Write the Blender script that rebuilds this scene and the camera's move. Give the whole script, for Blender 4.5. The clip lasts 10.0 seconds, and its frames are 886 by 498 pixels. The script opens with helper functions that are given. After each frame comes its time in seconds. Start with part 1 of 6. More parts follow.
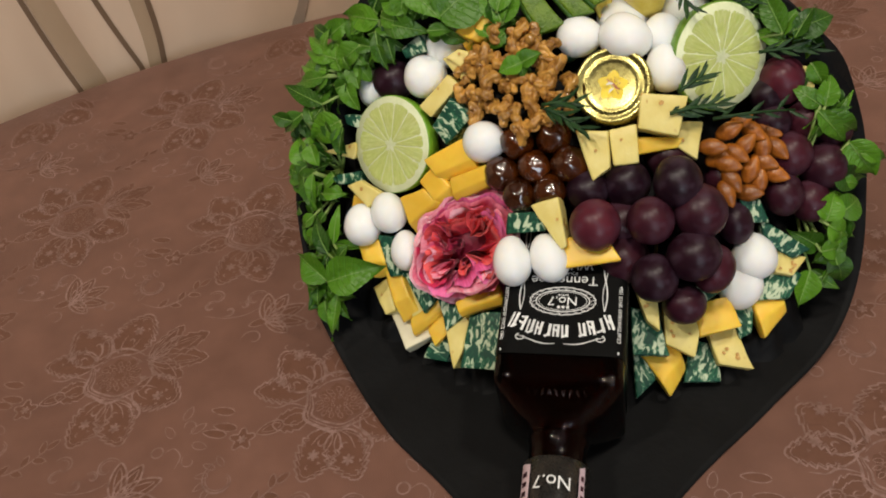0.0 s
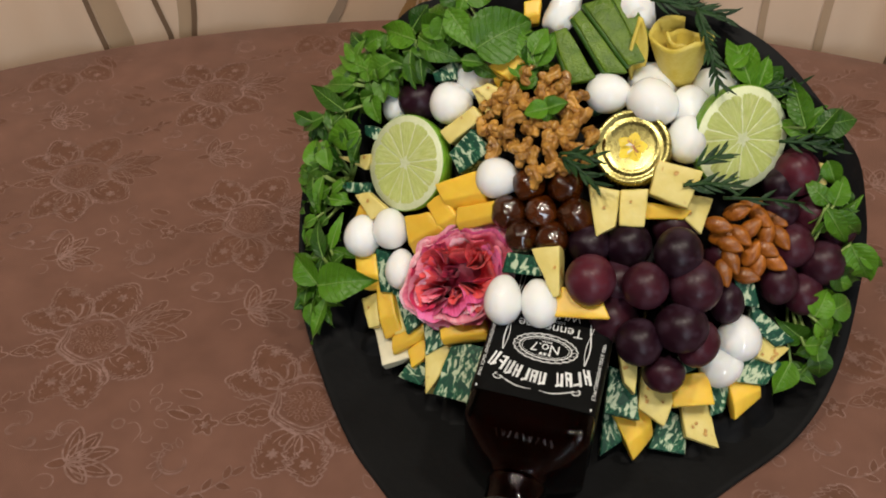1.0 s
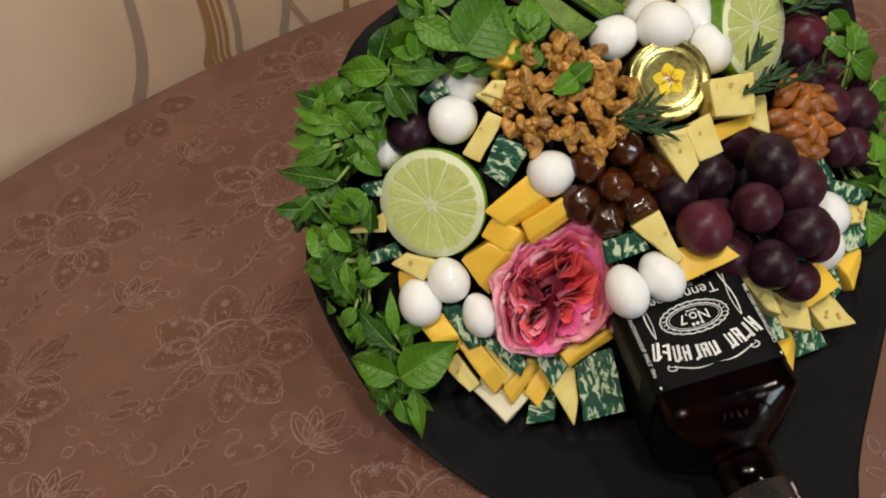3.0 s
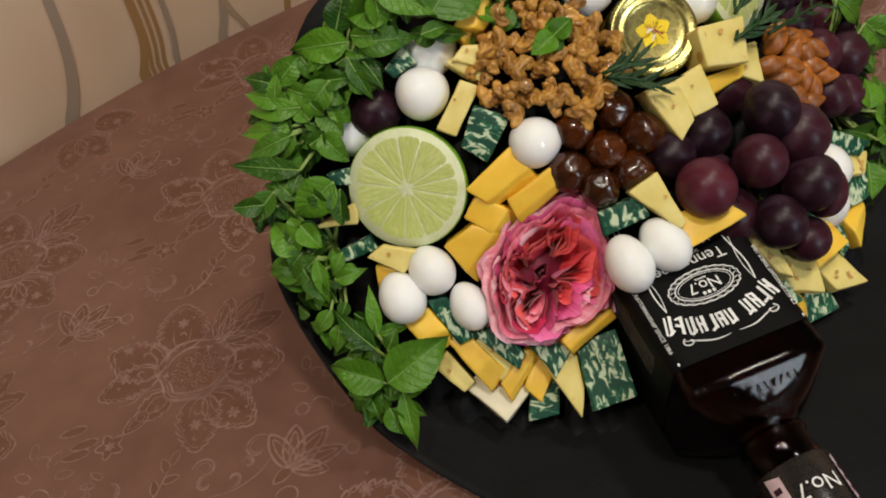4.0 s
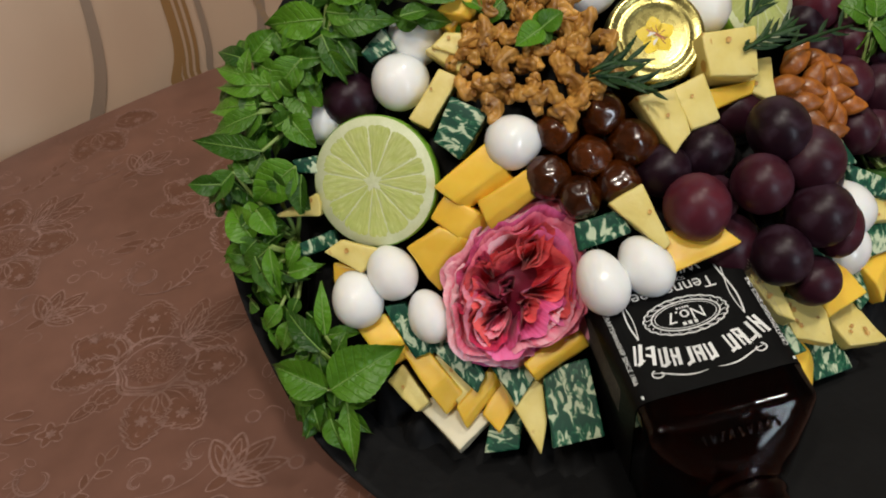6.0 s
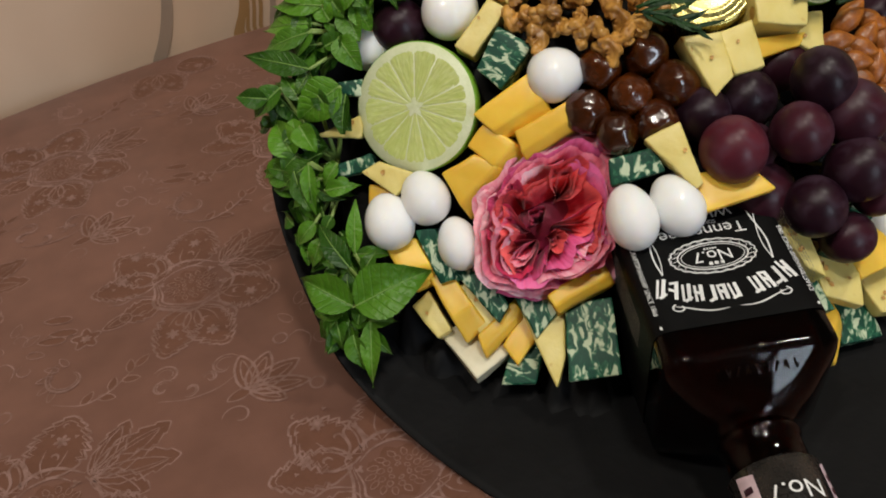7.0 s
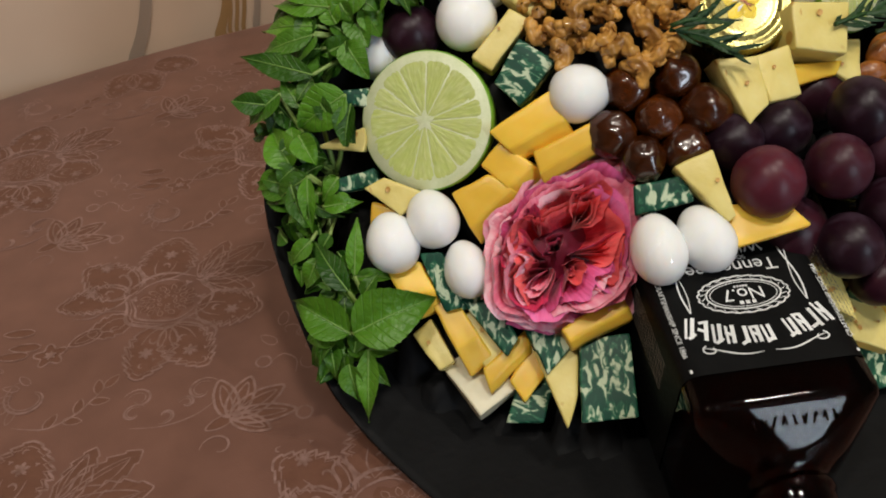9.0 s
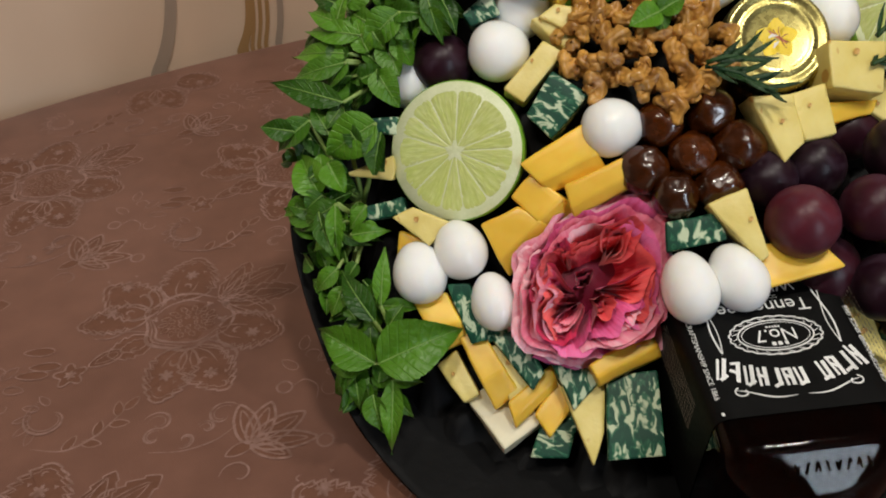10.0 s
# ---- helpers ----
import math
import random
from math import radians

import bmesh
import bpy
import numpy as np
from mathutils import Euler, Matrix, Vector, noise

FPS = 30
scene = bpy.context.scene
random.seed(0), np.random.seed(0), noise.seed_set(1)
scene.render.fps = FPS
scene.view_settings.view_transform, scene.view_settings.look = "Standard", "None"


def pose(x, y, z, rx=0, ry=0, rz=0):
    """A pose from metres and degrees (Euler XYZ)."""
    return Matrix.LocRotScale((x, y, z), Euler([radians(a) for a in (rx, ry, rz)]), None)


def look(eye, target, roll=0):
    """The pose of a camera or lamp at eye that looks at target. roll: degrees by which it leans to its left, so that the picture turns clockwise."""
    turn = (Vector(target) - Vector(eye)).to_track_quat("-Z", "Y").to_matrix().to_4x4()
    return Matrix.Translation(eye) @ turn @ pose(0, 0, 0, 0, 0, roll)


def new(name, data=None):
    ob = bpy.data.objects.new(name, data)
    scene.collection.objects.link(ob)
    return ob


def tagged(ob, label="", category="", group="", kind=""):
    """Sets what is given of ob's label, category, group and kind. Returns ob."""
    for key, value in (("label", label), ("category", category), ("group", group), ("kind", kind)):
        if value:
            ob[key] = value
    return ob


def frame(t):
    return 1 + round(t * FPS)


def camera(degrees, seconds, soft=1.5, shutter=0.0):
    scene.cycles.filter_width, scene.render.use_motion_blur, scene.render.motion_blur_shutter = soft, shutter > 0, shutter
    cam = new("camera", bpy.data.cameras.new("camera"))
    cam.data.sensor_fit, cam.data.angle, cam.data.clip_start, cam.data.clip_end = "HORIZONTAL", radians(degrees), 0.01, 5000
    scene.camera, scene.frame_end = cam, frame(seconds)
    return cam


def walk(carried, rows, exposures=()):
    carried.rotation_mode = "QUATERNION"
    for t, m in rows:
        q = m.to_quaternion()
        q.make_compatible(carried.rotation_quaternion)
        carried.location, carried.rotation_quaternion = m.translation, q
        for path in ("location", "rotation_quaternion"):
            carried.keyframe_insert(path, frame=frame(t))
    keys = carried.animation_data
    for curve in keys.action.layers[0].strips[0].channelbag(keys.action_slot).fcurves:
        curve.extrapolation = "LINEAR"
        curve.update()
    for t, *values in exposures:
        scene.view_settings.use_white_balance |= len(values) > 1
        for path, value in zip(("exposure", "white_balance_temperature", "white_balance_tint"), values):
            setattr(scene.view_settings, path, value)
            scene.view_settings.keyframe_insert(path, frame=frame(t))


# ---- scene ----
cam = camera(52.7, 10.0, 1.9)
PATH = [
    (0, (0.0461, 0.0498, 0.4245), (-0.1250, 1.4903, -0.9523), -11.93),
    (0.2, (0.0522, 0.0508, 0.4231), (-0.1468, 1.4919, -0.9493), -10.04),
    (0.5, (0.0549, 0.0478, 0.4230), (-0.1490, 1.4922, -0.9452), -5.97),
    (0.7, (0.0507, 0.0463, 0.4251), (-0.1501, 1.4957, -0.9384), -3.63),
    (1, (0.0412, 0.0521, 0.4323), (-0.1000, 1.5146, -0.9246), -0.61),
    (1.2, (0.0168, 0.0470, 0.4219), (-0.0013, 1.5549, -0.8919), 1.43),
    (1.5, (-0.0251, 0.0498, 0.4330), (0.0890, 1.5329, -0.9039), 1.41),
    (1.7, (-0.0515, 0.0563, 0.4353), (0.1075, 1.5282, -0.9093), -1.00),
    (2, (-0.0841, 0.0768, 0.4410), (0.1710, 1.5229, -0.9169), -4.27),
    (2.2, (-0.0997, 0.0830, 0.4345), (0.1846, 1.5322, -0.9142), -6.69),
    (2.5, (-0.1128, 0.1042, 0.4287), (0.2109, 1.5098, -0.9568), -8.57),
    (2.7, (-0.1136, 0.1275, 0.4311), (0.2311, 1.4673, -1.0133), -10.31),
    (4, (-0.1249, 0.1764, 0.3869), (0.3850, 1.4751, -1.0461), -13.48),
    (4.5, (-0.1280, 0.1887, 0.3809), (0.3810, 1.5010, -1.0400), -14.62),
    (5, (-0.1236, 0.1871, 0.3687), (0.3739, 1.5009, -1.0548), -14.53),
    (5.2, (-0.1159, 0.1830, 0.3604), (0.3671, 1.5322, -1.0348), -14.13),
    (6.3, (-0.0839, 0.1542, 0.3264), (0.3270, 1.6432, -0.9441), -9.73),
    (6.5, (-0.0841, 0.1501, 0.3197), (0.3100, 1.6529, -0.9399), -8.72),
    (6.7, (-0.0814, 0.1441, 0.3127), (0.2491, 1.6374, -0.9760), -9.46),
    (7, (-0.0923, 0.1341, 0.3102), (0.2439, 1.6488, -0.9518), -8.73),
    (7.2, (-0.0971, 0.1270, 0.3172), (0.2531, 1.6494, -0.9316), -8.40),
    (7.5, (-0.0999, 0.1282, 0.3194), (0.2829, 1.6498, -0.9208), -7.40),
    (7.7, (-0.0999, 0.1348, 0.3189), (0.2872, 1.6346, -0.9464), -7.24),
    (8, (-0.1014, 0.1454, 0.3106), (0.2970, 1.6511, -0.9441), -6.52),
    (8.5, (-0.1020, 0.1614, 0.3024), (0.3180, 1.6640, -0.9490), -5.62),
    (9, (-0.1049, 0.1643, 0.2986), (0.3271, 1.6655, -0.9504), -4.34),
    (9.5, (-0.1069, 0.1626, 0.2964), (0.3240, 1.6621, -0.9550), -3.33),
    (10, (-0.1102, 0.1731, 0.3031), (0.3120, 1.6958, -0.9229), -3.40),
]
walk(cam, [(t, look(eye, target, roll)) for t, eye, target, roll in PATH], [(0, -0.17, 6500, 10), (2.5, -0.20, 6500, 10), (4, -0.27, 6480, 10), (5, -0.30, 6420, 10), (6.5, -0.29, 6260, 10), (10, -0.27, 6260, 10)])
# ---- world, lights ----
world = bpy.data.worlds.new("world")
scene.world = world
world.use_nodes = True
world.node_tree.nodes["Background"].inputs[0].default_value = (1.0, 0.85, 0.7, 1)
world.node_tree.nodes["Background"].inputs[1].default_value = 0.09


def lamp(name, where, target, watts, size, colour):
    data = bpy.data.lights.new(name, "AREA")
    data.shape, data.size, data.energy, data.color = "DISK", size, watts, colour
    ob = new(name, data)
    ob.matrix_world = look(where, target)
    return ob


WARM = (1.0, 0.92, 0.785)
lamp("chandelier_light", (0.10, -0.10, 1.52), (0.08, 0.40, 0), 9.5, 0.16, WARM)
lamp("chandelier_light", (-0.58, -0.10, 1.52), (-0.05, 0.35, 0), 9.0, 0.14, WARM)
lamp("chandelier_light", (0.62, 0.25, 1.52), (0.1, 0.40, 0), 6.5, 0.14, WARM)
window_light = lamp("window_light", (0.72, -2.22, 0.78), (0.40, 0.4, 0.4), 25, 0.46, (0.80, 0.90, 1.0))
window_light.data.shape, window_light.data.size_y = "RECTANGLE", 1.3


# ---- materials ----
def material(name, colour, rough=0.5, metal=0.0, **more):
    m = bpy.data.materials.new(name)
    m.use_nodes = True
    b = m.node_tree.nodes["Principled BSDF"]
    b.inputs["Base Color"].default_value = (*colour, 1)
    b.inputs["Roughness"].default_value = rough
    b.inputs["Metallic"].default_value = metal
    for key, value in more.items():
        b.inputs[key.replace("_", " ")].default_value = value
    return m


class Nodes:
    """Short forms for building node materials."""

    def __init__(self, m):
        self.tree, self.bsdf = m.node_tree, m.node_tree.nodes["Principled BSDF"]
        self.coords = self.add("ShaderNodeTexCoord").outputs["Object"]

    def add(self, kind, **values):
        n = self.tree.nodes.new(kind)
        for k, v in values.items():
            if k in n.inputs:
                self.set(n.inputs[k], v)
        return n

    def set(self, socket, v):
        if isinstance(v, bpy.types.NodeSocket):
            self.tree.links.new(v, socket)
        else:
            socket.default_value = v

    def math(self, op, a, b=0.0, c=0.0):
        n = self.tree.nodes.new("ShaderNodeMath")
        n.operation = op
        for i, v in enumerate((a, b, c)):
            self.set(n.inputs[i], v)
        return n.outputs[0]

    def vec(self, op, a, b=(0, 0, 0)):
        n = self.tree.nodes.new("ShaderNodeVectorMath")
        n.operation = op
        self.set(n.inputs[0], a), self.set(n.inputs[1], b)
        return n.outputs[0]

    def noise(self, scale, detail=3.0, vector=None, distortion=0.0):
        return self.add("ShaderNodeTexNoise", Scale=scale, Detail=detail, Distortion=distortion, Vector=vector or self.coords).outputs[0]

    def voronoi(self, scale, vector=None, feature="F1"):
        n = self.add("ShaderNodeTexVoronoi", Scale=scale, Vector=vector or self.coords)
        n.feature = feature
        return n

    def ramp(self, value, *stops):
        n = self.tree.nodes.new("ShaderNodeValToRGB")
        while len(n.color_ramp.elements) < len(stops):
            n.color_ramp.elements.new(0.5)
        for e, (p, c) in zip(n.color_ramp.elements, stops):
            e.position = p
            e.color = (*c, 1) if len(c) == 3 else c
        self.set(n.inputs[0], value)
        return n.outputs[0]

    def mix(self, f, a, b, kind="MIX"):
        n = self.tree.nodes.new("ShaderNodeMix")
        n.data_type, n.blend_type = "RGBA", kind
        self.set(n.inputs[0], f)
        self.set(n.inputs[6], a if isinstance(a, bpy.types.NodeSocket) else (*a, 1))
        self.set(n.inputs[7], b if isinstance(b, bpy.types.NodeSocket) else (*b, 1))
        return n.outputs[2]

    def random(self):
        return self.add("ShaderNodeObjectInfo").outputs["Random"]

    def colour(self, c):
        self.set(self.bsdf.inputs["Base Color"], c)

    def rough(self, v):
        self.set(self.bsdf.inputs["Roughness"], v)

    def bump(self, height, strength=0.3, distance=0.001):
        n = self.add("ShaderNodeBump", Strength=strength, Distance=distance, Height=height)
        self.tree.links.new(n.outputs[0], self.bsdf.inputs["Normal"])


def grained(name, low, high, rough=0.5, scale=120.0, bump=0.2, depth=0.0006, vary=0.12, **more):
    """A surface with large stains, fine grain, and a slight change of tone from piece to piece."""
    m = material(name, low, rough, **more)
    n = Nodes(m)
    fine, broad = n.noise(scale * 6, 3), n.noise(scale, 4)
    c = n.ramp(n.math("ADD", n.math("MULTIPLY", broad, 0.7), n.math("MULTIPLY", fine, 0.3)), (0.3, low), (0.7, high))
    tone = n.math("ADD", n.math("MULTIPLY", n.random(), vary * 2), 1 - vary)
    c = n.mix(1.0, c, n.add("ShaderNodeCombineColor", Red=tone, Green=tone, Blue=tone).outputs[0], "MULTIPLY")
    n.colour(c)
    n.rough(n.math("ADD", n.math("MULTIPLY", fine, 0.2), rough - 0.1))
    n.bump(n.math("ADD", fine, broad), bump, depth)
    return m


EGG = grained("egg_white", (0.89, 0.89, 0.87), (0.94, 0.94, 0.92), 0.55, 60, 0.06, 0.0006, 0.05, Specular_IOR_Level=0.3, Coat_Weight=0.8, Coat_Roughness=0.03, Subsurface_Weight=0.7, Subsurface_Radius=(0.008, 0.007, 0.006), Subsurface_Scale=0.9)
CHEDDAR = grained("cheddar", (0.80, 0.47, 0.036), (0.90, 0.60, 0.075), 0.40, 30, 0.06, 0.0004, 0.12, Subsurface_Weight=0.4, Subsurface_Radius=(0.005, 0.003, 0.001), Subsurface_Scale=0.5)
WHITE_CHEESE = grained("white_cheese", (0.68, 0.62, 0.42), (0.78, 0.72, 0.52), 0.4, 80, 0.15, 0.0005, 0.06, Subsurface_Weight=0.15, Subsurface_Scale=0.5, Subsurface_Radius=(0.005, 0.004, 0.003))
EYE = grained("cheese_eye", (0.50, 0.26, 0.06), (0.64, 0.38, 0.10), 0.45, 300, 0.3)


def pale_cheese_material():
    m = material("pale_cheese", (0.7, 0.6, 0.3), 0.42, Subsurface_Weight=0.15, Subsurface_Scale=0.5, Subsurface_Radius=(0.005, 0.004, 0.002))
    n = Nodes(m)
    base = n.ramp(n.noise(70, 4), (0.3, (0.69, 0.55, 0.150)), (0.7, (0.78, 0.66, 0.24)))
    eyes = n.voronoi(115)
    spot = n.math("MULTIPLY", n.ramp(n.math("ADD", eyes.outputs["Distance"], n.math("MULTIPLY", n.noise(400, 2), 0.1)), (0.30, (1, 1, 1)), (0.38, (0, 0, 0))), n.math("GREATER_THAN", n.noise(45, 1), 0.52))
    n.colour(n.mix(spot, base, (0.55, 0.32, 0.07)))
    n.bump(n.math("SUBTRACT", n.noise(400, 2), spot), 0.3, 0.0006)
    return m


def marbled_material():
    m = material("marbled_cheese", (0.05, 0.2, 0.1), 0.5, Specular_IOR_Level=0.3)
    n = Nodes(m)
    shift = n.vec("SCALE", n.coords)
    shift.node.inputs["Scale"].default_value = 1.0
    tone = n.math("MULTIPLY", n.random(), 7.0)
    moved = n.vec("ADD", n.vec("MULTIPLY", n.coords, (1.35, 0.65, 1.0)), n.add("ShaderNodeCombineXYZ", X=tone, Y=tone, Z=tone).outputs[0])
    veins = n.noise(250, 2.5, moved, 0.8)
    c = n.ramp(veins, (0.44, (0.006, 0.055, 0.032)), (0.525, (0.024, 0.135, 0.068)), (0.60, (0.52, 0.60, 0.41)))
    n.colour(c)
    n.bump(n.noise(500, 2), 0.12, 0.0005)
    return m


PALE, MARBLED = pale_cheese_material(), marbled_material()


def grape_material(name, dark, light, red):
    m = material(name, dark, 0.3, Specular_IOR_Level=0.24)
    n = Nodes(m)
    tone = n.math("ADD", n.math("MULTIPLY", n.random(), 0.5), n.math("MULTIPLY", n.noise(55, 3), 0.7))
    skin = n.ramp(tone, (0.3, dark), (0.6, light), (0.85, red))
    bloom = n.ramp(n.noise(110, 5, None, 0.6), (0.45, (0, 0, 0)), (0.75, (1, 1, 1)))
    n.colour(n.mix(n.math("MULTIPLY", bloom, 0.36), skin, (0.088, 0.058, 0.090)))
    n.rough(n.math("ADD", n.math("MULTIPLY", bloom, 0.25), 0.36))
    n.bump(n.noise(300, 2), 0.06, 0.0005)
    return m


GRAPE = grape_material("dark_grape_skin", (0.009, 0.003, 0.007), (0.024, 0.006, 0.012), (0.060, 0.011, 0.019))
GRAPE_RED = grape_material("red_grape_skin", (0.020, 0.005, 0.010), (0.048, 0.009, 0.017), (0.100, 0.015, 0.025))
CANDIED = grained("candied_skin", (0.003, 0.0005, 0.0001), (0.108, 0.023, 0.0013), 0.24, 50, 0.35, 0.0008, 0.45, Coat_Weight=0.8, Coat_Roughness=0.03)
WALNUT = grained("walnut_kernel", (0.13, 0.036, 0.004), (0.66, 0.345, 0.068), 0.40, 120, 0.45, 0.0007, 0.22, Coat_Weight=0.3, Coat_Roughness=0.10)
ALMOND = grained("almond_skin", (0.12, 0.025, 0.002), (0.43, 0.135, 0.009), 0.42, 260, 0.35, 0.0005, 0.35, Coat_Weight=0.12, Coat_Roughness=0.15)
STEM = grained("stem_green", (0.16, 0.26, 0.05), (0.28, 0.38, 0.10), 0.45, 100)
WOODY = grained("grape_stalk", (0.12, 0.12, 0.03), (0.22, 0.18, 0.06), 0.6, 100)


def leaf_material(name, low, high, rough=0.4, veined=False):
    m = material(name, low, rough, Specular_IOR_Level=0.35, Subsurface_Weight=0.1, Subsurface_Scale=0.2, Subsurface_Radius=(0.001, 0.002, 0.0005))
    n = Nodes(m)
    tone = n.math("ADD", n.math("MULTIPLY", n.random(), 0.75), n.math("MULTIPLY", n.noise(90, 3), 0.4))
    c = n.ramp(tone, (0.15, low), (0.55, tuple(0.55 * a + 0.45 * b for a, b in zip(low, high))), (0.95, high))
    relief = n.math("ADD", n.noise(420, 3), n.math("MULTIPLY", n.noise(170, 2), 2.0))
    if veined:
        # side veins that leave the midrib at a slant, thinner towards the edge
        axes = n.add("ShaderNodeSeparateXYZ", Vector=n.add("ShaderNodeUVMap").outputs[0])
        aside = n.math("ABSOLUTE", n.math("SUBTRACT", n.math("MULTIPLY", axes.outputs[1], 2.0), 1.0))
        phase = n.math("SUBTRACT", n.math("MULTIPLY", axes.outputs[0], 8.0), n.math("MULTIPLY", aside, 1.6))
        ridge = n.math("ABSOLUTE", n.math("SUBTRACT", n.math("FRACT", phase), 0.5))
        vein = n.ramp(n.math("ADD", ridge, n.math("MULTIPLY", n.noise(300, 2), 0.05)), (0.40, (0, 0, 0)), (0.50, (1, 1, 1)))
        c = n.mix(n.math("MULTIPLY", vein, 0.06), c, (0.16, 0.30, 0.05))
        relief = n.math("SUBTRACT", relief, n.math("MULTIPLY", vein, 0.4))
    n.colour(c)
    n.rough(n.math("ADD", n.math("MULTIPLY", n.noise(200, 2), 0.25), rough - 0.1))
    n.bump(relief, 0.5, 0.0012)
    return m


MINT = leaf_material("mint_leaf", (0.010, 0.052, 0.003), (0.098, 0.250, 0.013), 0.36, True)
MINT_VEIN = material("mint_midrib", (0.17, 0.30, 0.06), 0.5)
NEEDLE = leaf_material("rosemary_needle", (0.005, 0.026, 0.006), (0.018, 0.058, 0.012), 0.5)
LIME_RIND = grained("lime_rind", (0.09, 0.24, 0.012), (0.20, 0.38, 0.03), 0.32, 260, 0.5, 0.0006)
LIME_PITH = grained("lime_pith", (0.62, 0.68, 0.38), (0.76, 0.79, 0.54), 0.45, 150, 0.2)


def lime_flesh_material():
    """Juice sacs drawn out from the core to the rind."""
    m = material("lime_flesh", (0.45, 0.55, 0.12), 0.30, Coat_Weight=0.6, Coat_Roughness=0.06, Subsurface_Weight=0.3, Subsurface_Scale=0.5, Subsurface_Radius=(0.003, 0.004, 0.001))
    n = Nodes(m)
    axes = n.add("ShaderNodeSeparateXYZ", Vector=n.coords)
    turn = n.math("ARCTAN2", axes.outputs[1], axes.outputs[0])
    out = n.math("SQRT", n.math("ADD", n.math("POWER", axes.outputs[0], 2.0), n.math("POWER", axes.outputs[1], 2.0)))
    sacs = n.noise(1.0, 2, n.add("ShaderNodeCombineXYZ", X=n.math("MULTIPLY", turn, 16.0), Y=n.math("MULTIPLY", out, 170.0)).outputs[0], 0.4)
    n.colour(n.ramp(n.math("ADD", n.math("MULTIPLY", sacs, 0.8), n.math("MULTIPLY", n.random(), 0.15)), (0.3, (0.50, 0.57, 0.16)), (0.5, (0.57, 0.63, 0.22)), (0.68, (0.64, 0.69, 0.30))))
    n.bump(n.math("ADD", sacs, n.math("MULTIPLY", n.noise(300, 2), 0.3)), 0.35, 0.0008)
    return m


LIME_FLESH = lime_flesh_material()
CUCUMBER = grained("cucumber_flesh", (0.042, 0.10, 0.003), (0.15, 0.25, 0.014), 0.30, 110, 0.5, 0.0012, Specular_IOR_Level=0.3)
CUCUMBER_SKIN = grained("cucumber_skin", (0.025, 0.09, 0.008), (0.06, 0.15, 0.015), 0.45, 120, 0.3)
PEEL = grained("lemon_peel", (0.66, 0.49, 0.05), (0.80, 0.66, 0.16), 0.38, 110, 0.35)


def petal_material(name, low, high):
    """Streaks along the petal, deeper towards its foot, paler at the rim."""
    m = material(name, low, 0.5, Subsurface_Weight=0.25, Subsurface_Scale=0.5, Subsurface_Radius=(0.004, 0.001, 0.001), Sheen_Weight=0.15)
    n = Nodes(m)
    axes = n.add("ShaderNodeSeparateXYZ", Vector=n.add("ShaderNodeUVMap").outputs[0])
    shift = n.math("MULTIPLY", n.random(), 50.0)
    streak = n.noise(1.0, 3, n.add("ShaderNodeCombineXYZ", X=n.math("ADD", n.math("MULTIPLY", axes.outputs[0], 26.0), shift), Y=n.math("MULTIPLY", axes.outputs[1], 2.5)).outputs[0])
    tone = n.math("ADD", n.math("MULTIPLY", streak, 0.55), n.math("MULTIPLY", n.random(), 0.28))
    tone = n.math("ADD", tone, n.math("MULTIPLY", n.math("POWER", axes.outputs[1], 3.0), 0.30))
    n.colour(n.ramp(tone, (0.32, low), (0.76, high)))
    n.bump(streak, 0.3, 0.0008)
    return m


PETAL_OUT = petal_material("outer_petal", (0.80, 0.040, 0.20), (1.0, 0.56, 0.64))
PETAL_MID = petal_material("middle_petal", (0.72, 0.010, 0.13), (0.98, 0.36, 0.46))
PETAL_MAGENTA = petal_material("magenta_petal", (0.50, 0.006, 0.11), (0.92, 0.20, 0.46))
PETAL_IN = petal_material("inner_petal", (0.52, 0.003, 0.028), (1.0, 0.14, 0.14))
PETAL_DARK = petal_material("dark_petal", (0.16, 0.001, 0.026), (0.72, 0.030, 0.12))
PAPER = grained("black_paper", (0.005, 0.005, 0.0053), (0.0085, 0.0085, 0.009), 0.66, 40, 0.3, 0.0010, Specular_IOR_Level=0.14)
GOLD = grained("gilt_lid", (0.45, 0.385, 0.125), (0.51, 0.445, 0.17), 0.27, 60, 0.05, metal=1.0)
HONEY = material("honey", (0.6, 0.3, 0.05), 0.05, Transmission_Weight=0.8, IOR=1.48)
DECAL_YELLOW = grained("decal_yellow", (0.84, 0.58, 0.006), (0.90, 0.68, 0.02), 0.3, 200)
DECAL_RED = material("decal_red", (0.3, 0.05, 0.02), 0.35)
DECAL_AMBER = material("decal_amber", (0.62, 0.22, 0.06), 0.35)
DECAL_WHITE = material("decal_white", (0.75, 0.7, 0.62), 0.35)
GLASS = material("amber_glass", (0.18, 0.045, 0.013), 0.04, Transmission_Weight=1.0, IOR=1.29)
glass_nodes = Nodes(GLASS)
glass_nodes.bump(glass_nodes.math("ADD", glass_nodes.noise(48, 2), glass_nodes.math("MULTIPLY", glass_nodes.noise(170, 2), 0.15)), 0.10, 0.003)
LIQUOR = material("dark_liquor", (0.016, 0.0022, 0.0005), 0.3, Specular_IOR_Level=0.0)
LABEL = grained("label_black", (0.004, 0.004, 0.004), (0.007, 0.007, 0.007), 0.5, 80, 0.08, Specular_IOR_Level=0.06)
INK = grained("label_white", (0.72, 0.72, 0.71), (0.84, 0.84, 0.83), 0.5, 200, 0.05)
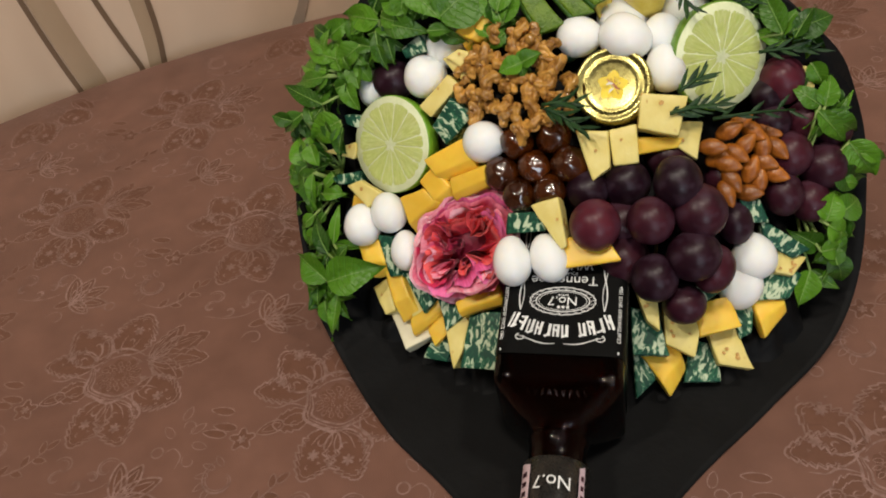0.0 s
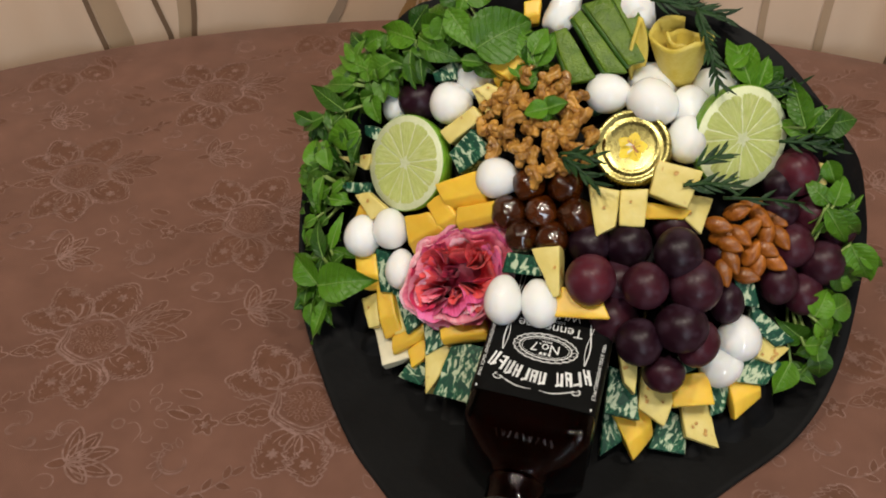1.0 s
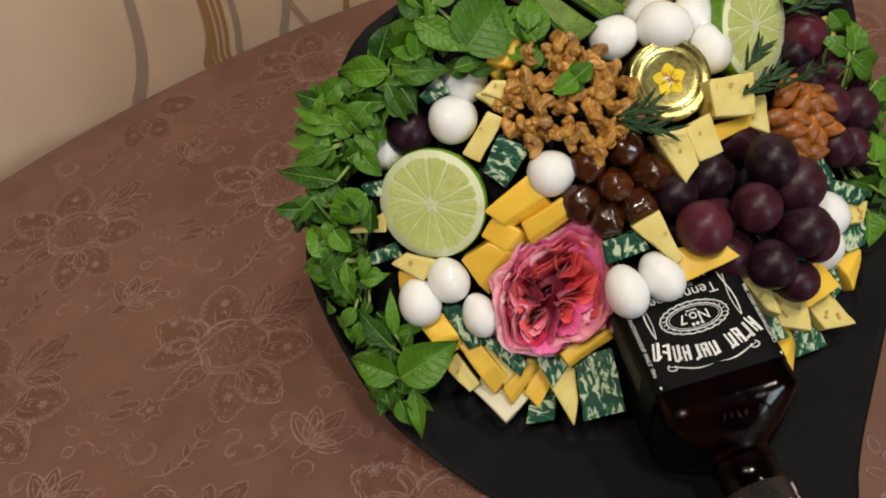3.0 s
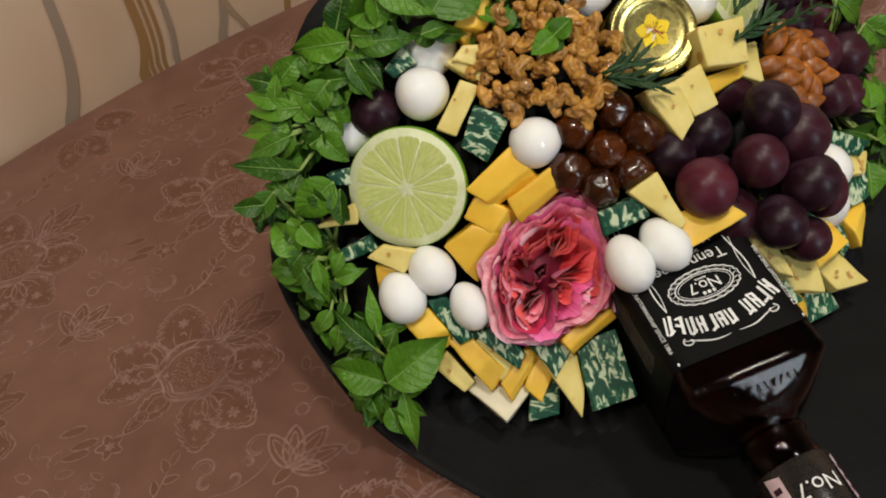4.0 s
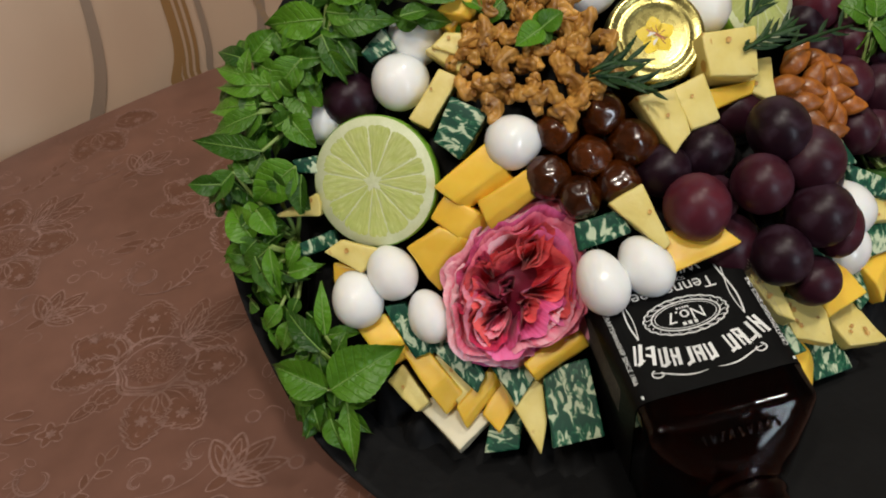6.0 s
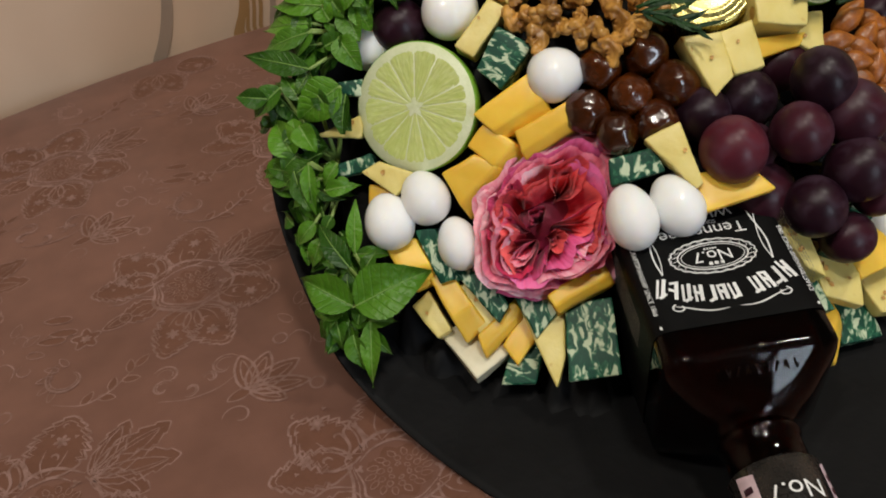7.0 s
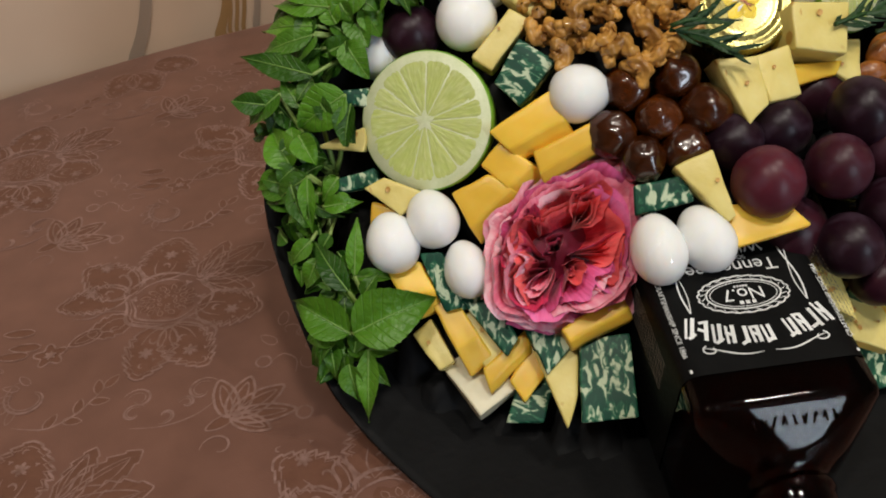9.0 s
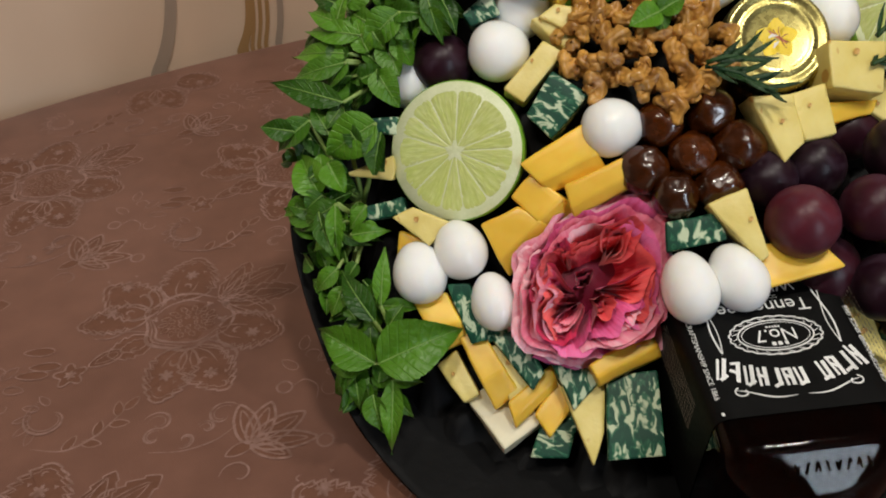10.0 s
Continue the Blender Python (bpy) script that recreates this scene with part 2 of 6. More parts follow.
CAPSULE = grained("capsule_black", (0.008, 0.008, 0.008), (0.02, 0.018, 0.016), 0.28, 90, 0.1)
STRIP = grained("tax_strip", (0.50, 0.36, 0.40), (0.66, 0.52, 0.56), 0.5, 200, 0.1)
WOOD = grained("table_wood", (0.10, 0.05, 0.02), (0.2, 0.1, 0.045), 0.5, 12, 0.3)
PLASTER = grained("cream_plaster", (0.52, 0.42, 0.32), (0.6, 0.5, 0.4), 0.85, 6, 0.2)
BROWN_WALL = grained("brown_plaster", (0.15, 0.095, 0.065), (0.20, 0.13, 0.09), 0.85, 6, 0.2)
CEILING = grained("ceiling_paint", (0.46, 0.42, 0.37), (0.52, 0.48, 0.42), 0.9, 5, 0.1)
FLOORING = grained("brown_flooring", (0.14, 0.08, 0.045), (0.22, 0.13, 0.07), 0.5, 8, 0.2)


def cloth_material():
    m = material("damask_ground", (0.26, 0.14, 0.1), 0.46, Sheen_Weight=0.12)
    n = Nodes(m)
    broad = n.noise(9, 3)
    weave = n.add("ShaderNodeTexWave", Scale=900.0, Distortion=0.6, Vector=n.coords).outputs[1]
    c = n.ramp(n.math("ADD", n.math("MULTIPLY", broad, 0.8), n.math("MULTIPLY", n.noise(48, 4), 0.5)), (0.38, (0.120, 0.051, 0.033)), (0.85, (0.196, 0.090, 0.062)))
    n.colour(c)
    n.bump(n.math("ADD", weave, n.math("MULTIPLY", n.noise(14, 2), 3.0)), 0.12, 0.0008)
    n.rough(n.math("ADD", n.math("MULTIPLY", n.noise(40, 3), 0.15), 0.42))
    return m


CLOTH = cloth_material()


def thread_material():
    m = material("damask_thread", (0.25, 0.15, 0.12), 0.38)
    n = Nodes(m)
    # spots of satin sheen are put into the thread's own pale colour
    sheen_spots = n.ramp(n.noise(230, 4), (0.30, (0.1, 0.1, 0.1)), (0.58, (1, 1, 1)))
    broad = n.ramp(n.noise(16, 2), (0.32, (0.45, 0.45, 0.45)), (0.62, (1, 1, 1)))
    n.colour(n.mix(n.math("MULTIPLY", sheen_spots, broad), (0.152, 0.077, 0.056), (0.300, 0.182, 0.157)))
    return m


THREAD = thread_material()


def curtain_material(name, low, high):
    m = material(name, low, 0.75, Sheen_Weight=0.3)
    n = Nodes(m)
    c = n.ramp(n.noise(5, 3), (0.3, low), (0.7, high))
    n.colour(c)
    n.rough(n.math("ADD", n.math("MULTIPLY", n.noise(60, 3), 0.2), 0.62))
    n.bump(n.add("ShaderNodeTexWave", Scale=500.0, Vector=n.coords).outputs[1], 0.1, 0.0006)
    return m


CURTAIN = curtain_material("cream_curtain", (0.61, 0.44, 0.315), (0.70, 0.53, 0.39))
GREY_BAND = curtain_material("grey_band", (0.31, 0.23, 0.175), (0.38, 0.29, 0.22))
GOLD_BAND = curtain_material("gold_band", (0.30, 0.16, 0.05), (0.40, 0.22, 0.08))
BROWN_BAND = curtain_material("brown_band", (0.36, 0.25, 0.15), (0.44, 0.31, 0.20))
DARK_BAND = curtain_material("dark_band", (0.13, 0.075, 0.04), (0.18, 0.105, 0.055))


# ---- building helpers ----
def part(name, bm, mat, parent=None, label="", smooth=True, m=None):
    """Links a bmesh as one mesh object, under a thing where one is given."""
    me = bpy.data.meshes.new(name)
    bmesh.ops.recalc_face_normals(bm, faces=bm.faces)
    for f in bm.faces:
        f.smooth = smooth
    bm.to_mesh(me)
    bm.free()
    for one in mat if isinstance(mat, (list, tuple)) else [mat]:
        me.materials.append(one)
    ob = new(name, me)
    if m is not None:
        ob.matrix_basis = m
    if parent is not None:
        ob.parent = parent
    return tagged(ob, label)


def shared(name, me, parent=None, m=None):
    ob = new(name, me)
    if m is not None:
        ob.matrix_basis = m
    ob.parent = parent
    return ob


def root(name, m):
    ob = new(name)
    ob.empty_display_size = 0.01
    ob.matrix_basis = m
    return ob


def at(place, turn, size=1.0):
    return pose(*place, *turn) @ Matrix.Diagonal((size, size, size, 1))


def grid(bm, nu, nv, f, wrap_u=False, wrap_v=False, mat=0):
    """A sheet of (nu x nv) faces from f(u, v), both 0 to 1."""
    cu, cv = nu if wrap_u else nu + 1, nv if wrap_v else nv + 1
    vs = [[bm.verts.new(f(i / nu, j / nv)) for j in range(cv)] for i in range(cu)]
    for i in range(nu):
        for j in range(nv):
            q = [vs[i][j], vs[(i + 1) % cu][j], vs[(i + 1) % cu][(j + 1) % cv], vs[i][(j + 1) % cv]]
            q = [v for k, v in enumerate(q) if v is not q[k - 1]]
            bm.faces.new(q).material_index = mat
    return vs


def lathe(bm, profile, n=40, mat=0):
    """Turns (radius, height) points about z; ends are closed."""
    vs = grid(bm, n, len(profile) - 1, lambda u, v: (profile[round(v * (len(profile) - 1))][0] * math.cos(u * math.tau), profile[round(v * (len(profile) - 1))][0] * math.sin(u * math.tau), profile[round(v * (len(profile) - 1))][1]), True, mat=mat)
    for j in (0, len(profile) - 1):
        if profile[j][0] > 1e-5:
            bm.faces.new([c[j] for c in vs]).material_index = mat


def tube(bm, pts, r0, r1=None, n=6, mat=0):
    pts = [Vector(p) for p in pts]
    r1 = r0 if r1 is None else r1
    rings = []
    for i, p in enumerate(pts):
        d = (pts[min(i + 1, len(pts) - 1)] - pts[max(i - 1, 0)]).normalized()
        a = d.orthogonal().normalized()
        b = d.cross(a)
        r = r0 + (r1 - r0) * i / (len(pts) - 1)
        rings.append([bm.verts.new(p + (a * math.cos(k * math.tau / n) + b * math.sin(k * math.tau / n)) * r) for k in range(n)])
    for p, q in zip(rings, rings[1:]):
        for k in range(n):
            bm.faces.new((p[k], p[(k + 1) % n], q[(k + 1) % n], q[k])).material_index = mat
    for ring in (rings[0], rings[-1]):
        bm.faces.new(ring).material_index = mat


def ribbon(bm, pts, w, z=0.0, mat=0, taper=False):
    """A flat line of width w through 2-D points, facing +z."""
    vs = []
    for i, (x, y) in enumerate(pts):
        x0, y0 = pts[max(i - 1, 0)]
        x1, y1 = pts[min(i + 1, len(pts) - 1)]
        dx, dy = x1 - x0, y1 - y0
        l = math.hypot(dx, dy) or 1
        k = w / 2 * (0.25 + 0.75 * math.sin(math.pi * i / (len(pts) - 1)) if taper else 1)
        vs.append((bm.verts.new((x - dy / l * k, y + dx / l * k, z)), bm.verts.new((x + dy / l * k, y - dx / l * k, z))))
    for (a, b), (c, d) in zip(vs, vs[1:]):
        bm.faces.new((a, b, d, c)).material_index = mat


def smooth_loop(points, n):
    """Catmull-Rom through a closed ring of points, n steps each."""
    out, k = [], len(points)
    for i in range(k):
        p = [Vector(points[(i + j) % k]) for j in (-1, 0, 1, 2)]
        for s in range(n):
            t = s / n
            out.append(0.5 * (2 * p[1] + (p[2] - p[0]) * t + (2 * p[0] - 5 * p[1] + 4 * p[2] - p[3]) * t * t + (3 * p[1] - p[0] - 3 * p[2] + p[3]) * t ** 3))
    return out


# ---- room, table ----
TABLE_X, TABLE_Y, TABLE_R, FLOOR_Z = 0.050, -0.091, 0.951, -0.75


def slab(name, x0, x1, y0, y1, z0, z1, mat, label, category):
    bm = bmesh.new()
    bmesh.ops.create_cube(bm, size=1, matrix=Matrix.Translation(((x0 + x1) / 2, (y0 + y1) / 2, (z0 + z1) / 2)) @ Matrix.Diagonal((x1 - x0, y1 - y0, z1 - z0, 1)))
    return tagged(part(name, bm, mat, None, "", False), label, category, kind="structure")


slab("floor", -2.6, 2.8, -2.2, 1.5, FLOOR_Z - 0.1, FLOOR_Z, FLOORING, "brown wooden floor of a banquet room", "floor")
slab("ceiling", -2.6, 2.8, -2.2, 1.5, 1.75, 1.85, CEILING, "off-white painted ceiling", "ceiling")
# unseen north wall, kept dark so that the bottle glass reflects less
slab("wall_north", -2.6, 2.8, 1.4, 1.5, FLOOR_Z, 1.75, BROWN_WALL, "unseen brown plaster wall behind the curtain", "wall")
WINDOW = (0.47, 0.97, 0.10, 1.46)
slab("wall_south", -2.6, WINDOW[0], -2.3, -2.2, FLOOR_Z, 1.75, PLASTER, "cream plaster wall beside a window", "wall")
slab("wall_south", WINDOW[1], 2.8, -2.3, -2.2, FLOOR_Z, 1.75, PLASTER, "cream plaster wall beside a window", "wall")
slab("wall_south", WINDOW[0], WINDOW[1], -2.3, -2.2, FLOOR_Z, WINDOW[2], PLASTER, "cream plaster wall below a window", "wall")
slab("wall_south", WINDOW[0], WINDOW[1], -2.3, -2.2, WINDOW[3], 1.75, PLASTER, "cream plaster wall above a window", "wall")
slab("wall_west", -2.7, -2.6, -2.2, 1.5, FLOOR_Z, 1.75, PLASTER, "cream plaster wall", "wall")
slab("wall_east", 2.8, 2.9, -2.2, 1.5, FLOOR_Z, 1.75, PLASTER, "cream plaster wall", "wall")


def window():
    """A plain white frame set in the opening of the south wall."""
    x0, x1, z0, z1 = WINDOW
    bm = bmesh.new()
    for a, b, c, d in ((x0, x0 + 0.04, z0, z1), (x1 - 0.04, x1, z0, z1), (x0 + 0.04, x1 - 0.04, z0, z0 + 0.04), (x0 + 0.04, x1 - 0.04, z1 - 0.04, z1)):
        bmesh.ops.create_cube(bm, size=1, matrix=Matrix.Translation(((a + b) / 2, -2.25, (c + d) / 2)) @ Matrix.Diagonal((b - a, 0.05, d - c, 1)))
    tagged(part("window_1", bm, DECAL_WHITE, None, "", False), "white window frame in the plaster wall", "window", kind="structure")


window()


def round_table():
    r = root("round_table", pose(TABLE_X, TABLE_Y, FLOOR_Z))
    top = -FLOOR_Z - 0.004
    bm = bmesh.new()
    lathe(bm, [(0.0, top - 0.03), (TABLE_R - 0.03, top - 0.03), (TABLE_R - 0.008, top - 0.022), (TABLE_R - 0.008, top - 0.004), (TABLE_R - 0.012, top), (0.0, top)], 96)
    part("tabletop", bm, WOOD, r)
    bm = bmesh.new()
    lathe(bm, [(0.0, 0.0), (0.34, 0.0), (0.34, 0.03), (0.08, 0.07), (0.06, 0.3), (0.07, 0.62), (0.2, top - 0.03), (0.0, top - 0.03)], 40)
    part("pedestal", bm, WOOD, r)
    return tagged(r, "round wooden banquet table under a brown tablecloth", "table")


round_table()


def tablecloth():
    bm = bmesh.new()
    drop = 0.32

    def f(u, v):
        a = u * math.tau
        if v <= 0.8:
            r = v / 0.8 * (TABLE_R - 0.006)
            z = 0.0
        elif v <= 0.9:
            q = (v - 0.8) / 0.1 * math.pi / 2
            r, z = TABLE_R - 0.006 + 0.006 * math.sin(q), -0.006 + 0.006 * math.cos(q)
        else:
            q = (v - 0.9) / 0.1
            r, z = TABLE_R + q * 0.03 * (0.5 + math.sin(a * 22)), -0.006 - q * drop
        return (r * math.cos(a), r * math.sin(a), z)

    grid(bm, 180, 40, f, True)
    bmesh.ops.remove_doubles(bm, verts=bm.verts, dist=1e-6)
    ob = part("tablecloth", bm, CLOTH, None, m=pose(TABLE_X, TABLE_Y, 0))
    return tagged(ob, "brown satin damask tablecloth with a floral weave", "tablecloth")


cloth = tablecloth()
# woven floral pattern, one motif repeated on a slanting lattice
THREAD_FILL = grained("damask_petal_ground", (0.112, 0.046, 0.027), (0.150, 0.066, 0.042), 0.46, 60, 0.2)


def damask():
    lines, fills = bmesh.new(), bmesh.new()
    level, deep = [0], [0]

    def curve(points, n=10):
        """A smooth open line through 2-D points."""
        p = [points[0], *points, points[-1]]
        out = []
        for i in range(1, len(p) - 2):
            for k in range(n):
                t = k / n
                out.append(tuple(0.5 * (2 * p[i][c] + (p[i + 1][c] - p[i - 1][c]) * t + (2 * p[i - 1][c] - 5 * p[i][c] + 4 * p[i + 1][c] - p[i + 2][c]) * t * t + (3 * p[i][c] - p[i - 1][c] - 3 * p[i + 1][c] + p[i + 2][c]) * t ** 3) for c in (0, 1)))
        return out + [points[-1]]

    def leafy(root_, tip, width, teeth, grow=1.0, lean=0.0):
        """The outline of a leaf from its root round its tip, with rounded teeth on the outer part."""
        (ax, ay), (bx, by) = root_, tip
        l = math.hypot(bx - ax, by - ay)
        dx, dy = (bx - ax) / l, (by - ay) / l
        out = []
        for i in range(81):
            s = i / 80 * 2 - 1
            along = 1 - abs(s) ** 1.25
            half = (along + 0.004) ** 0.55 * (1.004 - along) ** 0.75 / 0.405
            tooth = 1 + 0.30 * ((abs(s) * teeth) % 1.0 - 0.5) * (1 if along > 0.3 and teeth > 2 else 0.15)
            u = l * (0.5 + (along - 0.5) * grow) * (1 + 0.05 * (tooth - 1))
            v = math.copysign(half, s) * width / 2 * grow * tooth + lean * along * along
            out.append((ax + dx * u - dy * v, ay + dy * u + dx * v))
        return out

    def star(x, y, r, a0, petals=6, deepness=0.30, n=36):
        return [(x + r * (1 - deepness + deepness * math.cos(petals * i / n * math.tau)) * math.cos(i / n * math.tau + a0), y + r * (1 - deepness + deepness * math.cos(petals * i / n * math.tau)) * math.sin(i / n * math.tau + a0)) for i in range(n + 1)]

    def curl(x, y, r, turns, a0, way=1):
        return [(x + r * (1 - 0.72 * i / 36) * math.cos(a0 + way * turns * math.tau * i / 36), y + r * (1 - 0.72 * i / 36) * math.sin(a0 + way * turns * math.tau * i / 36)) for i in range(37)]

    def motif(mx, my):
        def inside(x, y):
            return math.hypot(mx + x - TABLE_X, my + y - TABLE_Y) < TABLE_R - 0.014

        def draw(pts, w=0.0009, taper=False):
            level[0] = (level[0] + 1) % 40
            if all(inside(x, y) for x, y in pts):
                ribbon(lines, [(mx + x, my + y) for x, y in pts], w, 0.00014 + 0.000006 * level[0], 0, taper)

        def area(pts, bm, z):
            if all(inside(x, y) for x, y in pts):
                ring = [bm.verts.new((mx + x, my + y, z)) for x, y in pts[:-1]]
                hub = bm.verts.new((mx + sum(x for x, y in pts[:-1]) / len(ring), my + sum(y for x, y in pts[:-1]) / len(ring), z))
                for k in range(len(ring)):
                    bm.faces.new((ring[k - 1], ring[k], hub))

        def fill(pts):
            deep[0] = (deep[0] + 1) % 14
            area(pts, fills, 0.00004 + 0.000006 * deep[0])

        def blossom(x, y, r, a0):
            area(star(x, y, r, a0), lines, 0.00046)
            draw(star(x, y, r * 1.15, a0), 0.0005)

        # six broad toothed leaves, each with a small blossom, round a finely figured heart
        for root_, tip, w, at_, lean in (((-0.013, 0.016), (-0.0440, 0.0395), 0.027, (-0.0284, 0.0400), -0.006), ((-0.003, 0.020), (0.0130, 0.0520), 0.030, (0.0055, 0.0386), 0.002), ((-0.018, 0.0140), (-0.0545, 0.0185), 0.021, (-0.0373, 0.0210), 0.002),
                                         ((0.014, -0.010), (0.0455, -0.0230), 0.027, (0.0303, -0.0186), 0.0), ((-0.0030, -0.0180), (-0.0215, -0.0500), 0.024, (-0.0133, -0.0347), 0.002), ((0.001, -0.0190), (0.0105, -0.0545), 0.024, (0.0073, -0.0400), 0.003)):
            shape = leafy(root_, tip, w, 8, 1.0, lean)
            draw(shape, 0.0012)
            fill(shape)
            draw(leafy(root_, tip, w, 8, 0.84, lean)[8:-8], 0.0005)
            blossom(at_[0], at_[1], 0.0033, at_[0] * 200)
            dx, dy = root_[0] - at_[0], root_[1] - at_[1]
            draw(curl(at_[0] + dx * 0.45, at_[1] + dy * 0.45, 0.0028, 0.6, at_[1] * 300), 0.0013, True)
            draw(curl(at_[0] - dx * 0.42 + dy * 0.1, at_[1] - dy * 0.42 - dx * 0.1, 0.0020, 0.55, at_[1] * 500), 0.0009, True)
            for side in (-1, 1):
                draw(curve([root_, (root_[0] - dx * 0.35 + dy * 0.22 * side, root_[1] - dy * 0.35 - dx * 0.22 * side), (root_[0] - dx * 0.75 + dy * 0.26 * side, root_[1] - dy * 0.75 - dx * 0.26 * side)]), 0.0008, True)
                area(star(at_[0] + dy * 0.30 * side - dx * 0.15, at_[1] - dx * 0.30 * side - dy * 0.15, 0.0012, 0, 3), lines, 0.00046)
        # scrolls that bind the leaves round the heart
        for pts, w in (([(-0.021, 0.015), (-0.020, 0.004), (-0.021, -0.008), (-0.012, -0.015), (-0.002, -0.020), (0.008, -0.016), (0.018, -0.012)], 0.0022), ([(-0.018, 0.010), (-0.016, 0.000), (-0.016, -0.007), (-0.006, -0.013), (0.004, -0.015), (0.014, -0.009)], 0.0014), ([(-0.019, 0.012), (-0.018, 0.001), (-0.0185, -0.0075), (-0.009, -0.014), (0.001, -0.0175), (0.010, -0.0135)], 0.0008),
                       ([(-0.021, 0.015), (-0.013, 0.020), (-0.004, 0.024), (0.006, 0.022), (0.016, 0.015)], 0.0020), ([(-0.015, 0.012), (-0.008, 0.017), (0.002, 0.018), (0.010, 0.013)], 0.0012), ([(0.018, -0.012), (0.023, -0.003), (0.021, 0.006), (0.016, 0.013)], 0.0018),
                       ([(0.008, -0.016), (0.016, -0.022), (0.021, -0.030), (0.019, -0.036)], 0.0018), ([(0.004, -0.020), (0.013, -0.025), (0.017, -0.032)], 0.0010), ([(-0.021, 0.015), (-0.017, 0.022), (-0.018, 0.031), (-0.013, 0.036)], 0.0015), ([(-0.010, 0.018), (-0.010, 0.028), (-0.014, 0.036)], 0.0012), ([(-0.020, 0.000), (-0.030, 0.004), (-0.038, 0.002), (-0.046, 0.004)], 0.0012), ([(0.016, 0.015), (0.024, 0.019), (0.030, 0.028), (0.036, 0.030)], 0.0012)):
            draw(curve(pts), w, True)
        shape = star(0.000, 0.001, 0.0150, 0.2, 8, 0.10)
        fill(shape)
        for ring, count in ((0.0125, 14), (0.0085, 10), (0.0045, 6)):
            for k in range(count):
                a = k * math.tau / count + ring * 90
                draw(leafy((ring * 0.72 * math.cos(a) * 1.15, 0.001 + ring * 0.72 * math.sin(a) * 0.9), (ring * math.cos(a + 0.15) * 1.2, 0.001 + ring * math.sin(a + 0.15) * 0.95), 0.0026, 1), 0.0004)
        for x, y, r, a in ((0.017, -0.003, 0.0026, 0.5), (-0.016, 0.008, 0.0022, 1.0), (0.012, 0.011, 0.0022, 2.0)):
            area(star(x, y, r, a, 3), lines, 0.00046)
        # spread of three split leaves beside the upper leaf
        for tip, w in (((0.0560, 0.0300), 0.016), ((0.0590, 0.0085), 0.016), ((0.0440, -0.0060), 0.013), ((0.0370, 0.0390), 0.013)):
            shape = leafy((0.019, 0.012), tip, w, 5)
            draw(shape, 0.0008)
            fill(shape)
            draw(leafy((0.021, 0.012), (tip[0] * 0.9, tip[1] * 0.93), w * 0.5, 2), 0.0006)
            draw(curve([(0.019, 0.012), (tip[0] * 0.6, tip[1] * 0.6 + 0.003), (tip[0] * 0.93, tip[1] * 0.93)]), 0.0005, True)
        # toothed leaf, bud and bell flower on a twig
        shape = leafy((-0.0185, -0.006), (-0.040, -0.011), 0.016, 5)
        draw(shape, 0.0008), fill(shape)
        draw(leafy((-0.021, -0.0065), (-0.034, -0.0095), 0.008, 4), 0.0006)
        draw(curl(-0.027, -0.012, 0.003, 0.6, 1.0), 0.0008, True)
        shape = leafy((-0.033, -0.0095), (-0.049, -0.0150), 0.0085, 1)
        draw(shape, 0.0009), fill(shape)
        draw(leafy((-0.035, -0.0102), (-0.046, -0.0140), 0.0045, 1), 0.0005)
        shape = star(-0.0576, -0.0181, 0.0082, 0.3, 5, 0.22)
        draw(shape, 0.0010), fill(shape)
        blossom(-0.0576, -0.0181, 0.0026, 0.2)
        for x, y in ((-0.070, -0.008), (-0.076, -0.012), (-0.073, 0.004)):
            shape = leafy((x + 0.008, y - 0.002), (x - 0.007, y + 0.002), 0.0055, 2)
            draw(shape, 0.0007), fill(shape)
        # large open curl with a budding branch
        draw(curl(-0.0664, -0.044, 0.0135, 0.85, 1.9), 0.0014, True)
        draw(curl(-0.0664, -0.044, 0.0108, 0.75, 2.2), 0.0007, True)
        for k in range(5):
            a = 1.6 + k * 0.55
            draw(leafy((-0.0664 + 0.009 * math.cos(a), -0.044 + 0.009 * math.sin(a)), (-0.0664 + 0.0165 * math.cos(a + 0.25), -0.044 + 0.0165 * math.sin(a + 0.25)), 0.0035, 1), 0.0006)
        draw(curve([(-0.074, -0.060), (-0.060, -0.066), (-0.048, -0.063), (-0.040, -0.057), (-0.033, -0.050)]), 0.0012, True)
        for x, y, a in ((-0.060, -0.066, 0.9), (-0.052, -0.064, -0.4), (-0.046, -0.062, 1.3), (-0.040, -0.057, -0.2), (-0.036, -0.053, 1.5), (-0.033, -0.050, 0.7)):
            shape = leafy((x, y), (x + 0.009 * math.cos(a), y + 0.009 * math.sin(a)), 0.0042, 1)
            draw(shape, 0.0006), fill(shape)
        # pair of curls
        for x, y, r, a, way in ((-0.0183, -0.0640, 0.0075, 2.6, -1), (-0.0215, -0.0720, 0.0060, 0.5, 1), (0.0097, -0.0690, 0.0085, 0.4, 1), (0.002, -0.074, 0.0045, 2.5, -1), (-0.008, -0.078, 0.0050, 4.0, 1)):
            draw(curl(x, y, r, 0.85, a, way), 0.0012, True)
            draw(curl(x, y, r * 0.72, 0.7, a + 0.3, way), 0.0006, True)
        draw(curve([(-0.024, -0.080), (-0.010, -0.084), (0.004, -0.083), (0.014, -0.078)]), 0.0008, True)
        # lily of five looped petals between two rings
        lx, ly = 0.0200, -0.0900
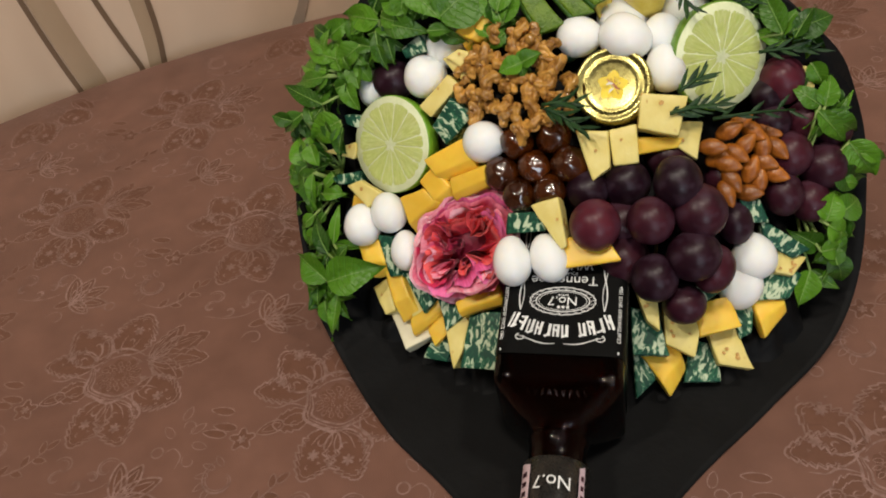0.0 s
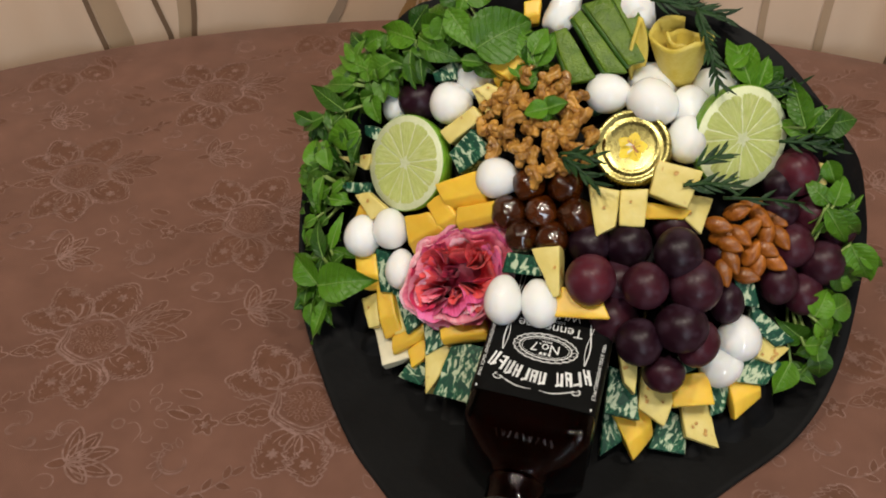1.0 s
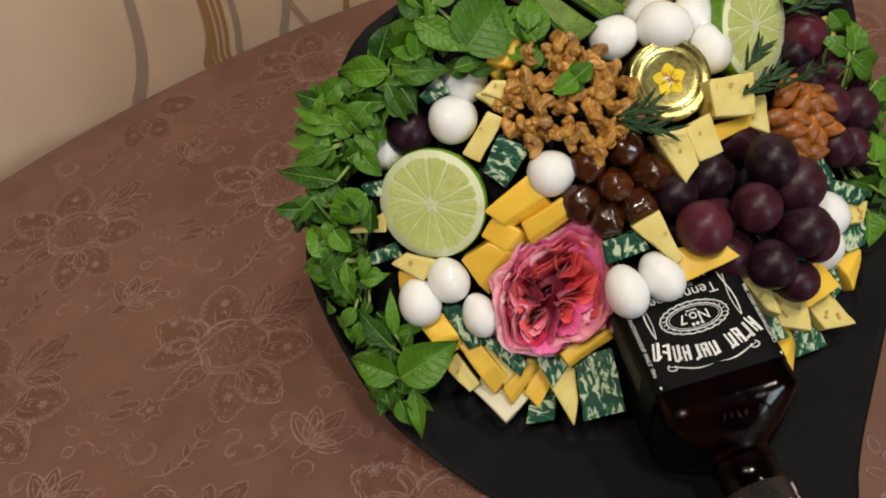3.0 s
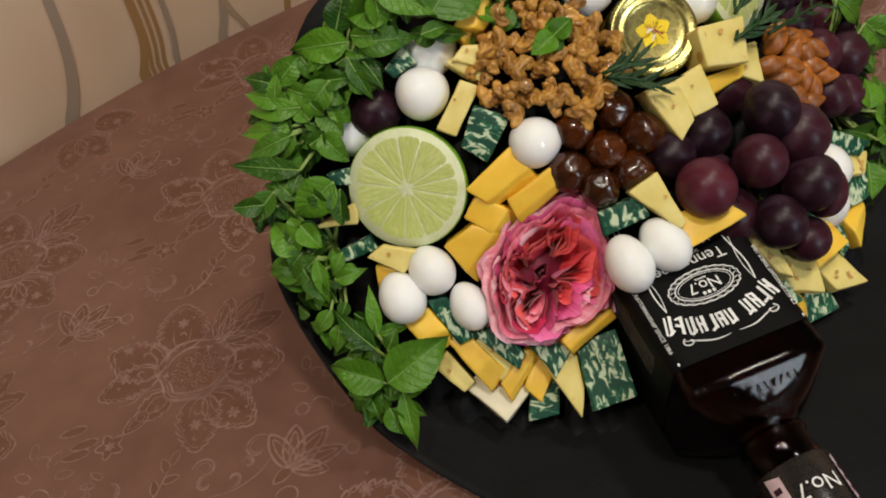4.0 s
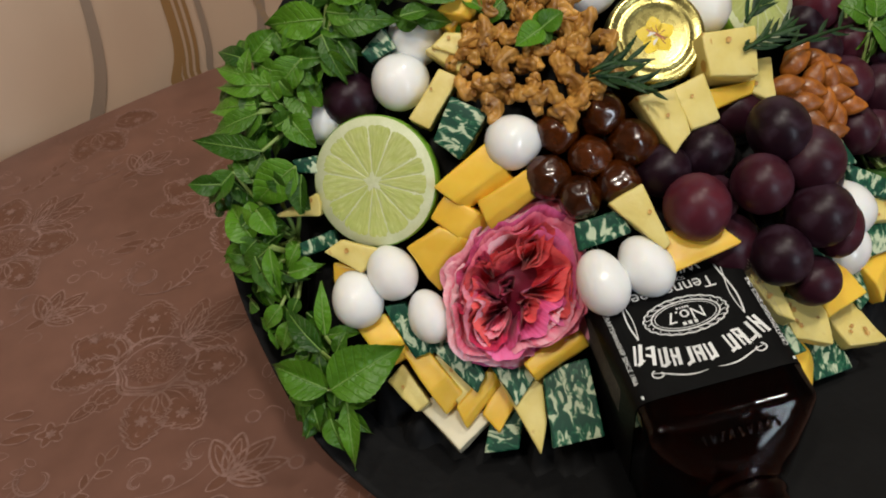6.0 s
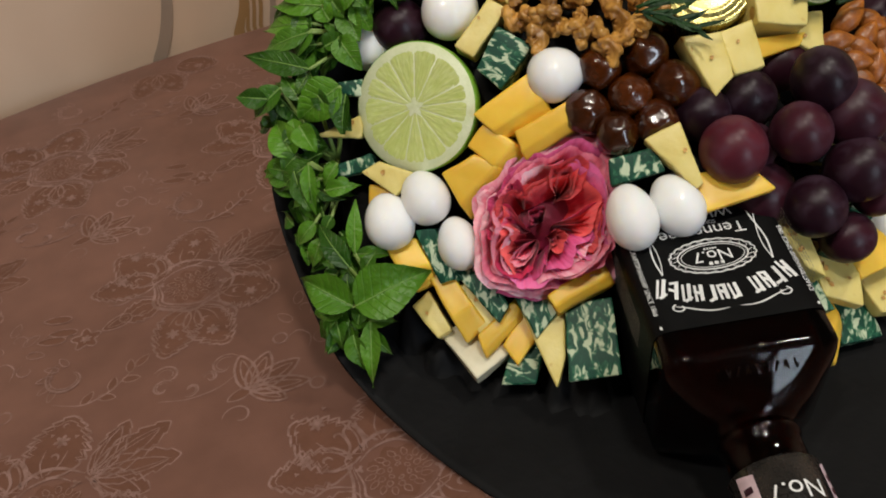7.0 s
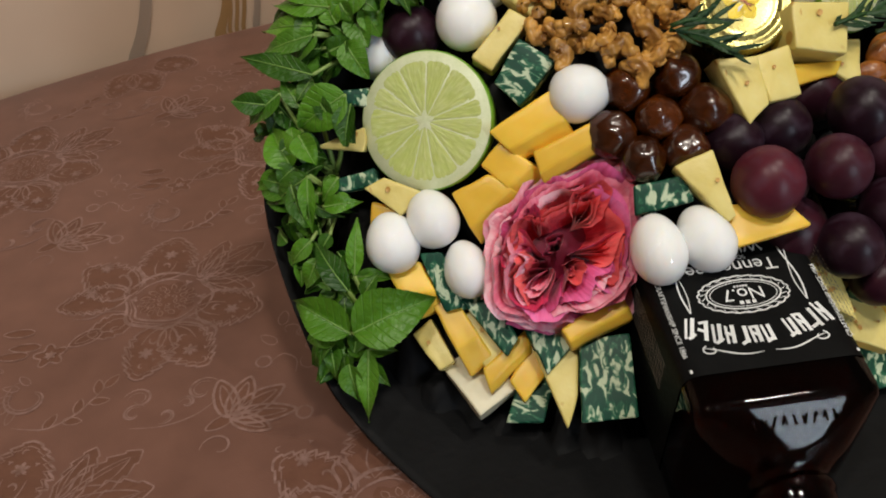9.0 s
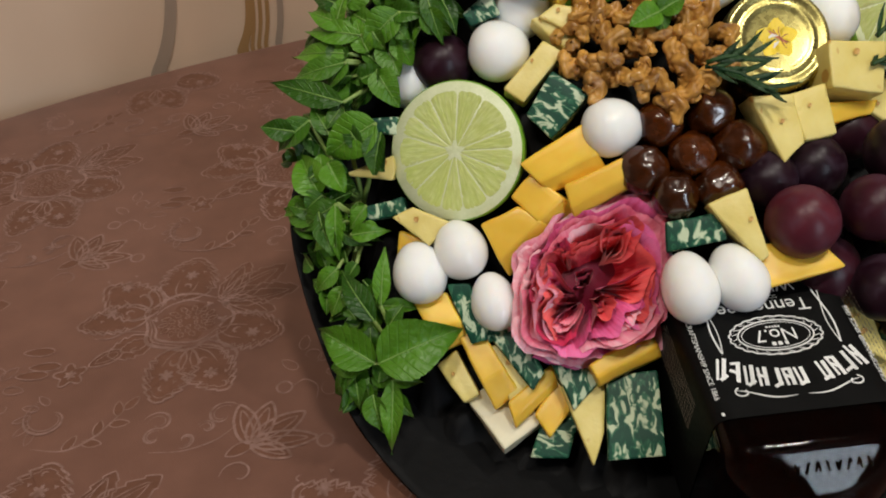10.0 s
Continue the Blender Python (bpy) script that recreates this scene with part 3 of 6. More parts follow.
        for tip, w in (((0.0180, -0.0660), 0.0105), ((0.0320, -0.0690), 0.0110), ((0.0455, -0.0800), 0.0115), ((0.0480, -0.0960), 0.0100), ((0.0350, -0.1030), 0.0085)):
            shape = leafy((lx, ly), tip, w, 2)
            draw(shape, 0.0013), fill(shape)
            draw(leafy((lx * 0.85 + tip[0] * 0.15, ly * 0.85 + tip[1] * 0.15), (lx * 0.15 + tip[0] * 0.85, ly * 0.15 + tip[1] * 0.85), w * 0.42, 1), 0.0008)
        shape = leafy((lx, ly), (0.0080, -0.0935), 0.006, 2)
        draw(shape, 0.0008), fill(shape)
        for x, y in ((0.0392, -0.0618), (0.0509, -0.0913 - 0.008)):
            draw([(x + 0.0036 * math.cos(i / 24 * math.tau), y + 0.0036 * math.sin(i / 24 * math.tau)) for i in range(25)], 0.0011)
        draw(curve([(0.0425, -0.063), (0.049, -0.060), (0.054, -0.066), (0.052, -0.074)]), 0.0009, True)
        draw(curl(0.060, -0.070, 0.0055, 0.8, 2.0), 0.0008, True)
        draw(curl(0.012, -0.105, 0.008, 0.8, 3.0, -1), 0.0010, True)
        draw(curl(0.055, -0.045, 0.006, 0.8, 5.0), 0.0008, True)
        for x, y, a in ((0.052, -0.040, 1.2), (0.058, -0.050, 0.6), (0.047, -0.052, 2.2), (0.060, -0.058, -0.4)):
            draw(leafy((x, y), (x + 0.010 * math.cos(a), y + 0.010 * math.sin(a)), 0.005, 2), 0.0006)

    for i in range(-7, 8):
        for j in range(-8, 9):
            x, y = -0.1459 - 0.148 * i + 0.0745 * j, 0.5376 + 0.0405 * i + 0.1245 * j
            if math.hypot(x - TABLE_X, y - TABLE_Y) < TABLE_R + 0.03 and y > 0.08 and -0.65 < x < 0.75:
                motif(x, y)
    ob = part("damask_pattern", lines, THREAD, cloth, "raised pale satin thread ornament", False, m=pose(-TABLE_X, -TABLE_Y, 0))
    tagged(ob, kind="stuff")
    ob = part("damask_petals", fills, THREAD_FILL, cloth, "darker woven petals", False, m=pose(-TABLE_X, -TABLE_Y, 0))
    tagged(ob, kind="stuff")


damask()



# ---- curtain behind the table ----
def curtain_point(a, z):
    """A place on the curtain, by the angle round the table in degrees, and height."""
    fold = 0.006 * math.sin(math.radians(a) * 31) + 0.004 * math.sin(math.radians(a) * 67 + 1)
    if a > 109.7:
        fold += 0.016 * math.sin((a - 109.7) * 0.67) ** 2
    if a < 73.7:
        fold += 0.014 * math.sin((73.7 - a) * 0.7) ** 2
    r = TABLE_R + 0.014 + fold
    t = math.radians(a)
    return (TABLE_X + r * math.cos(t), TABLE_Y + r * math.sin(t), z)


def curtain():
    # top cut low, out of view, to keep the bottle's reflection dark
    z0, z1 = FLOOR_Z + 0.02, 0.55
    bm = bmesh.new()
    grid(bm, 420, 16, lambda u, v: curtain_point(20 + 130 * u, z0 + (z1 - z0) * v))
    me = part("curtain", bm, CURTAIN)
    tagged(me, "cream curtain with grey and gold wavy vertical lines", "curtain", kind="structure")

    def band(a, low, high, shift, reach_up, mat, label):
        """A printed line or painted fold shade: its angle at the table, its width there and above, and how far it
        swings over as it rises.
        """
        bm = bmesh.new()

        def f(u, v):
            z = -0.12 + 0.66 * v ** 1.3
            rise = 1 - math.exp(-max(0.0, z + 0.006) / reach_up)
            c = a + shift * rise + 0.25 * math.sin(max(0, z - 0.1) * 7 + a) + (u - 0.5) * (low + (high - low) * rise)
            p = Vector(curtain_point(c, z))
            p.xy += (Vector((TABLE_X, TABLE_Y)) - p.xy).normalized() * (0.0012 if low < 0.75 else 0.0006)
            return p

        grid(bm, 4, 90, f)
        part("printed_line", bm, mat, me, label)

    for row in CURTAIN_LINES:
        band(*row)
    # rail added out of view to carry the shortened curtain
    bm = bmesh.new()
    tube(bm, [Vector(curtain_point(20 + 130 * i / 60, z1 + 0.008)) for i in range(61)], 0.010, None, 10)
    part("curtain_rail", bm, WOOD, me, "added brown wooden rail, out of view")


CURTAIN_LINES = [
    (101.50, 0.70, 0.42, -1.95, 0.048, GREY_BAND, "grey line"), (97.45, 0.60, 0.30, -0.80, 0.016, GOLD_BAND, "brown line"), (96.80, 0.20, 0.18, -0.48, 0.02, GOLD_BAND, "gold line"),
    (96.40, 0.20, 0.18, -0.46, 0.02, GOLD_BAND, "gold line"), (96.04, 0.20, 0.18, -0.46, 0.02, GOLD_BAND, "gold line"), (95.45, 0.32, 0.26, -0.45, 0.02, GREY_BAND, "grey line"),
    (93.35, 0.55, 0.40, -1.00, 0.025, GREY_BAND, "grey line"), (92.00, 0.30, 0.30, 1.00, 0.03, BROWN_BAND, "brown line"), (89.40, 0.35, 0.35, -0.6, 0.03, GOLD_BAND, "gold line"),
    (85.60, 0.45, 0.40, -0.8, 0.04, GREY_BAND, "grey line"), (80.20, 0.40, 0.40, 0.6, 0.04, BROWN_BAND, "brown line"),
    # dark line at 114.45 and both soft brown ones: fold shade put into colour
    (109.70, 0.34, 0.30, -0.50, 0.03, DARK_BAND, "dark line"), (110.25, 0.90, 0.95, -0.45, 0.03, BROWN_BAND, "soft brown fold shade"), (111.34, 0.32, 0.30, 2.2, 0.15, DARK_BAND, "dark line"), (113.70, 1.30, 1.30, 1.2, 0.12, BROWN_BAND, "soft brown fold shade"), (114.45, 0.30, 0.30, 1.2, 0.12, DARK_BAND, "dark line"),
    (76.40, 0.40, 0.40, 0.3, 0.05, BROWN_BAND, "brown line"), (73.70, 0.50, 0.45, 0.15, 0.05, BROWN_BAND, "brown line"), (69.60, 0.36, 0.30, -0.5, 0.06, DARK_BAND, "dark line"), (68.90, 0.50, 0.50, -0.9, 0.06, BROWN_BAND, "tan line"), (67.20, 0.36, 0.36, -1.3, 0.06, DARK_BAND, "dark line"), (65.60, 0.45, 0.45, -1.3, 0.06, BROWN_BAND, "tan line"), (63.5, 0.8, 0.8, -1.0, 0.06, BROWN_BAND, "brown line"),
]
curtain()


def chandelier():
    r = root("ceiling_lamp", pose(0.06, 0.06, 1.75))
    bm = bmesh.new()
    lathe(bm, [(0.0, -0.03), (0.09, -0.03), (0.10, -0.02), (0.10, 0.0), (0.0, 0.0)], 32)
    part("canopy", bm, GOLD, r)
    for x, y in ((0.04, -0.16), (-0.64, -0.16), (0.56, 0.19)):
        bm = bmesh.new()
        tube(bm, [(0, 0, -0.03), (x * 0.5, y * 0.5, -0.07), (x, y, -0.12)], 0.008)
        part("arm", bm, GOLD, r)
        bm = bmesh.new()
        lathe(bm, [(0.03, -0.12), (0.05, -0.15), (0.09, -0.2), (0.088, -0.2), (0.048, -0.148), (0.02, -0.125)], 32)
        part("shade", bm, DECAL_WHITE, r, m=pose(x, y, 0))
    return tagged(r, "ceiling lamp with three white glass shades", "lamp")


chandelier()
# ---- the paper wrap ----
RIM = [(0.0471, 0.2159, 0.0015), (-0.0063, 0.3013, 0.0015), (-0.0426, 0.3478, 0.0020), (-0.0740, 0.4061, 0.0120), (-0.0867, 0.4389, 0.0346), (-0.0879, 0.4957, 0.0791),
       (-0.0565, 0.5208, 0.1286), (-0.0238, 0.5295, 0.1765), (0.0509, 0.5321, 0.1983), (0.1156, 0.5232, 0.2008), (0.1725, 0.4901, 0.1859), (0.2138, 0.4567, 0.1568),
       (0.2430, 0.4550, 0.1000), (0.2410, 0.4150, 0.0350), (0.2160, 0.3740, 0.0090), (0.1692, 0.3350, 0.0020), (0.1098, 0.2860, 0.0015)]
HEART = Vector((0.0673, 0.4021, 0.0015))


def paper_wrap():
    ring = smooth_loop(RIM, 8)
    r = root("bouquet_wrap", pose(0, 0, 0))

    def inner(u, v):
        p = ring[round(u * len(ring)) % len(ring)]
        q = HEART.lerp(p, 0.02 + 0.98 * v)
        q.z = max(0.0015, p.z) * v ** 5 + 0.0015 * (1 - v)
        if v > 0.3:
            q.z += 0.004 * v * (noise.noise(q * 28) + 0.35) * min(1, p.z * 30 + 0.25)
        q.z = max(q.z, 0.0012)
        return q

    bm = bmesh.new()
    grid(bm, len(ring), 30, inner, True)
    sheet = part("paper_sheet", bm, PAPER, r)
    solid = sheet.modifiers.new("thickness", "SOLIDIFY")
    solid.thickness, solid.offset = 0.0006, 1
    bm = bmesh.new()

    def outer(u, v):
        p = ring[round(u * len(ring)) % len(ring)]
        q = HEART.lerp(p, 1.0 - 0.3 * v * min(1.0, p.z * 8))
        q.z = max(p.z * (1 - v) - 0.0004, 0.0008)
        return q

    grid(bm, len(ring), 8, outer, True)
    part("outer_paper", bm, PAPER, r)
    return tagged(r, "black matte paper wrap lying open on the tablecloth", "wrapping paper")


paper_wrap()


# ---- bottle ----
BOTTLE = pose(0.0565, 0.3248, 0.0370, -8.5, 0, 168.5) @ Matrix.Diagonal((0.97, 0.98, 0.98, 1))


def squircle(half, power, y, u):
    a = u * math.tau
    c, s = math.cos(a), math.sin(a)
    r = half / (abs(c) ** power + abs(s) ** power) ** (1 / power)
    return (r * c, y, r * s)


def loft(bm, sections, n=96, mat=0):
    vs = grid(bm, n, len(sections) - 1, lambda u, v: squircle(sections[round(v * (len(sections) - 1))][1], sections[round(v * (len(sections) - 1))][2], sections[round(v * (len(sections) - 1))][0], u), True, mat=mat)
    bm.faces.new([c[0] for c in vs]).material_index = mat
    bm.faces.new([c[-1] for c in vs]).material_index = mat


def bars(bm, x0, x1, y, h, count, rng, z):
    """Unreadable writing: a row of bars."""
    w = (x1 - x0) / count
    for i in range(count):
        a = x0 + i * w
        ribbon(bm, [(a, y), (a + w * rng.uniform(0.55, 0.8), y)], h, z)


def writing(name, text, size, m, mat, parent, label=""):
    data = bpy.data.curves.new(name, "FONT")
    data.body, data.size, data.align_x, data.align_y = text, size, "CENTER", "CENTER"
    tmp = new(name, data)
    me = bpy.data.meshes.new_from_object(tmp.evaluated_get(bpy.context.evaluated_depsgraph_get()))
    bpy.data.objects.remove(tmp)
    me.materials.clear()
    me.materials.append(mat)
    ob = new(name, me)
    ob.matrix_basis, ob.parent = m, parent
    return tagged(ob, label)


def bottle():
    r = root("liquor_bottle", BOTTLE)
    body = [(-0.118, 0.028, 6), (-0.117, 0.032, 9), (-0.114, 0.0335, 13), (-0.1, 0.0335, 13), (-0.0125, 0.0335, 13), (-0.0030, 0.0335, 13), (-0.0012, 0.0334, 12), (0.0004, 0.0328, 10), (0.0016, 0.0316, 8),
            (0.004, 0.0294, 6.5), (0.007, 0.0262, 5), (0.010, 0.0229, 4), (0.0125, 0.0196, 3), (0.0145, 0.0166, 2.4), (0.0160, 0.0148, 2), (0.0172, 0.0147, 2), (0.0180, 0.0157, 2), (0.0200, 0.0160, 2), (0.0214, 0.0155, 2), (0.0224, 0.0147, 2), (0.034, 0.0150, 2), (0.06, 0.0150, 2), (0.095, 0.0142, 2), (0.097, 0.013, 2)]
    bm = bmesh.new()
    loft(bm, body)
    part("glass_body", bm, GLASS, r, "brown glass with square shoulders")
    bm = bmesh.new()
    loft(bm, [(-0.110, 0.0290, 8), (-0.006, 0.0290, 8), (-0.001, 0.0280, 7), (0.004, 0.0245, 5.5), (0.009, 0.0185, 4), (0.0135, 0.0125, 2.6), (0.020, 0.0105, 2), (0.030, 0.010, 2)])
    part("liquor", bm, LIQUOR, r, "dark amber spirit")
    bm = bmesh.new()
    for v0, v1 in ((-0.0975, -0.0135),):
        grid(bm, 96, 12, lambda u, v: squircle(0.0338, 13, v0 + (v1 - v0) * v, u), True)
    lab = part("label", bm, LABEL, r, "black paper label with white ornament")
    rng = random.Random(3)
    z = 0.03395
    rise = iter(range(1, 4000))

    def line(bm, pts, w, z, taper=False):
        ribbon(bm, pts, w, z + 0.000004 * (next(rise) % 40), taper=taper)

    # arched brand lettering as plain bold blocks
    for k in range(12):
        if k == 4:
            continue
        bm = bmesh.new()
        u = (k - 5.5) / 5.5
        x, y, lean = u * 0.0250, -0.0275 - 0.0062 * u * u, u * 0.0030
        h = 0.0070 + 0.0018 * abs(u)
        line(bm, [(x - 0.0011 - lean / 2, y - h / 2), (x - 0.0011 + lean / 2, y + h / 2)], 0.0015, z)
        if k % 3 != 1:
            line(bm, [(x + 0.0013 - lean / 2, y - h / 2), (x + 0.0011 + lean / 2, y + h / 2)], 0.0010, z)
        tilt = 0.0009 * (1 if k % 2 else -1)
        line(bm, [(x - 0.0016, y + h * (0.42 if k % 2 else 0.0) - tilt), (x + 0.0016, y + h * (0.42 if k % 2 else -0.04) + tilt)], 0.0013, z)
        if k % 4 == 2:
            line(bm, [(x - 0.0018 - lean / 2, y - h * 0.45), (x + 0.0018 - lean / 2, y - h * 0.45)], 0.0011, z)
        part("printed_block", bm, INK, lab)
    bm = bmesh.new()
    for rx, ry, w, petals in ((0.0142, 0.0068, 0.0006, 0), (0.0128, 0.0058, 0.0003, 0), (0.0168, 0.0084, 0.0006, 22)):
        pts = []
        for i in range(133):
            a = i / 132 * math.tau
            k = 1 + (0.05 * abs(math.sin(a * petals / 2)) if petals else 0)
            pts.append((rx * k * math.cos(a), -0.0460 + ry * k * math.sin(a)))
        line(bm, pts, w, z)
    for i in range(22):
        a = i / 22 * math.tau
        line(bm, [(0.0146 * math.cos(a), -0.046 + 0.0072 * math.sin(a)), (0.0165 * math.cos(a + 0.12), -0.046 + 0.0083 * math.sin(a + 0.12))], 0.0003, z)
    bars(bm, -0.0035, 0.0035, -0.0422, 0.0016, 3, rng, z)
    bars(bm, -0.0028, 0.0028, -0.0499, 0.0009, 5, rng, z)
    part("medallion", bm, INK, lab, "white oval medallion")
    for s in (-1, 1):
        bm = bmesh.new()
        pts = []
        for i in range(41):
            q = i / 40
            pts.append((s * (0.002 + 0.021 * q), -0.0200 + 0.0012 * math.sin(q * math.pi * 1.5) - 0.0030 * q))
        line(bm, pts, 0.0007, z, taper=True)
        pts = []
        for i in range(41):
            a = i / 40 * 5.2 - 1.2
            pts.append((s * (0.0205 + (0.0026 - 0.0003 * a) * math.cos(a)), -0.0232 + (0.0018 - 0.0002 * a) * math.sin(a)))
        line(bm, pts, 0.0006, z)
        pts = []
        for i in range(61):
            q = i / 60
            pts.append((s * (0.0222 + 0.0012 * math.sin(q * 9)), -0.040 - 0.055 * q))
        line(bm, pts, 0.0007, z)
        pts = [(s * (0.0222 - 0.0012 * math.sin(i / 60 * 9)), -0.040 - 0.055 * i / 60) for i in range(61)]
        line(bm, pts, 0.0004, z)
        part("scroll", bm, INK, lab, "white scroll ornament")
    writing("lettering", "No.7", 0.0078, pose(0, -0.0462, z + 0.00016), INK, lab)
    writing("lettering", "Tennessee", 0.0084, pose(0, -0.0595, z), INK, lab)
    writing("lettering", "SOUR MASH", 0.0026, pose(0, -0.0640, z), INK, lab)
    writing("lettering", "WHISKEY", 0.0072, pose(0, -0.0690, z), INK, lab)
    for s in (-1, 1):
        words = writing("edge_lettering", "CRAFTSMANSHIP SINCE 1866", 0.0027, pose(s * 0.0305, -0.0385, 0.03412, 0, s * 6, 0) @ pose(0, 0, 0, 0, 0, 90 if s > 0 else -90), INK, lab, "row of small white lettering")
        bm = bmesh.new()
        ribbon(bm, [(0, -0.0146), (0, -0.0160)], 0.0009, 0)
        part("edge_bar", bm, INK, lab, m=pose(s * 0.0303, 0, 0.0341, 0, s * 6, 0))
        bm = bmesh.new()
        for row in range(9):
            for i in range(18):
                y = -0.028 - i * 0.0022
                line(bm, [(row * 0.0019, y), (row * 0.0019, y - rng.uniform(0.001, 0.0019))], 0.0004, 0)
        part("side_writing", bm, GREY_BAND, lab, "small grey writing", m=pose(s * 0.03395, 0, 0.0215, 0, s * 90, 0))
    for k in range(9):
        x = (k - 4) * 0.0036
        bm = bmesh.new()
        tube(bm, [(x + 0.0015 * (i / 8 - 0.5), 0.0052 + 0.0012 * math.sin(i / 8 * 5 + k * 1.7), 0.0283 - 1.08 * 0.0012 * math.sin(i / 8 * 5 + k * 1.7) + 0.0002) for i in range(9)], 0.0004)
        part("embossing", bm, GLASS, r, "raised glass ornament")
    # capsule over the neck
    bm = bmesh.new()
    loft(bm, [(0.0335, 0.0168, 2), (0.034, 0.0172, 2), (0.06, 0.0163, 2), (0.086, 0.0158, 2), (0.0862, 0.0166, 2), (0.101, 0.0165, 2), (0.103, 0.0155, 2)], 48)
    cap = part("capsule", bm, CAPSULE, r, "black seal over the neck and cork")
    emblem = writing("neck_lettering", "No.7", 0.0095, Matrix.Identity(4), INK, cap, "white number")
    for v in emblem.data.vertices:
        v.co = (0.0176 * math.sin(v.co.x / 0.0170), 0.047 + v.co.y, 0.0176 * math.cos(v.co.x / 0.0170))
    for s, span in ((1, 0.22), (-1, 0.12)):
        bm = bmesh.new()
        grid(bm, 6, 10, lambda u, v: (0.0174 * math.sin(s * (0.95 + span * (u - 0.5) * 2)), 0.0375 + 0.055 * v - 0.002 * u, 0.0174 * math.cos(s * (0.95 + span * (u - 0.5) * 2))))
        part("tax_strip", bm, STRIP, cap, "pale pink paper strip")
        bm = bmesh.new()
        for i in range(9):
            grid(bm, 2, 1, lambda u, v: (0.01765 * math.sin(s * (0.95 + span * (u - 0.5))), 0.041 + i * 0.005 + 0.0025 * v, 0.01765 * math.cos(s * (0.95 + span * (u - 0.5)))))
        part("strip_writing", bm, GRAPE, cap)
    return tagged(r, "square black-labelled liquor bottle lying neck first on black paper", "bottle")


bottle()


# ---- eggs ----
def egg(place, a, b, turn, torn=False):
    bm = bmesh.new()
    bmesh.ops.create_uvsphere(bm, u_segments=32, v_segments=20, radius=1)
    seed = Vector((place[0] * 90, place[1] * 90, place[2] * 90))
    c = (a + b) / 2
    for v in bm.verts:
        p = v.co.copy()
        k = 1 + 0.025 * noise.noise(p * 1.3 + seed)
        if torn:
            k += 0.12 * noise.noise(p * 1.7 + seed) - 0.10 * max(0, noise.noise(p * 3.1 + seed))
        long = b >= a
        taper = 1 - 0.10 * (p.y if long else p.x)
        v.co = Vector((p.x * a * k * (taper if long else 1), p.y * b * k * (1 if long else taper), p.z * c * 0.96 * k * taper))
    ob = part("quail_egg", bm, EGG, None, m=at(place, turn))
    return tagged(ob, "torn peeled white quail egg" if torn else "peeled shiny white boiled quail egg", "egg", "quail eggs in the bouquet")


egg((0.0051, 0.4866, 0.1439), 0.0126, 0.0123, (55.3, -3.3, -4.9))
egg((0.0191, 0.4993, 0.1539), 0.0124, 0.0121, (56.9, -4.1, -6.2))
egg((-0.0268, 0.5056, 0.1279), 0.0114, 0.0121, (55.0, -1.3, -2.1))
egg((-0.0452, 0.4451, 0.0749), 0.0111, 0.0128, (46.5, 0.3, -1.2))
egg((-0.0278, 0.4443, 0.0825), 0.0107, 0.0124, (46.3, -8.3, 4.3))
egg((-0.0200, 0.4270, 0.0665), 0.0093, 0.0120, (44.4, -1.6, -3.3))
egg((0.0342, 0.4412, 0.1267), 0.0121, 0.0114, (51.1, -5.6, -7.8))
egg((0.0410, 0.3857, 0.0884), 0.0102, 0.0136, (43.3, -6.8, -8.3))
egg((0.0604, 0.3850, 0.0880), 0.0103, 0.0134, (40.9, -18.5, 1.6))
egg((0.0921, 0.4754, 0.1622), 0.0125, 0.0112, (57.2, -8.7, -13.2))
egg((0.1152, 0.4657, 0.1637), 0.0144, 0.0125, (57.1, 10.7, -28.9))
egg((0.1174, 0.4892, 0.1612), 0.0144, 0.0116, (58.3, -9.8, -15.3))
egg((0.1358, 0.4700, 0.1584), 0.0117, 0.0127, (57.3, -11.4, -17.2))
egg((0.1345, 0.4542, 0.1492), 0.0112, 0.0132, (55.5, -11.8, -17.0))
egg((0.1511, 0.4866, 0.1629), 0.0132, 0.0101, (59.0, -11.6, -18.4))
egg((0.1711, 0.3929, 0.0615), 0.0122, 0.0132, (44.3, -16.7, -17.7))
egg((0.1624, 0.3829, 0.0490), 0.0125, 0.0118, (35.5, -29.3, 0.7))
egg((0.0659, 0.5176, 0.1874), 0.0094, 0.0141, (59.9, 23.3, -22.2), torn=True)
egg((0.1056, 0.5185, 0.1891), 0.0116, 0.0143, (61.9, -17.3, -5.0), torn=True)


# ---- grapes ----
def grape_mesh(a, b, seed):
    bm = bmesh.new()
    bmesh.ops.create_uvsphere(bm, u_segments=28, v_segments=18, radius=1)
    s = Vector((seed, seed * 0.7, 3.1))
    for v in bm.verts:
        p = v.co.copy()
        k = 1 + 0.03 * noise.noise(p * 1.2 + s)
        v.co = Vector((p.x * a, p.y * b, p.z * (a + b) / 2)) * k
    return bm


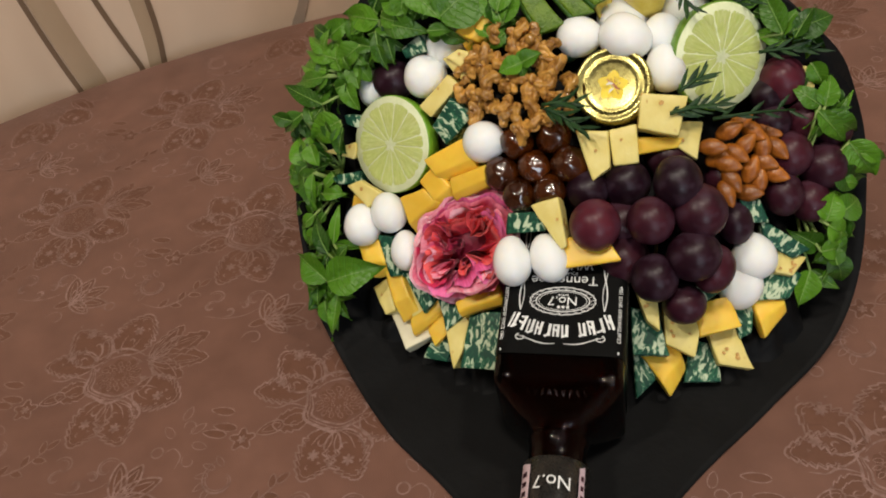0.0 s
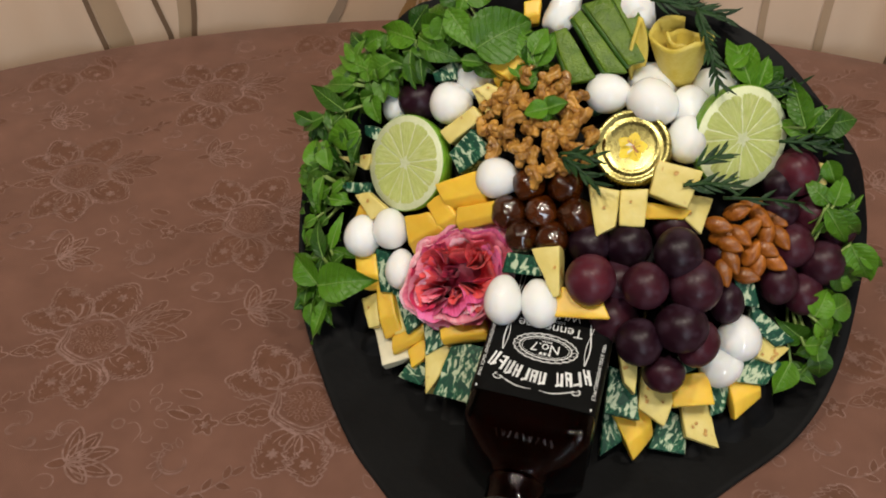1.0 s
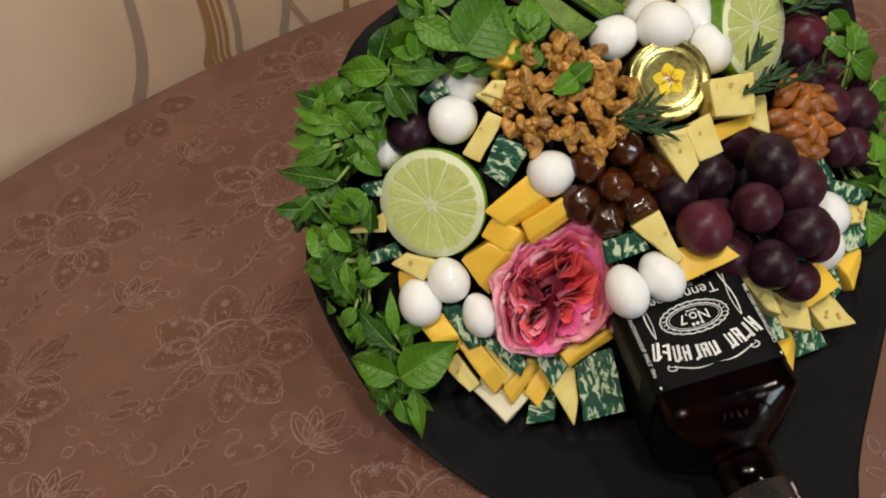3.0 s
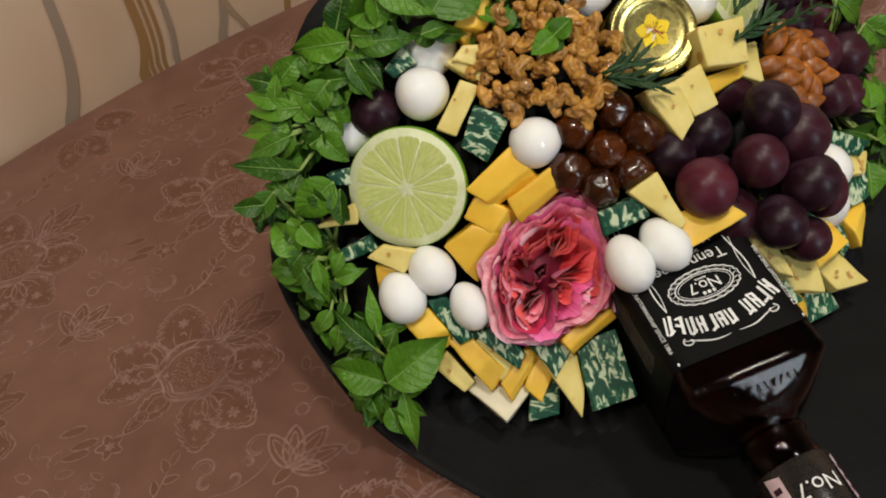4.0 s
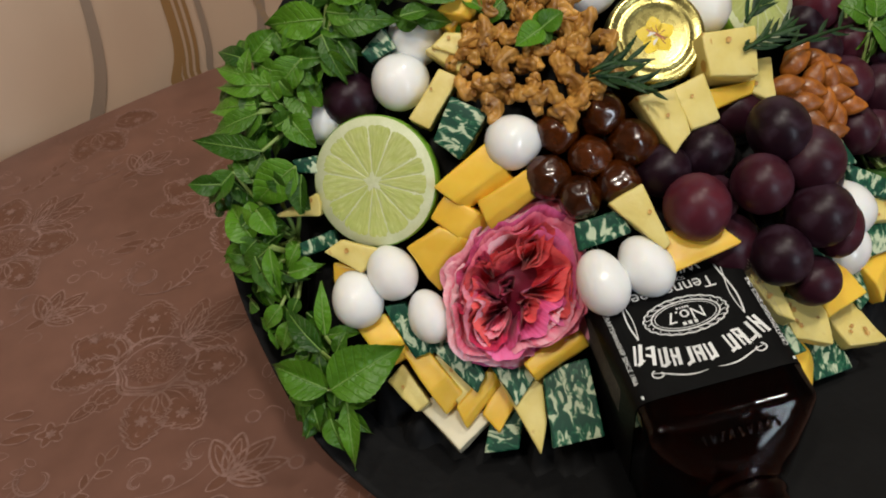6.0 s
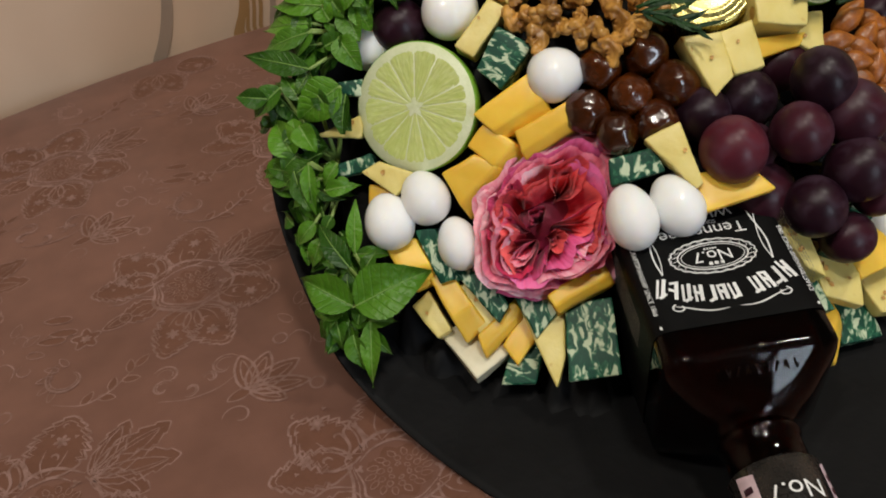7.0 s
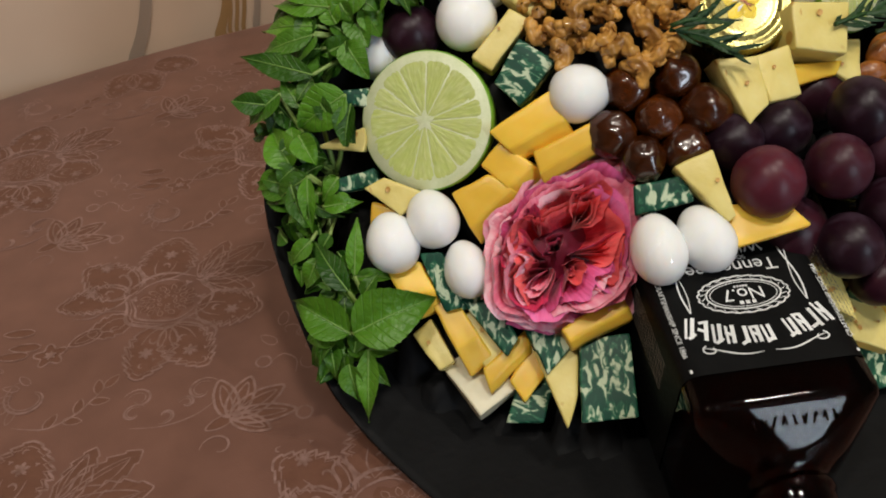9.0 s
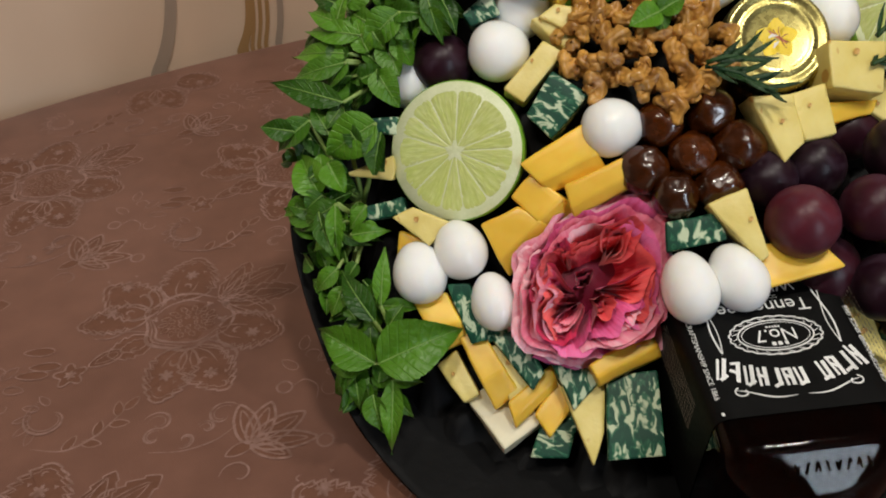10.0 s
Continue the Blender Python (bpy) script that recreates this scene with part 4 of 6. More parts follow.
def grape_bunch(label, rows):
    first = rows[0][0]
    r = root("grape_bunch", pose(*first))
    inv = pose(*first).inverted()
    middle = Vector((0, 0, 0))
    for place, *_ in rows:
        middle += Vector(place) / len(rows)
    middle -= Vector((0, -0.012, 0.014))
    bm = bmesh.new()
    for i, (place, a, b, turn, red) in enumerate(rows):
        part("grape", grape_mesh(a, b, i * 5.3), GRAPE_RED if red > 0.55 else GRAPE, r, m=inv @ at(place, turn))
        p = Vector(place)
        tube(bm, [middle, middle.lerp(p, 0.5) + Vector((0, 0.003, -0.003)), p], 0.0012, 0.0009, 5)
    bmesh.ops.transform(bm, matrix=inv, verts=bm.verts)
    part("stalk", bm, WOODY, r, "thin green stalk")
    return tagged(r, label, "grapes", "grapes in the bouquet")


grape_bunch("bunch of large dark purple grapes with dull bloom", [
    ((0.1058, 0.4117, 0.1092), 0.0128, 0.0128, (48.4, -11.4, -14.0), 0),
    ((0.1288, 0.3951, 0.1202), 0.0125, 0.0135, (49.2, -13.2, -16.2), 0),
    ((0.0854, 0.3874, 0.1052), 0.0133, 0.0136, (45.7, -10.4, -12.3), 1),
    ((0.1132, 0.3839, 0.1066), 0.0121, 0.0124, (46.3, -12.9, -14.9), 0),
    ((0.1386, 0.3861, 0.1064), 0.0137, 0.0143, (47.1, -14.7, -17.0), 0.3),
    ((0.0851, 0.4104, 0.1089), 0.0114, 0.0114, (47.9, -9.9, -12.2), 0.4),
    ((0.1124, 0.3680, 0.0809), 0.0123, 0.0126, (43.1, -13.0, -14.0), 0.5),
    ((0.1328, 0.3711, 0.0906), 0.0140, 0.0133, (44.5, -14.7, -16.0), 0.3),
    ((0.1435, 0.3714, 0.0787), 0.0107, 0.0130, (46.0, -0.8, -31.6), 0.3),
    ((0.1273, 0.3634, 0.0630), 0.0114, 0.0107, (41.6, -14.4, -14.7), 0.4),
    ((0.1307, 0.4251, 0.1123), 0.0132, 0.0119, (50.1, -12.7, -16.0), 0),
    ((0.1601, 0.4211, 0.0962), 0.0109, 0.0116, (49.0, -14.8, -17.9), 0),
    ((0.1629, 0.4037, 0.0786), 0.0096, 0.0123, (46.3, -15.7, -17.6), 0.2),
    ((0.1000, 0.3858, 0.0795), 0.0135, 0.0135, (44.3, -11.9, -13.3), 0.1),
    ((0.1003, 0.3988, 0.0943), 0.0115, 0.0115, (46.7, -11.4, -13.5), 0),
])
grape_bunch("bunch of dark red grapes beside the almonds", [
    ((0.1972, 0.4562, 0.1294), 0.0128, 0.0135, (55.1, -15.5, -21.7), 0.7),
    ((0.2156, 0.4289, 0.0887), 0.0135, 0.0131, (50.2, -18.0, -21.8), 0.1),
    ((0.1907, 0.4143, 0.0847), 0.0106, 0.0120, (48.2, -17.1, -19.9), 1),
    ((0.2067, 0.4168, 0.0750), 0.0109, 0.0120, (48.0, -18.0, -20.7), 0.6),
    ((0.1965, 0.4297, 0.0993), 0.0124, 0.0128, (50.7, -16.8, -20.8), 0.1),
    ((0.2079, 0.4428, 0.1109), 0.0108, 0.0115, (52.9, -16.8, -22.0), 0.1),
    ((0.1895, 0.4404, 0.1140), 0.0098, 0.0091, (52.6, -15.8, -20.7), 0.3),
    ((0.1881, 0.4513, 0.1243), 0.0091, 0.0091, (54.1, -15.2, -20.8), 0.5),
    ((0.2233, 0.4418, 0.1015), 0.0103, 0.0103, (52.3, -17.8, -22.8), 0.2),
])
grape_bunch("single dark purple grape among eggs and mint", [
    ((-0.0152, 0.4996, 0.1365), 0.0126, 0.0122, (55.4, -2.1, -3.3), 0),
])


# ---- glossy brown candied fruit ----
def candied_fruit(place, r, turn):
    bm = bmesh.new()
    bmesh.ops.create_uvsphere(bm, u_segments=28, v_segments=18, radius=1)
    s = Vector(place) * 77
    for v in bm.verts:
        p = v.co.copy()
        k = 1 + 0.13 * noise.noise(p * 1.6 + s) + 0.02 * noise.noise(p * 5 + s) - 0.10 * max(0, 1 - (p - Vector((0.3, 0.2, 0.93))).length * 3.2)
        v.co = p * r * k
    ob = part("candied_fruit", bm, CANDIED, None, m=at(place, turn))
    return tagged(ob, "glossy dark brown syrup-glazed candied fruit ball", "candied fruit", "candied fruits beside the walnuts")


candied_fruit((0.0516, 0.4360, 0.1272), 0.0092, (47.7, -21.4, 3.4))
candied_fruit((0.0709, 0.4337, 0.1297), 0.0098, (38.5, -37.6, 19.7))
candied_fruit((0.0414, 0.4275, 0.1139), 0.0098, (40.1, -31.4, 17.8))
candied_fruit((0.0587, 0.4230, 0.1194), 0.0088, (45.3, -23.3, 4.8))
candied_fruit((0.0774, 0.4208, 0.1199), 0.0101, (42.4, -29.7, 9.1))
candied_fruit((0.0489, 0.4152, 0.1078), 0.0091, (33.3, -36.7, 26.8))
candied_fruit((0.0651, 0.4118, 0.1103), 0.0091, (47.6, -9.8, -9.2))


# ---- almonds ----
def almond_mesh():
    bm = bmesh.new()
    bmesh.ops.create_uvsphere(bm, u_segments=22, v_segments=16, radius=1)
    for v in bm.verts:
        p = v.co.copy()
        w = (1 - 0.50 * max(0, p.x) ** 1.4)
        groove = 0.022 * math.sin(math.atan2(p.z, p.y) * 9 + 2 * noise.noise(p * 2)) * (1 - p.x * p.x)
        v.co = Vector((p.x * 0.0079, p.y * 0.0047 * w * (1 + groove), p.z * 0.0034 * w * (1 + groove)))
    me = bpy.data.meshes.new("almond")
    for f in bm.faces:
        f.smooth = True
    bm.to_mesh(me)
    bm.free()
    me.materials.append(ALMOND)
    return me


ALMOND_MESH = almond_mesh()


def almond(place, turn):
    return tagged(shared("almond", ALMOND_MESH, None, at(place, turn)), "whole brown almond kernel in its wrinkled skin", "almond", "almonds heaped beside the grapes")


almond((0.1520, 0.4185, 0.1203), (52.0, -6.2, -24.7))
almond((0.1619, 0.4254, 0.1245), (46.1, -30.6, -4.1))
almond((0.1750, 0.4276, 0.1199), (51.5, 17.4, -45.0))
almond((0.1696, 0.4218, 0.1163), (32.3, -44.2, 16.3))
almond((0.1793, 0.4231, 0.1128), (-14.5, -51.4, 75.8))
almond((0.1875, 0.4235, 0.1093), (48.7, 23.9, -53.1))
almond((0.1640, 0.4177, 0.1145), (50.9, 13.2, -41.6))
almond((0.1592, 0.4141, 0.1110), (51.4, 1.2, -31.7))
almond((0.1717, 0.4147, 0.1051), (10.1, -50.7, 44.8))
almond((0.1794, 0.4176, 0.1065), (51.9, 4.4, -36.4))
almond((0.1846, 0.4141, 0.1002), (51.4, 3.8, -36.8))
almond((0.1758, 0.4123, 0.0990), (-8.3, -50.5, 67.8))
almond((0.1607, 0.4091, 0.1036), (42.5, 30.6, -60.4))
almond((0.1697, 0.4076, 0.0951), (49.7, -8.0, -25.8))
almond((0.1571, 0.4048, 0.0986), (36.7, 36.3, -69.7))
almond((0.1701, 0.4341, 0.1218), (41.3, -38.3, 4.5))
almond((0.1850, 0.4334, 0.1136), (53.6, 0.9, -33.2))
almond((0.1559, 0.4189, 0.1120), (47.9, -22.5, -10.9))


# ---- walnuts ----
def walnut_mesh(seed):
    """A curled, lobed piece of kernel."""
    rng = random.Random(seed)
    bm = bmesh.new()
    shift = Vector((seed * 11.3, seed * 3.7, seed * 5.1))

    def lobe(bend, sweep, thick, turn, start):
        def f(u, v):
            along, round_ = u * 2 - 1, v * math.tau
            a = along * sweep
            end = max(0.02, 1 - abs(along) ** 5) ** 0.5
            knob = 1 + 0.15 * math.cos(along * 9.0 + seed) + 0.22 * abs(along) ** 2
            r = thick * end * knob
            c = Vector((bend * math.cos(a), bend * math.sin(a), 0.0007 * math.sin(a * 1.7 + seed)))
            d = Vector((math.cos(a) * math.cos(round_), math.sin(a) * math.cos(round_), math.sin(round_) * 0.9))
            crease = 1 - 0.48 * math.exp(-((round_ - 1.7) / 0.26) ** 2) - 0.2 * math.exp(-((round_ - 0.3) / 0.2) ** 2)
            p = c + d * r * crease
            p += d * (0.00058 * (0.4 - abs(noise.noise(p * 290 + shift)) * 2.3) + 0.0001 * noise.noise(p * 1000 + shift))
            return Matrix.Rotation(turn, 3, "Z") @ p + Vector(start)
        grid(bm, 26, 20, f, False, True)

    lobe(rng.uniform(0.0032, 0.0040), rng.uniform(1.2, 1.8), rng.uniform(0.0021, 0.0025), 0, (0, 0, 0))
    if seed % 2 == 0:
        lobe(rng.uniform(0.0026, 0.0034), rng.uniform(0.8, 1.2), 0.0022, rng.uniform(2.2, 3.6), (rng.uniform(0.003, 0.0055), rng.uniform(-0.002, 0.002), -0.0006))
    me = bpy.data.meshes.new("walnut")
    bmesh.ops.recalc_face_normals(bm, faces=bm.faces)
    for f in bm.faces:
        f.smooth = True
    bm.to_mesh(me)
    bm.free()
    me.materials.append(WALNUT)
    return me


WALNUT_MESHES = [walnut_mesh(s) for s in range(1, 9)]
walnut_count = [0]


def walnut(place, turn, size):
    walnut_count[0] += 1
    return tagged(shared("walnut", WALNUT_MESHES[walnut_count[0] % 8], None, at(place, turn, size * 1.10)), "golden brown shelled walnut piece with wrinkled folds", "walnut", "walnuts heaped in the bouquet")


walnut((0.0794, 0.4477, 0.1532), (-3.0, -4.9, 7.9), 1.24)
walnut((0.0643, 0.4666, 0.1654), (50.2, 3.3, -57.9), 1.28)
walnut((0.0368, 0.4633, 0.1517), (10.1, -48.8, 30.9), 1.24)
walnut((0.0308, 0.4564, 0.1441), (84.3, -13.3, 0.7), 1.08)
walnut((0.0671, 0.4322, 0.1403), (-85.9, -57.5, 137.8), 1.13)
walnut((0.0585, 0.4702, 0.1668), (30.6, 9.9, -39.6), 1.29)
walnut((0.0658, 0.4570, 0.1574), (23.0, -29.9, 9.9), 1.17)
walnut((0.0513, 0.4314, 0.1359), (61.9, -25.4, -20.0), 1.18)
walnut((0.0541, 0.4748, 0.1684), (28.7, 32.9, 7.9), 1.23)
walnut((0.0524, 0.4476, 0.1468), (-18.5, 60.7, -149.2), 1.15)
walnut((0.0450, 0.4491, 0.1450), (25.6, -17.0, -56.3), 1.20)
walnut((0.0439, 0.4573, 0.1505), (-75.3, -39.9, -175.6), 1.26)
walnut((0.0758, 0.4576, 0.1603), (31.7, 13.1, -91.8), 1.28)
walnut((0.0625, 0.4522, 0.1529), (107.7, -25.2, -28.3), 1.15)
walnut((0.0544, 0.4361, 0.1394), (24.4, 42.2, -97.2), 1.16)
walnut((0.0495, 0.4390, 0.1400), (-34.1, -39.2, 43.8), 1.25)
walnut((0.0433, 0.4734, 0.1634), (-4.4, 70.0, -140.6), 1.21)
walnut((0.0501, 0.4612, 0.1560), (30.3, 1.3, -9.9), 1.15)
walnut((0.0587, 0.4565, 0.1558), (11.8, -6.6, -115.8), 1.09)
walnut((0.0609, 0.4357, 0.1410), (26.2, -17.8, -104.2), 1.12)
walnut((0.0487, 0.4683, 0.1604), (-3.4, 14.1, -66.1), 1.06)
walnut((0.0679, 0.4413, 0.1472), (67.8, -34.2, 16.7), 1.19)
walnut((0.0417, 0.4676, 0.1572), (-52.8, -40.7, 162.1), 1.27)
walnut((0.0739, 0.4430, 0.1499), (27.1, 49.0, -88.9), 1.09)
walnut((0.0351, 0.4689, 0.1557), (16.1, -61.8, 34.8), 1.11)
walnut((0.0286, 0.4682, 0.1530), (22.1, -47.9, 24.8), 1.12)
walnut((0.0786, 0.4532, 0.1570), (-30.3, -53.3, 162.7), 1.20)
walnut((0.0585, 0.4476, 0.1488), (37.6, -11.0, -16.6), 1.24)
walnut((0.0765, 0.4379, 0.1461), (29.8, -15.2, 17.1), 1.17)
walnut((0.0745, 0.4681, 0.1682), (4.7, 22.5, -87.7), 1.27)
walnut((0.0335, 0.4600, 0.1481), (-6.0, 21.4, -163.6), 1.12)
walnut((0.0587, 0.4777, 0.1716), (-6.4, -11.6, -15.9), 1.22)
walnut((0.0490, 0.4790, 0.1695), (-62.5, 14.7, 141.5), 1.06)
walnut((0.0745, 0.4622, 0.1639), (-10.1, 34.6, -136.9), 1.08)
walnut((0.0384, 0.4558, 0.1470), (10.3, -49.6, -129.9), 1.09)
walnut((0.0263, 0.4733, 0.1563), (107.1, 54.5, 41.8), 1.16)
walnut((0.0379, 0.4491, 0.1415), (-18.2, -24.6, 33.6), 1.20)
walnut((0.0524, 0.4557, 0.1526), (-14.3, 9.2, -159.7), 1.10)
walnut((0.0277, 0.4614, 0.1468), (-94.5, 59.7, 155.6), 1.31)
walnut((0.0586, 0.4403, 0.1444), (77.2, -22.6, -21.4), 1.26)
walnut((0.0323, 0.4772, 0.1616), (14.9, 16.8, -31.9), 1.06)
walnut((0.0596, 0.4295, 0.1362), (-32.6, -51.7, 128.2), 1.05)
walnut((0.0644, 0.4469, 0.1500), (-35.3, -13.1, -160.9), 1.29)
walnut((0.0689, 0.4519, 0.1549), (5.7, 12.2, -56.9), 1.21)
walnut((0.0276, 0.4515, 0.1387), (38.2, -3.1, -12.5), 1.16)
walnut((0.0531, 0.4703, 0.1640), (70.4, -15.8, -50.5), 1.14)
walnut((0.0650, 0.4745, 0.1710), (38.6, 26.9, -13.3), 1.06)
walnut((0.0715, 0.4346, 0.1433), (-52.4, 27.8, 115.7), 1.30)
walnut((0.0694, 0.4599, 0.1610), (-17.0, -47.2, 85.4), 1.24)
walnut((0.0485, 0.4445, 0.1433), (27.0, -4.5, -82.0), 1.13)
walnut((0.0571, 0.4660, 0.1618), (71.5, 56.5, -22.4), 1.28)
walnut((0.0377, 0.4747, 0.1612), (47.6, -8.3, -83.0), 1.21)
walnut((0.0691, 0.4700, 0.1694), (28.7, 37.5, 174.8), 1.20)
walnut((0.0241, 0.4663, 0.1495), (112.6, 25.1, 36.4), 1.08)
walnut((0.0427, 0.4624, 0.1538), (-24.8, -22.6, 177.5), 1.25)
walnut((0.0435, 0.4435, 0.1407), (27.1, -8.8, -1.2), 1.16)
walnut((0.0734, 0.4485, 0.1538), (-77.2, 1.6, 134.9), 1.19)
walnut((0.0489, 0.4525, 0.1489), (-11.5, -20.1, 51.6), 1.22)


# ---- cheeses ----
def prism(corners, thick, seed, round_off=0.0009, fold=0.0):
    """A cut block: a face of four corners (mm) at z 0, its body below, with soft and slightly uneven edges; with a fold, the near part of the face drops as a second face."""
    rng = random.Random(seed)
    bm = bmesh.new()
    top = [bm.verts.new((x / 1000, y / 1000, 0)) for x, y in corners]
    low = [bm.verts.new((x / 1000 * rng.uniform(0.92, 1.02), y / 1000 * rng.uniform(0.92, 1.02), -thick)) for x, y in corners]
    bm.faces.new(low)
    sides = [[top[k], top[(k + 1) % 4], low[(k + 1) % 4], low[k]] for k in range(4)]
    if fold:
        ridge = [bm.verts.new(top[a].co.lerp(top[b].co, fold)) for a, b in ((1, 2), (0, 3))]
        drop = min(thick * 0.6, (top[1].co - top[2].co).length * (1 - fold) * 0.95)
        for v in top[2:]:
            v.co.z -= drop
        bm.faces.new((top[0], top[1], ridge[0], ridge[1]))
        bm.faces.new((ridge[1], ridge[0], top[2], top[3]))
        sides[1].insert(1, ridge[0])
        sides[3].insert(1, ridge[1])
    else:
        bm.faces.new(top)
    for side in sides:
        bm.faces.new(side)
    bmesh.ops.recalc_face_normals(bm, faces=bm.faces)
    bmesh.ops.bevel(bm, geom=list(bm.edges), offset=round_off, segments=2, affect="EDGES", profile=0.6)
    bmesh.ops.subdivide_edges(bm, edges=[e for e in bm.edges if e.calc_length() > 0.004], cuts=3, use_grid_fill=True)
    bmesh.ops.triangulate(bm, faces=[f for f in bm.faces if len(f.verts) > 4])
    s = Vector((rng.uniform(0, 50), rng.uniform(0, 50), 0))
    for v in bm.verts:
        v.co += Vector((noise.noise(v.co * 130 + s), noise.noise(v.co * 130 + s * 2), noise.noise(v.co * 130 + s * 3))) * 0.0005
    return bm


def seed_of(place):
    return int(abs(place[0] * 7919 + place[1] * 104729 + place[2] * 1299709) * 10)


def cheddar(place, turn, corners, thick):
    ob = part("cheddar_block", prism([(x * 1.08, y * 1.08) for x, y in corners], thick, seed_of(place), 0.0011, 0.66 if thick > 0.011 else 0.0), CHEDDAR, None, m=at(place, turn))
    return tagged(ob, "cut block of smooth orange-yellow cheddar cheese", "cheese", "cheddar blocks in the bouquet")


def pale_cheese(place, turn, corners, thick):
    ob = part("pale_cheese_block", prism(corners, thick, seed_of(place)), PALE, None, m=at(place, turn))
    rng = random.Random(seed_of(place) + 5)
    p = [Vector((x / 1000, y / 1000, 0)) for x, y in corners]
    for k in range(6 if place[1] < 0.40 and place[0] > 0.07 else 1):
        u, v = rng.uniform(0.18, 0.82), rng.uniform(0.18, 0.82)
        c = p[0].lerp(p[1], u).lerp(p[3].lerp(p[2], u), v)
        r0 = rng.uniform(0.0006, 0.0013)
        bm = bmesh.new()
        grid(bm, 10, 2, lambda i, j: (c.x + r0 * j * math.cos(i * math.tau) * (1 + 0.25 * math.sin(i * 12 + k)), c.y + r0 * j * math.sin(i * math.tau), 0.00075 - 0.0003 * (1 - j)), True)
        bmesh.ops.remove_doubles(bm, verts=bm.verts, dist=1e-6)
        part("eye", bm, EYE, ob, "small brown hole")
    return tagged(ob, "cut piece of pale yellow cheese with small eyes", "cheese", "pale cheese pieces in the bouquet")


def white_cheese(place, turn, corners, thick):
    ob = part("white_cheese_block", prism(corners, thick, seed_of(place)), WHITE_CHEESE, None, m=at(place, turn))
    return tagged(ob, "cream-white soft cheese wedge on black paper", "cheese", "pale cheese pieces in the bouquet")


def marbled(place, turn, corners, thick):
    ob = part("marbled_cheese_block", prism(corners, thick, seed_of(place)), MARBLED, None, m=at(place, turn))
    return tagged(ob, "green and white marbled pesto cheese block", "cheese", "marbled cheese blocks in the bouquet")


def cucumber(place, turn, corners, thick):
    bm = prism(corners, thick, seed_of(place))
    r = part("cucumber_slice", bm, CUCUMBER, None, m=at(place, turn))
    bm = bmesh.new()
    (x0, y0), (x1, y1), (x2, y2), (x3, y3) = corners
    tube(bm, [Vector((x0 / 1000, y0 / 1000, -thick / 2)).lerp(Vector((x3 / 1000, y3 / 1000, -thick / 2)), i / 6) for i in range(7)], thick * 0.30, None, 8)
    part("skin_edge", bm, CUCUMBER_SKIN, r, "dark green skin")
    return tagged(r, "long slice of green cucumber with darker skin", "cucumber", "cucumber slices at the back")


cheddar((0.0136, 0.4391, 0.1172), (47.6, -30.3, -8.6), ((-14.2, 8.2), (13.1, 8.2), (11.4, -9.8), (-10.3, -6.5)), 0.016)
cheddar((0.0232, 0.4279, 0.1107), (49.3, -26.0, -14.6), ((-11.1, 5.6), (11.8, 5.6), (12.1, -4.4), (-12.8, -6.8)), 0.018)
cheddar((0.0043, 0.4366, 0.1017), (39.5, -42.0, 6.4), ((-6.2, 10.8), (4.9, 10.8), (7.6, -11.9), (-6.3, -9.6)), 0.018)
cheddar((-0.0081, 0.4353, 0.0910), (51.1, -25.3, -11.2), ((-9.9, 8.7), (5.6, 8.7), (13.6, -4.1), (-9.3, -13.3)), 0.018)
cheddar((0.0195, 0.3887, 0.0570), (33.9, -18.2, 3.2), ((-12.7, 4.7), (13.1, 4.7), (12.3, -5.6), (-12.7, -3.7)), 0.012)
cheddar((-0.0281, 0.4137, 0.0464), (37.5, -13.0, -9.0), ((-7.6, 14.7), (1.4, 14.7), (8.6, -12.9), (-2.3, -16.4)), 0.012)
cheddar((-0.0131, 0.4009, 0.0364), (29.5, -25.7, 13.1), ((-9.1, 4.1), (12.9, 4.1), (9.3, -3.8), (-13.2, -4.5)), 0.012)
cheddar((-0.0414, 0.4314, 0.0612), (40.7, -3.0, -22.4), ((-12.4, 9.7), (2.6, 9.7), (10.7, -7.8), (-0.9, -11.6)), 0.014)
cheddar((-0.0464, 0.4547, 0.0813), (51.5, 14.5, -37.3), ((-5.8, 4.7), (4.6, 4.7), (4.6, -3.4), (-3.3, -6.0)), 0.012)
cheddar((0.0809, 0.3801, 0.0942), (4.1, -34.4, 63.6), ((-11.8, 12.0), (4.8, 12.0), (8.0, -7.5), (-1.0, -16.4)), 0.005)
cheddar((0.1185, 0.3559, 0.0244), (30.6, -13.1, 20.1), ((-9.7, 11.0), (10.3, 11.0), (6.9, -7.1), (-7.5, -14.9)), 0.012)
cheddar((0.1454, 0.3676, 0.0455), (33.6, -4.6, 9.7), ((-10.0, 8.1), (9.8, 8.1), (10.7, -8.6), (-10.5, -7.6)), 0.01)
cheddar((0.1769, 0.3753, 0.0391), (34.2, -1.4, 9.9), ((-8.9, 9.6), (6.0, 9.6), (9.1, -4.5), (-6.2, -14.7)), 0.014)
cheddar((0.1241, 0.4196, 0.1262), (46.6, 3.7, -8.5), ((-11.1, 3.5), (12.4, 3.5), (8.7, -2.0), (-10.0, -5.1)), 0.01)
cheddar((0.0390, 0.4886, 0.1662), (38.5, -26.9, 15.8), ((-9.5, 5.8), (14.0, 5.8), (7.2, -7.4), (-11.7, -4.2)), 0.014)
cheddar((0.0483, 0.5160, 0.1885), (44.4, -9.9, 6.3), ((-3.5, 6.0), (6.3, 6.0), (2.6, -6.0), (-5.5, -6.0)), 0.012)
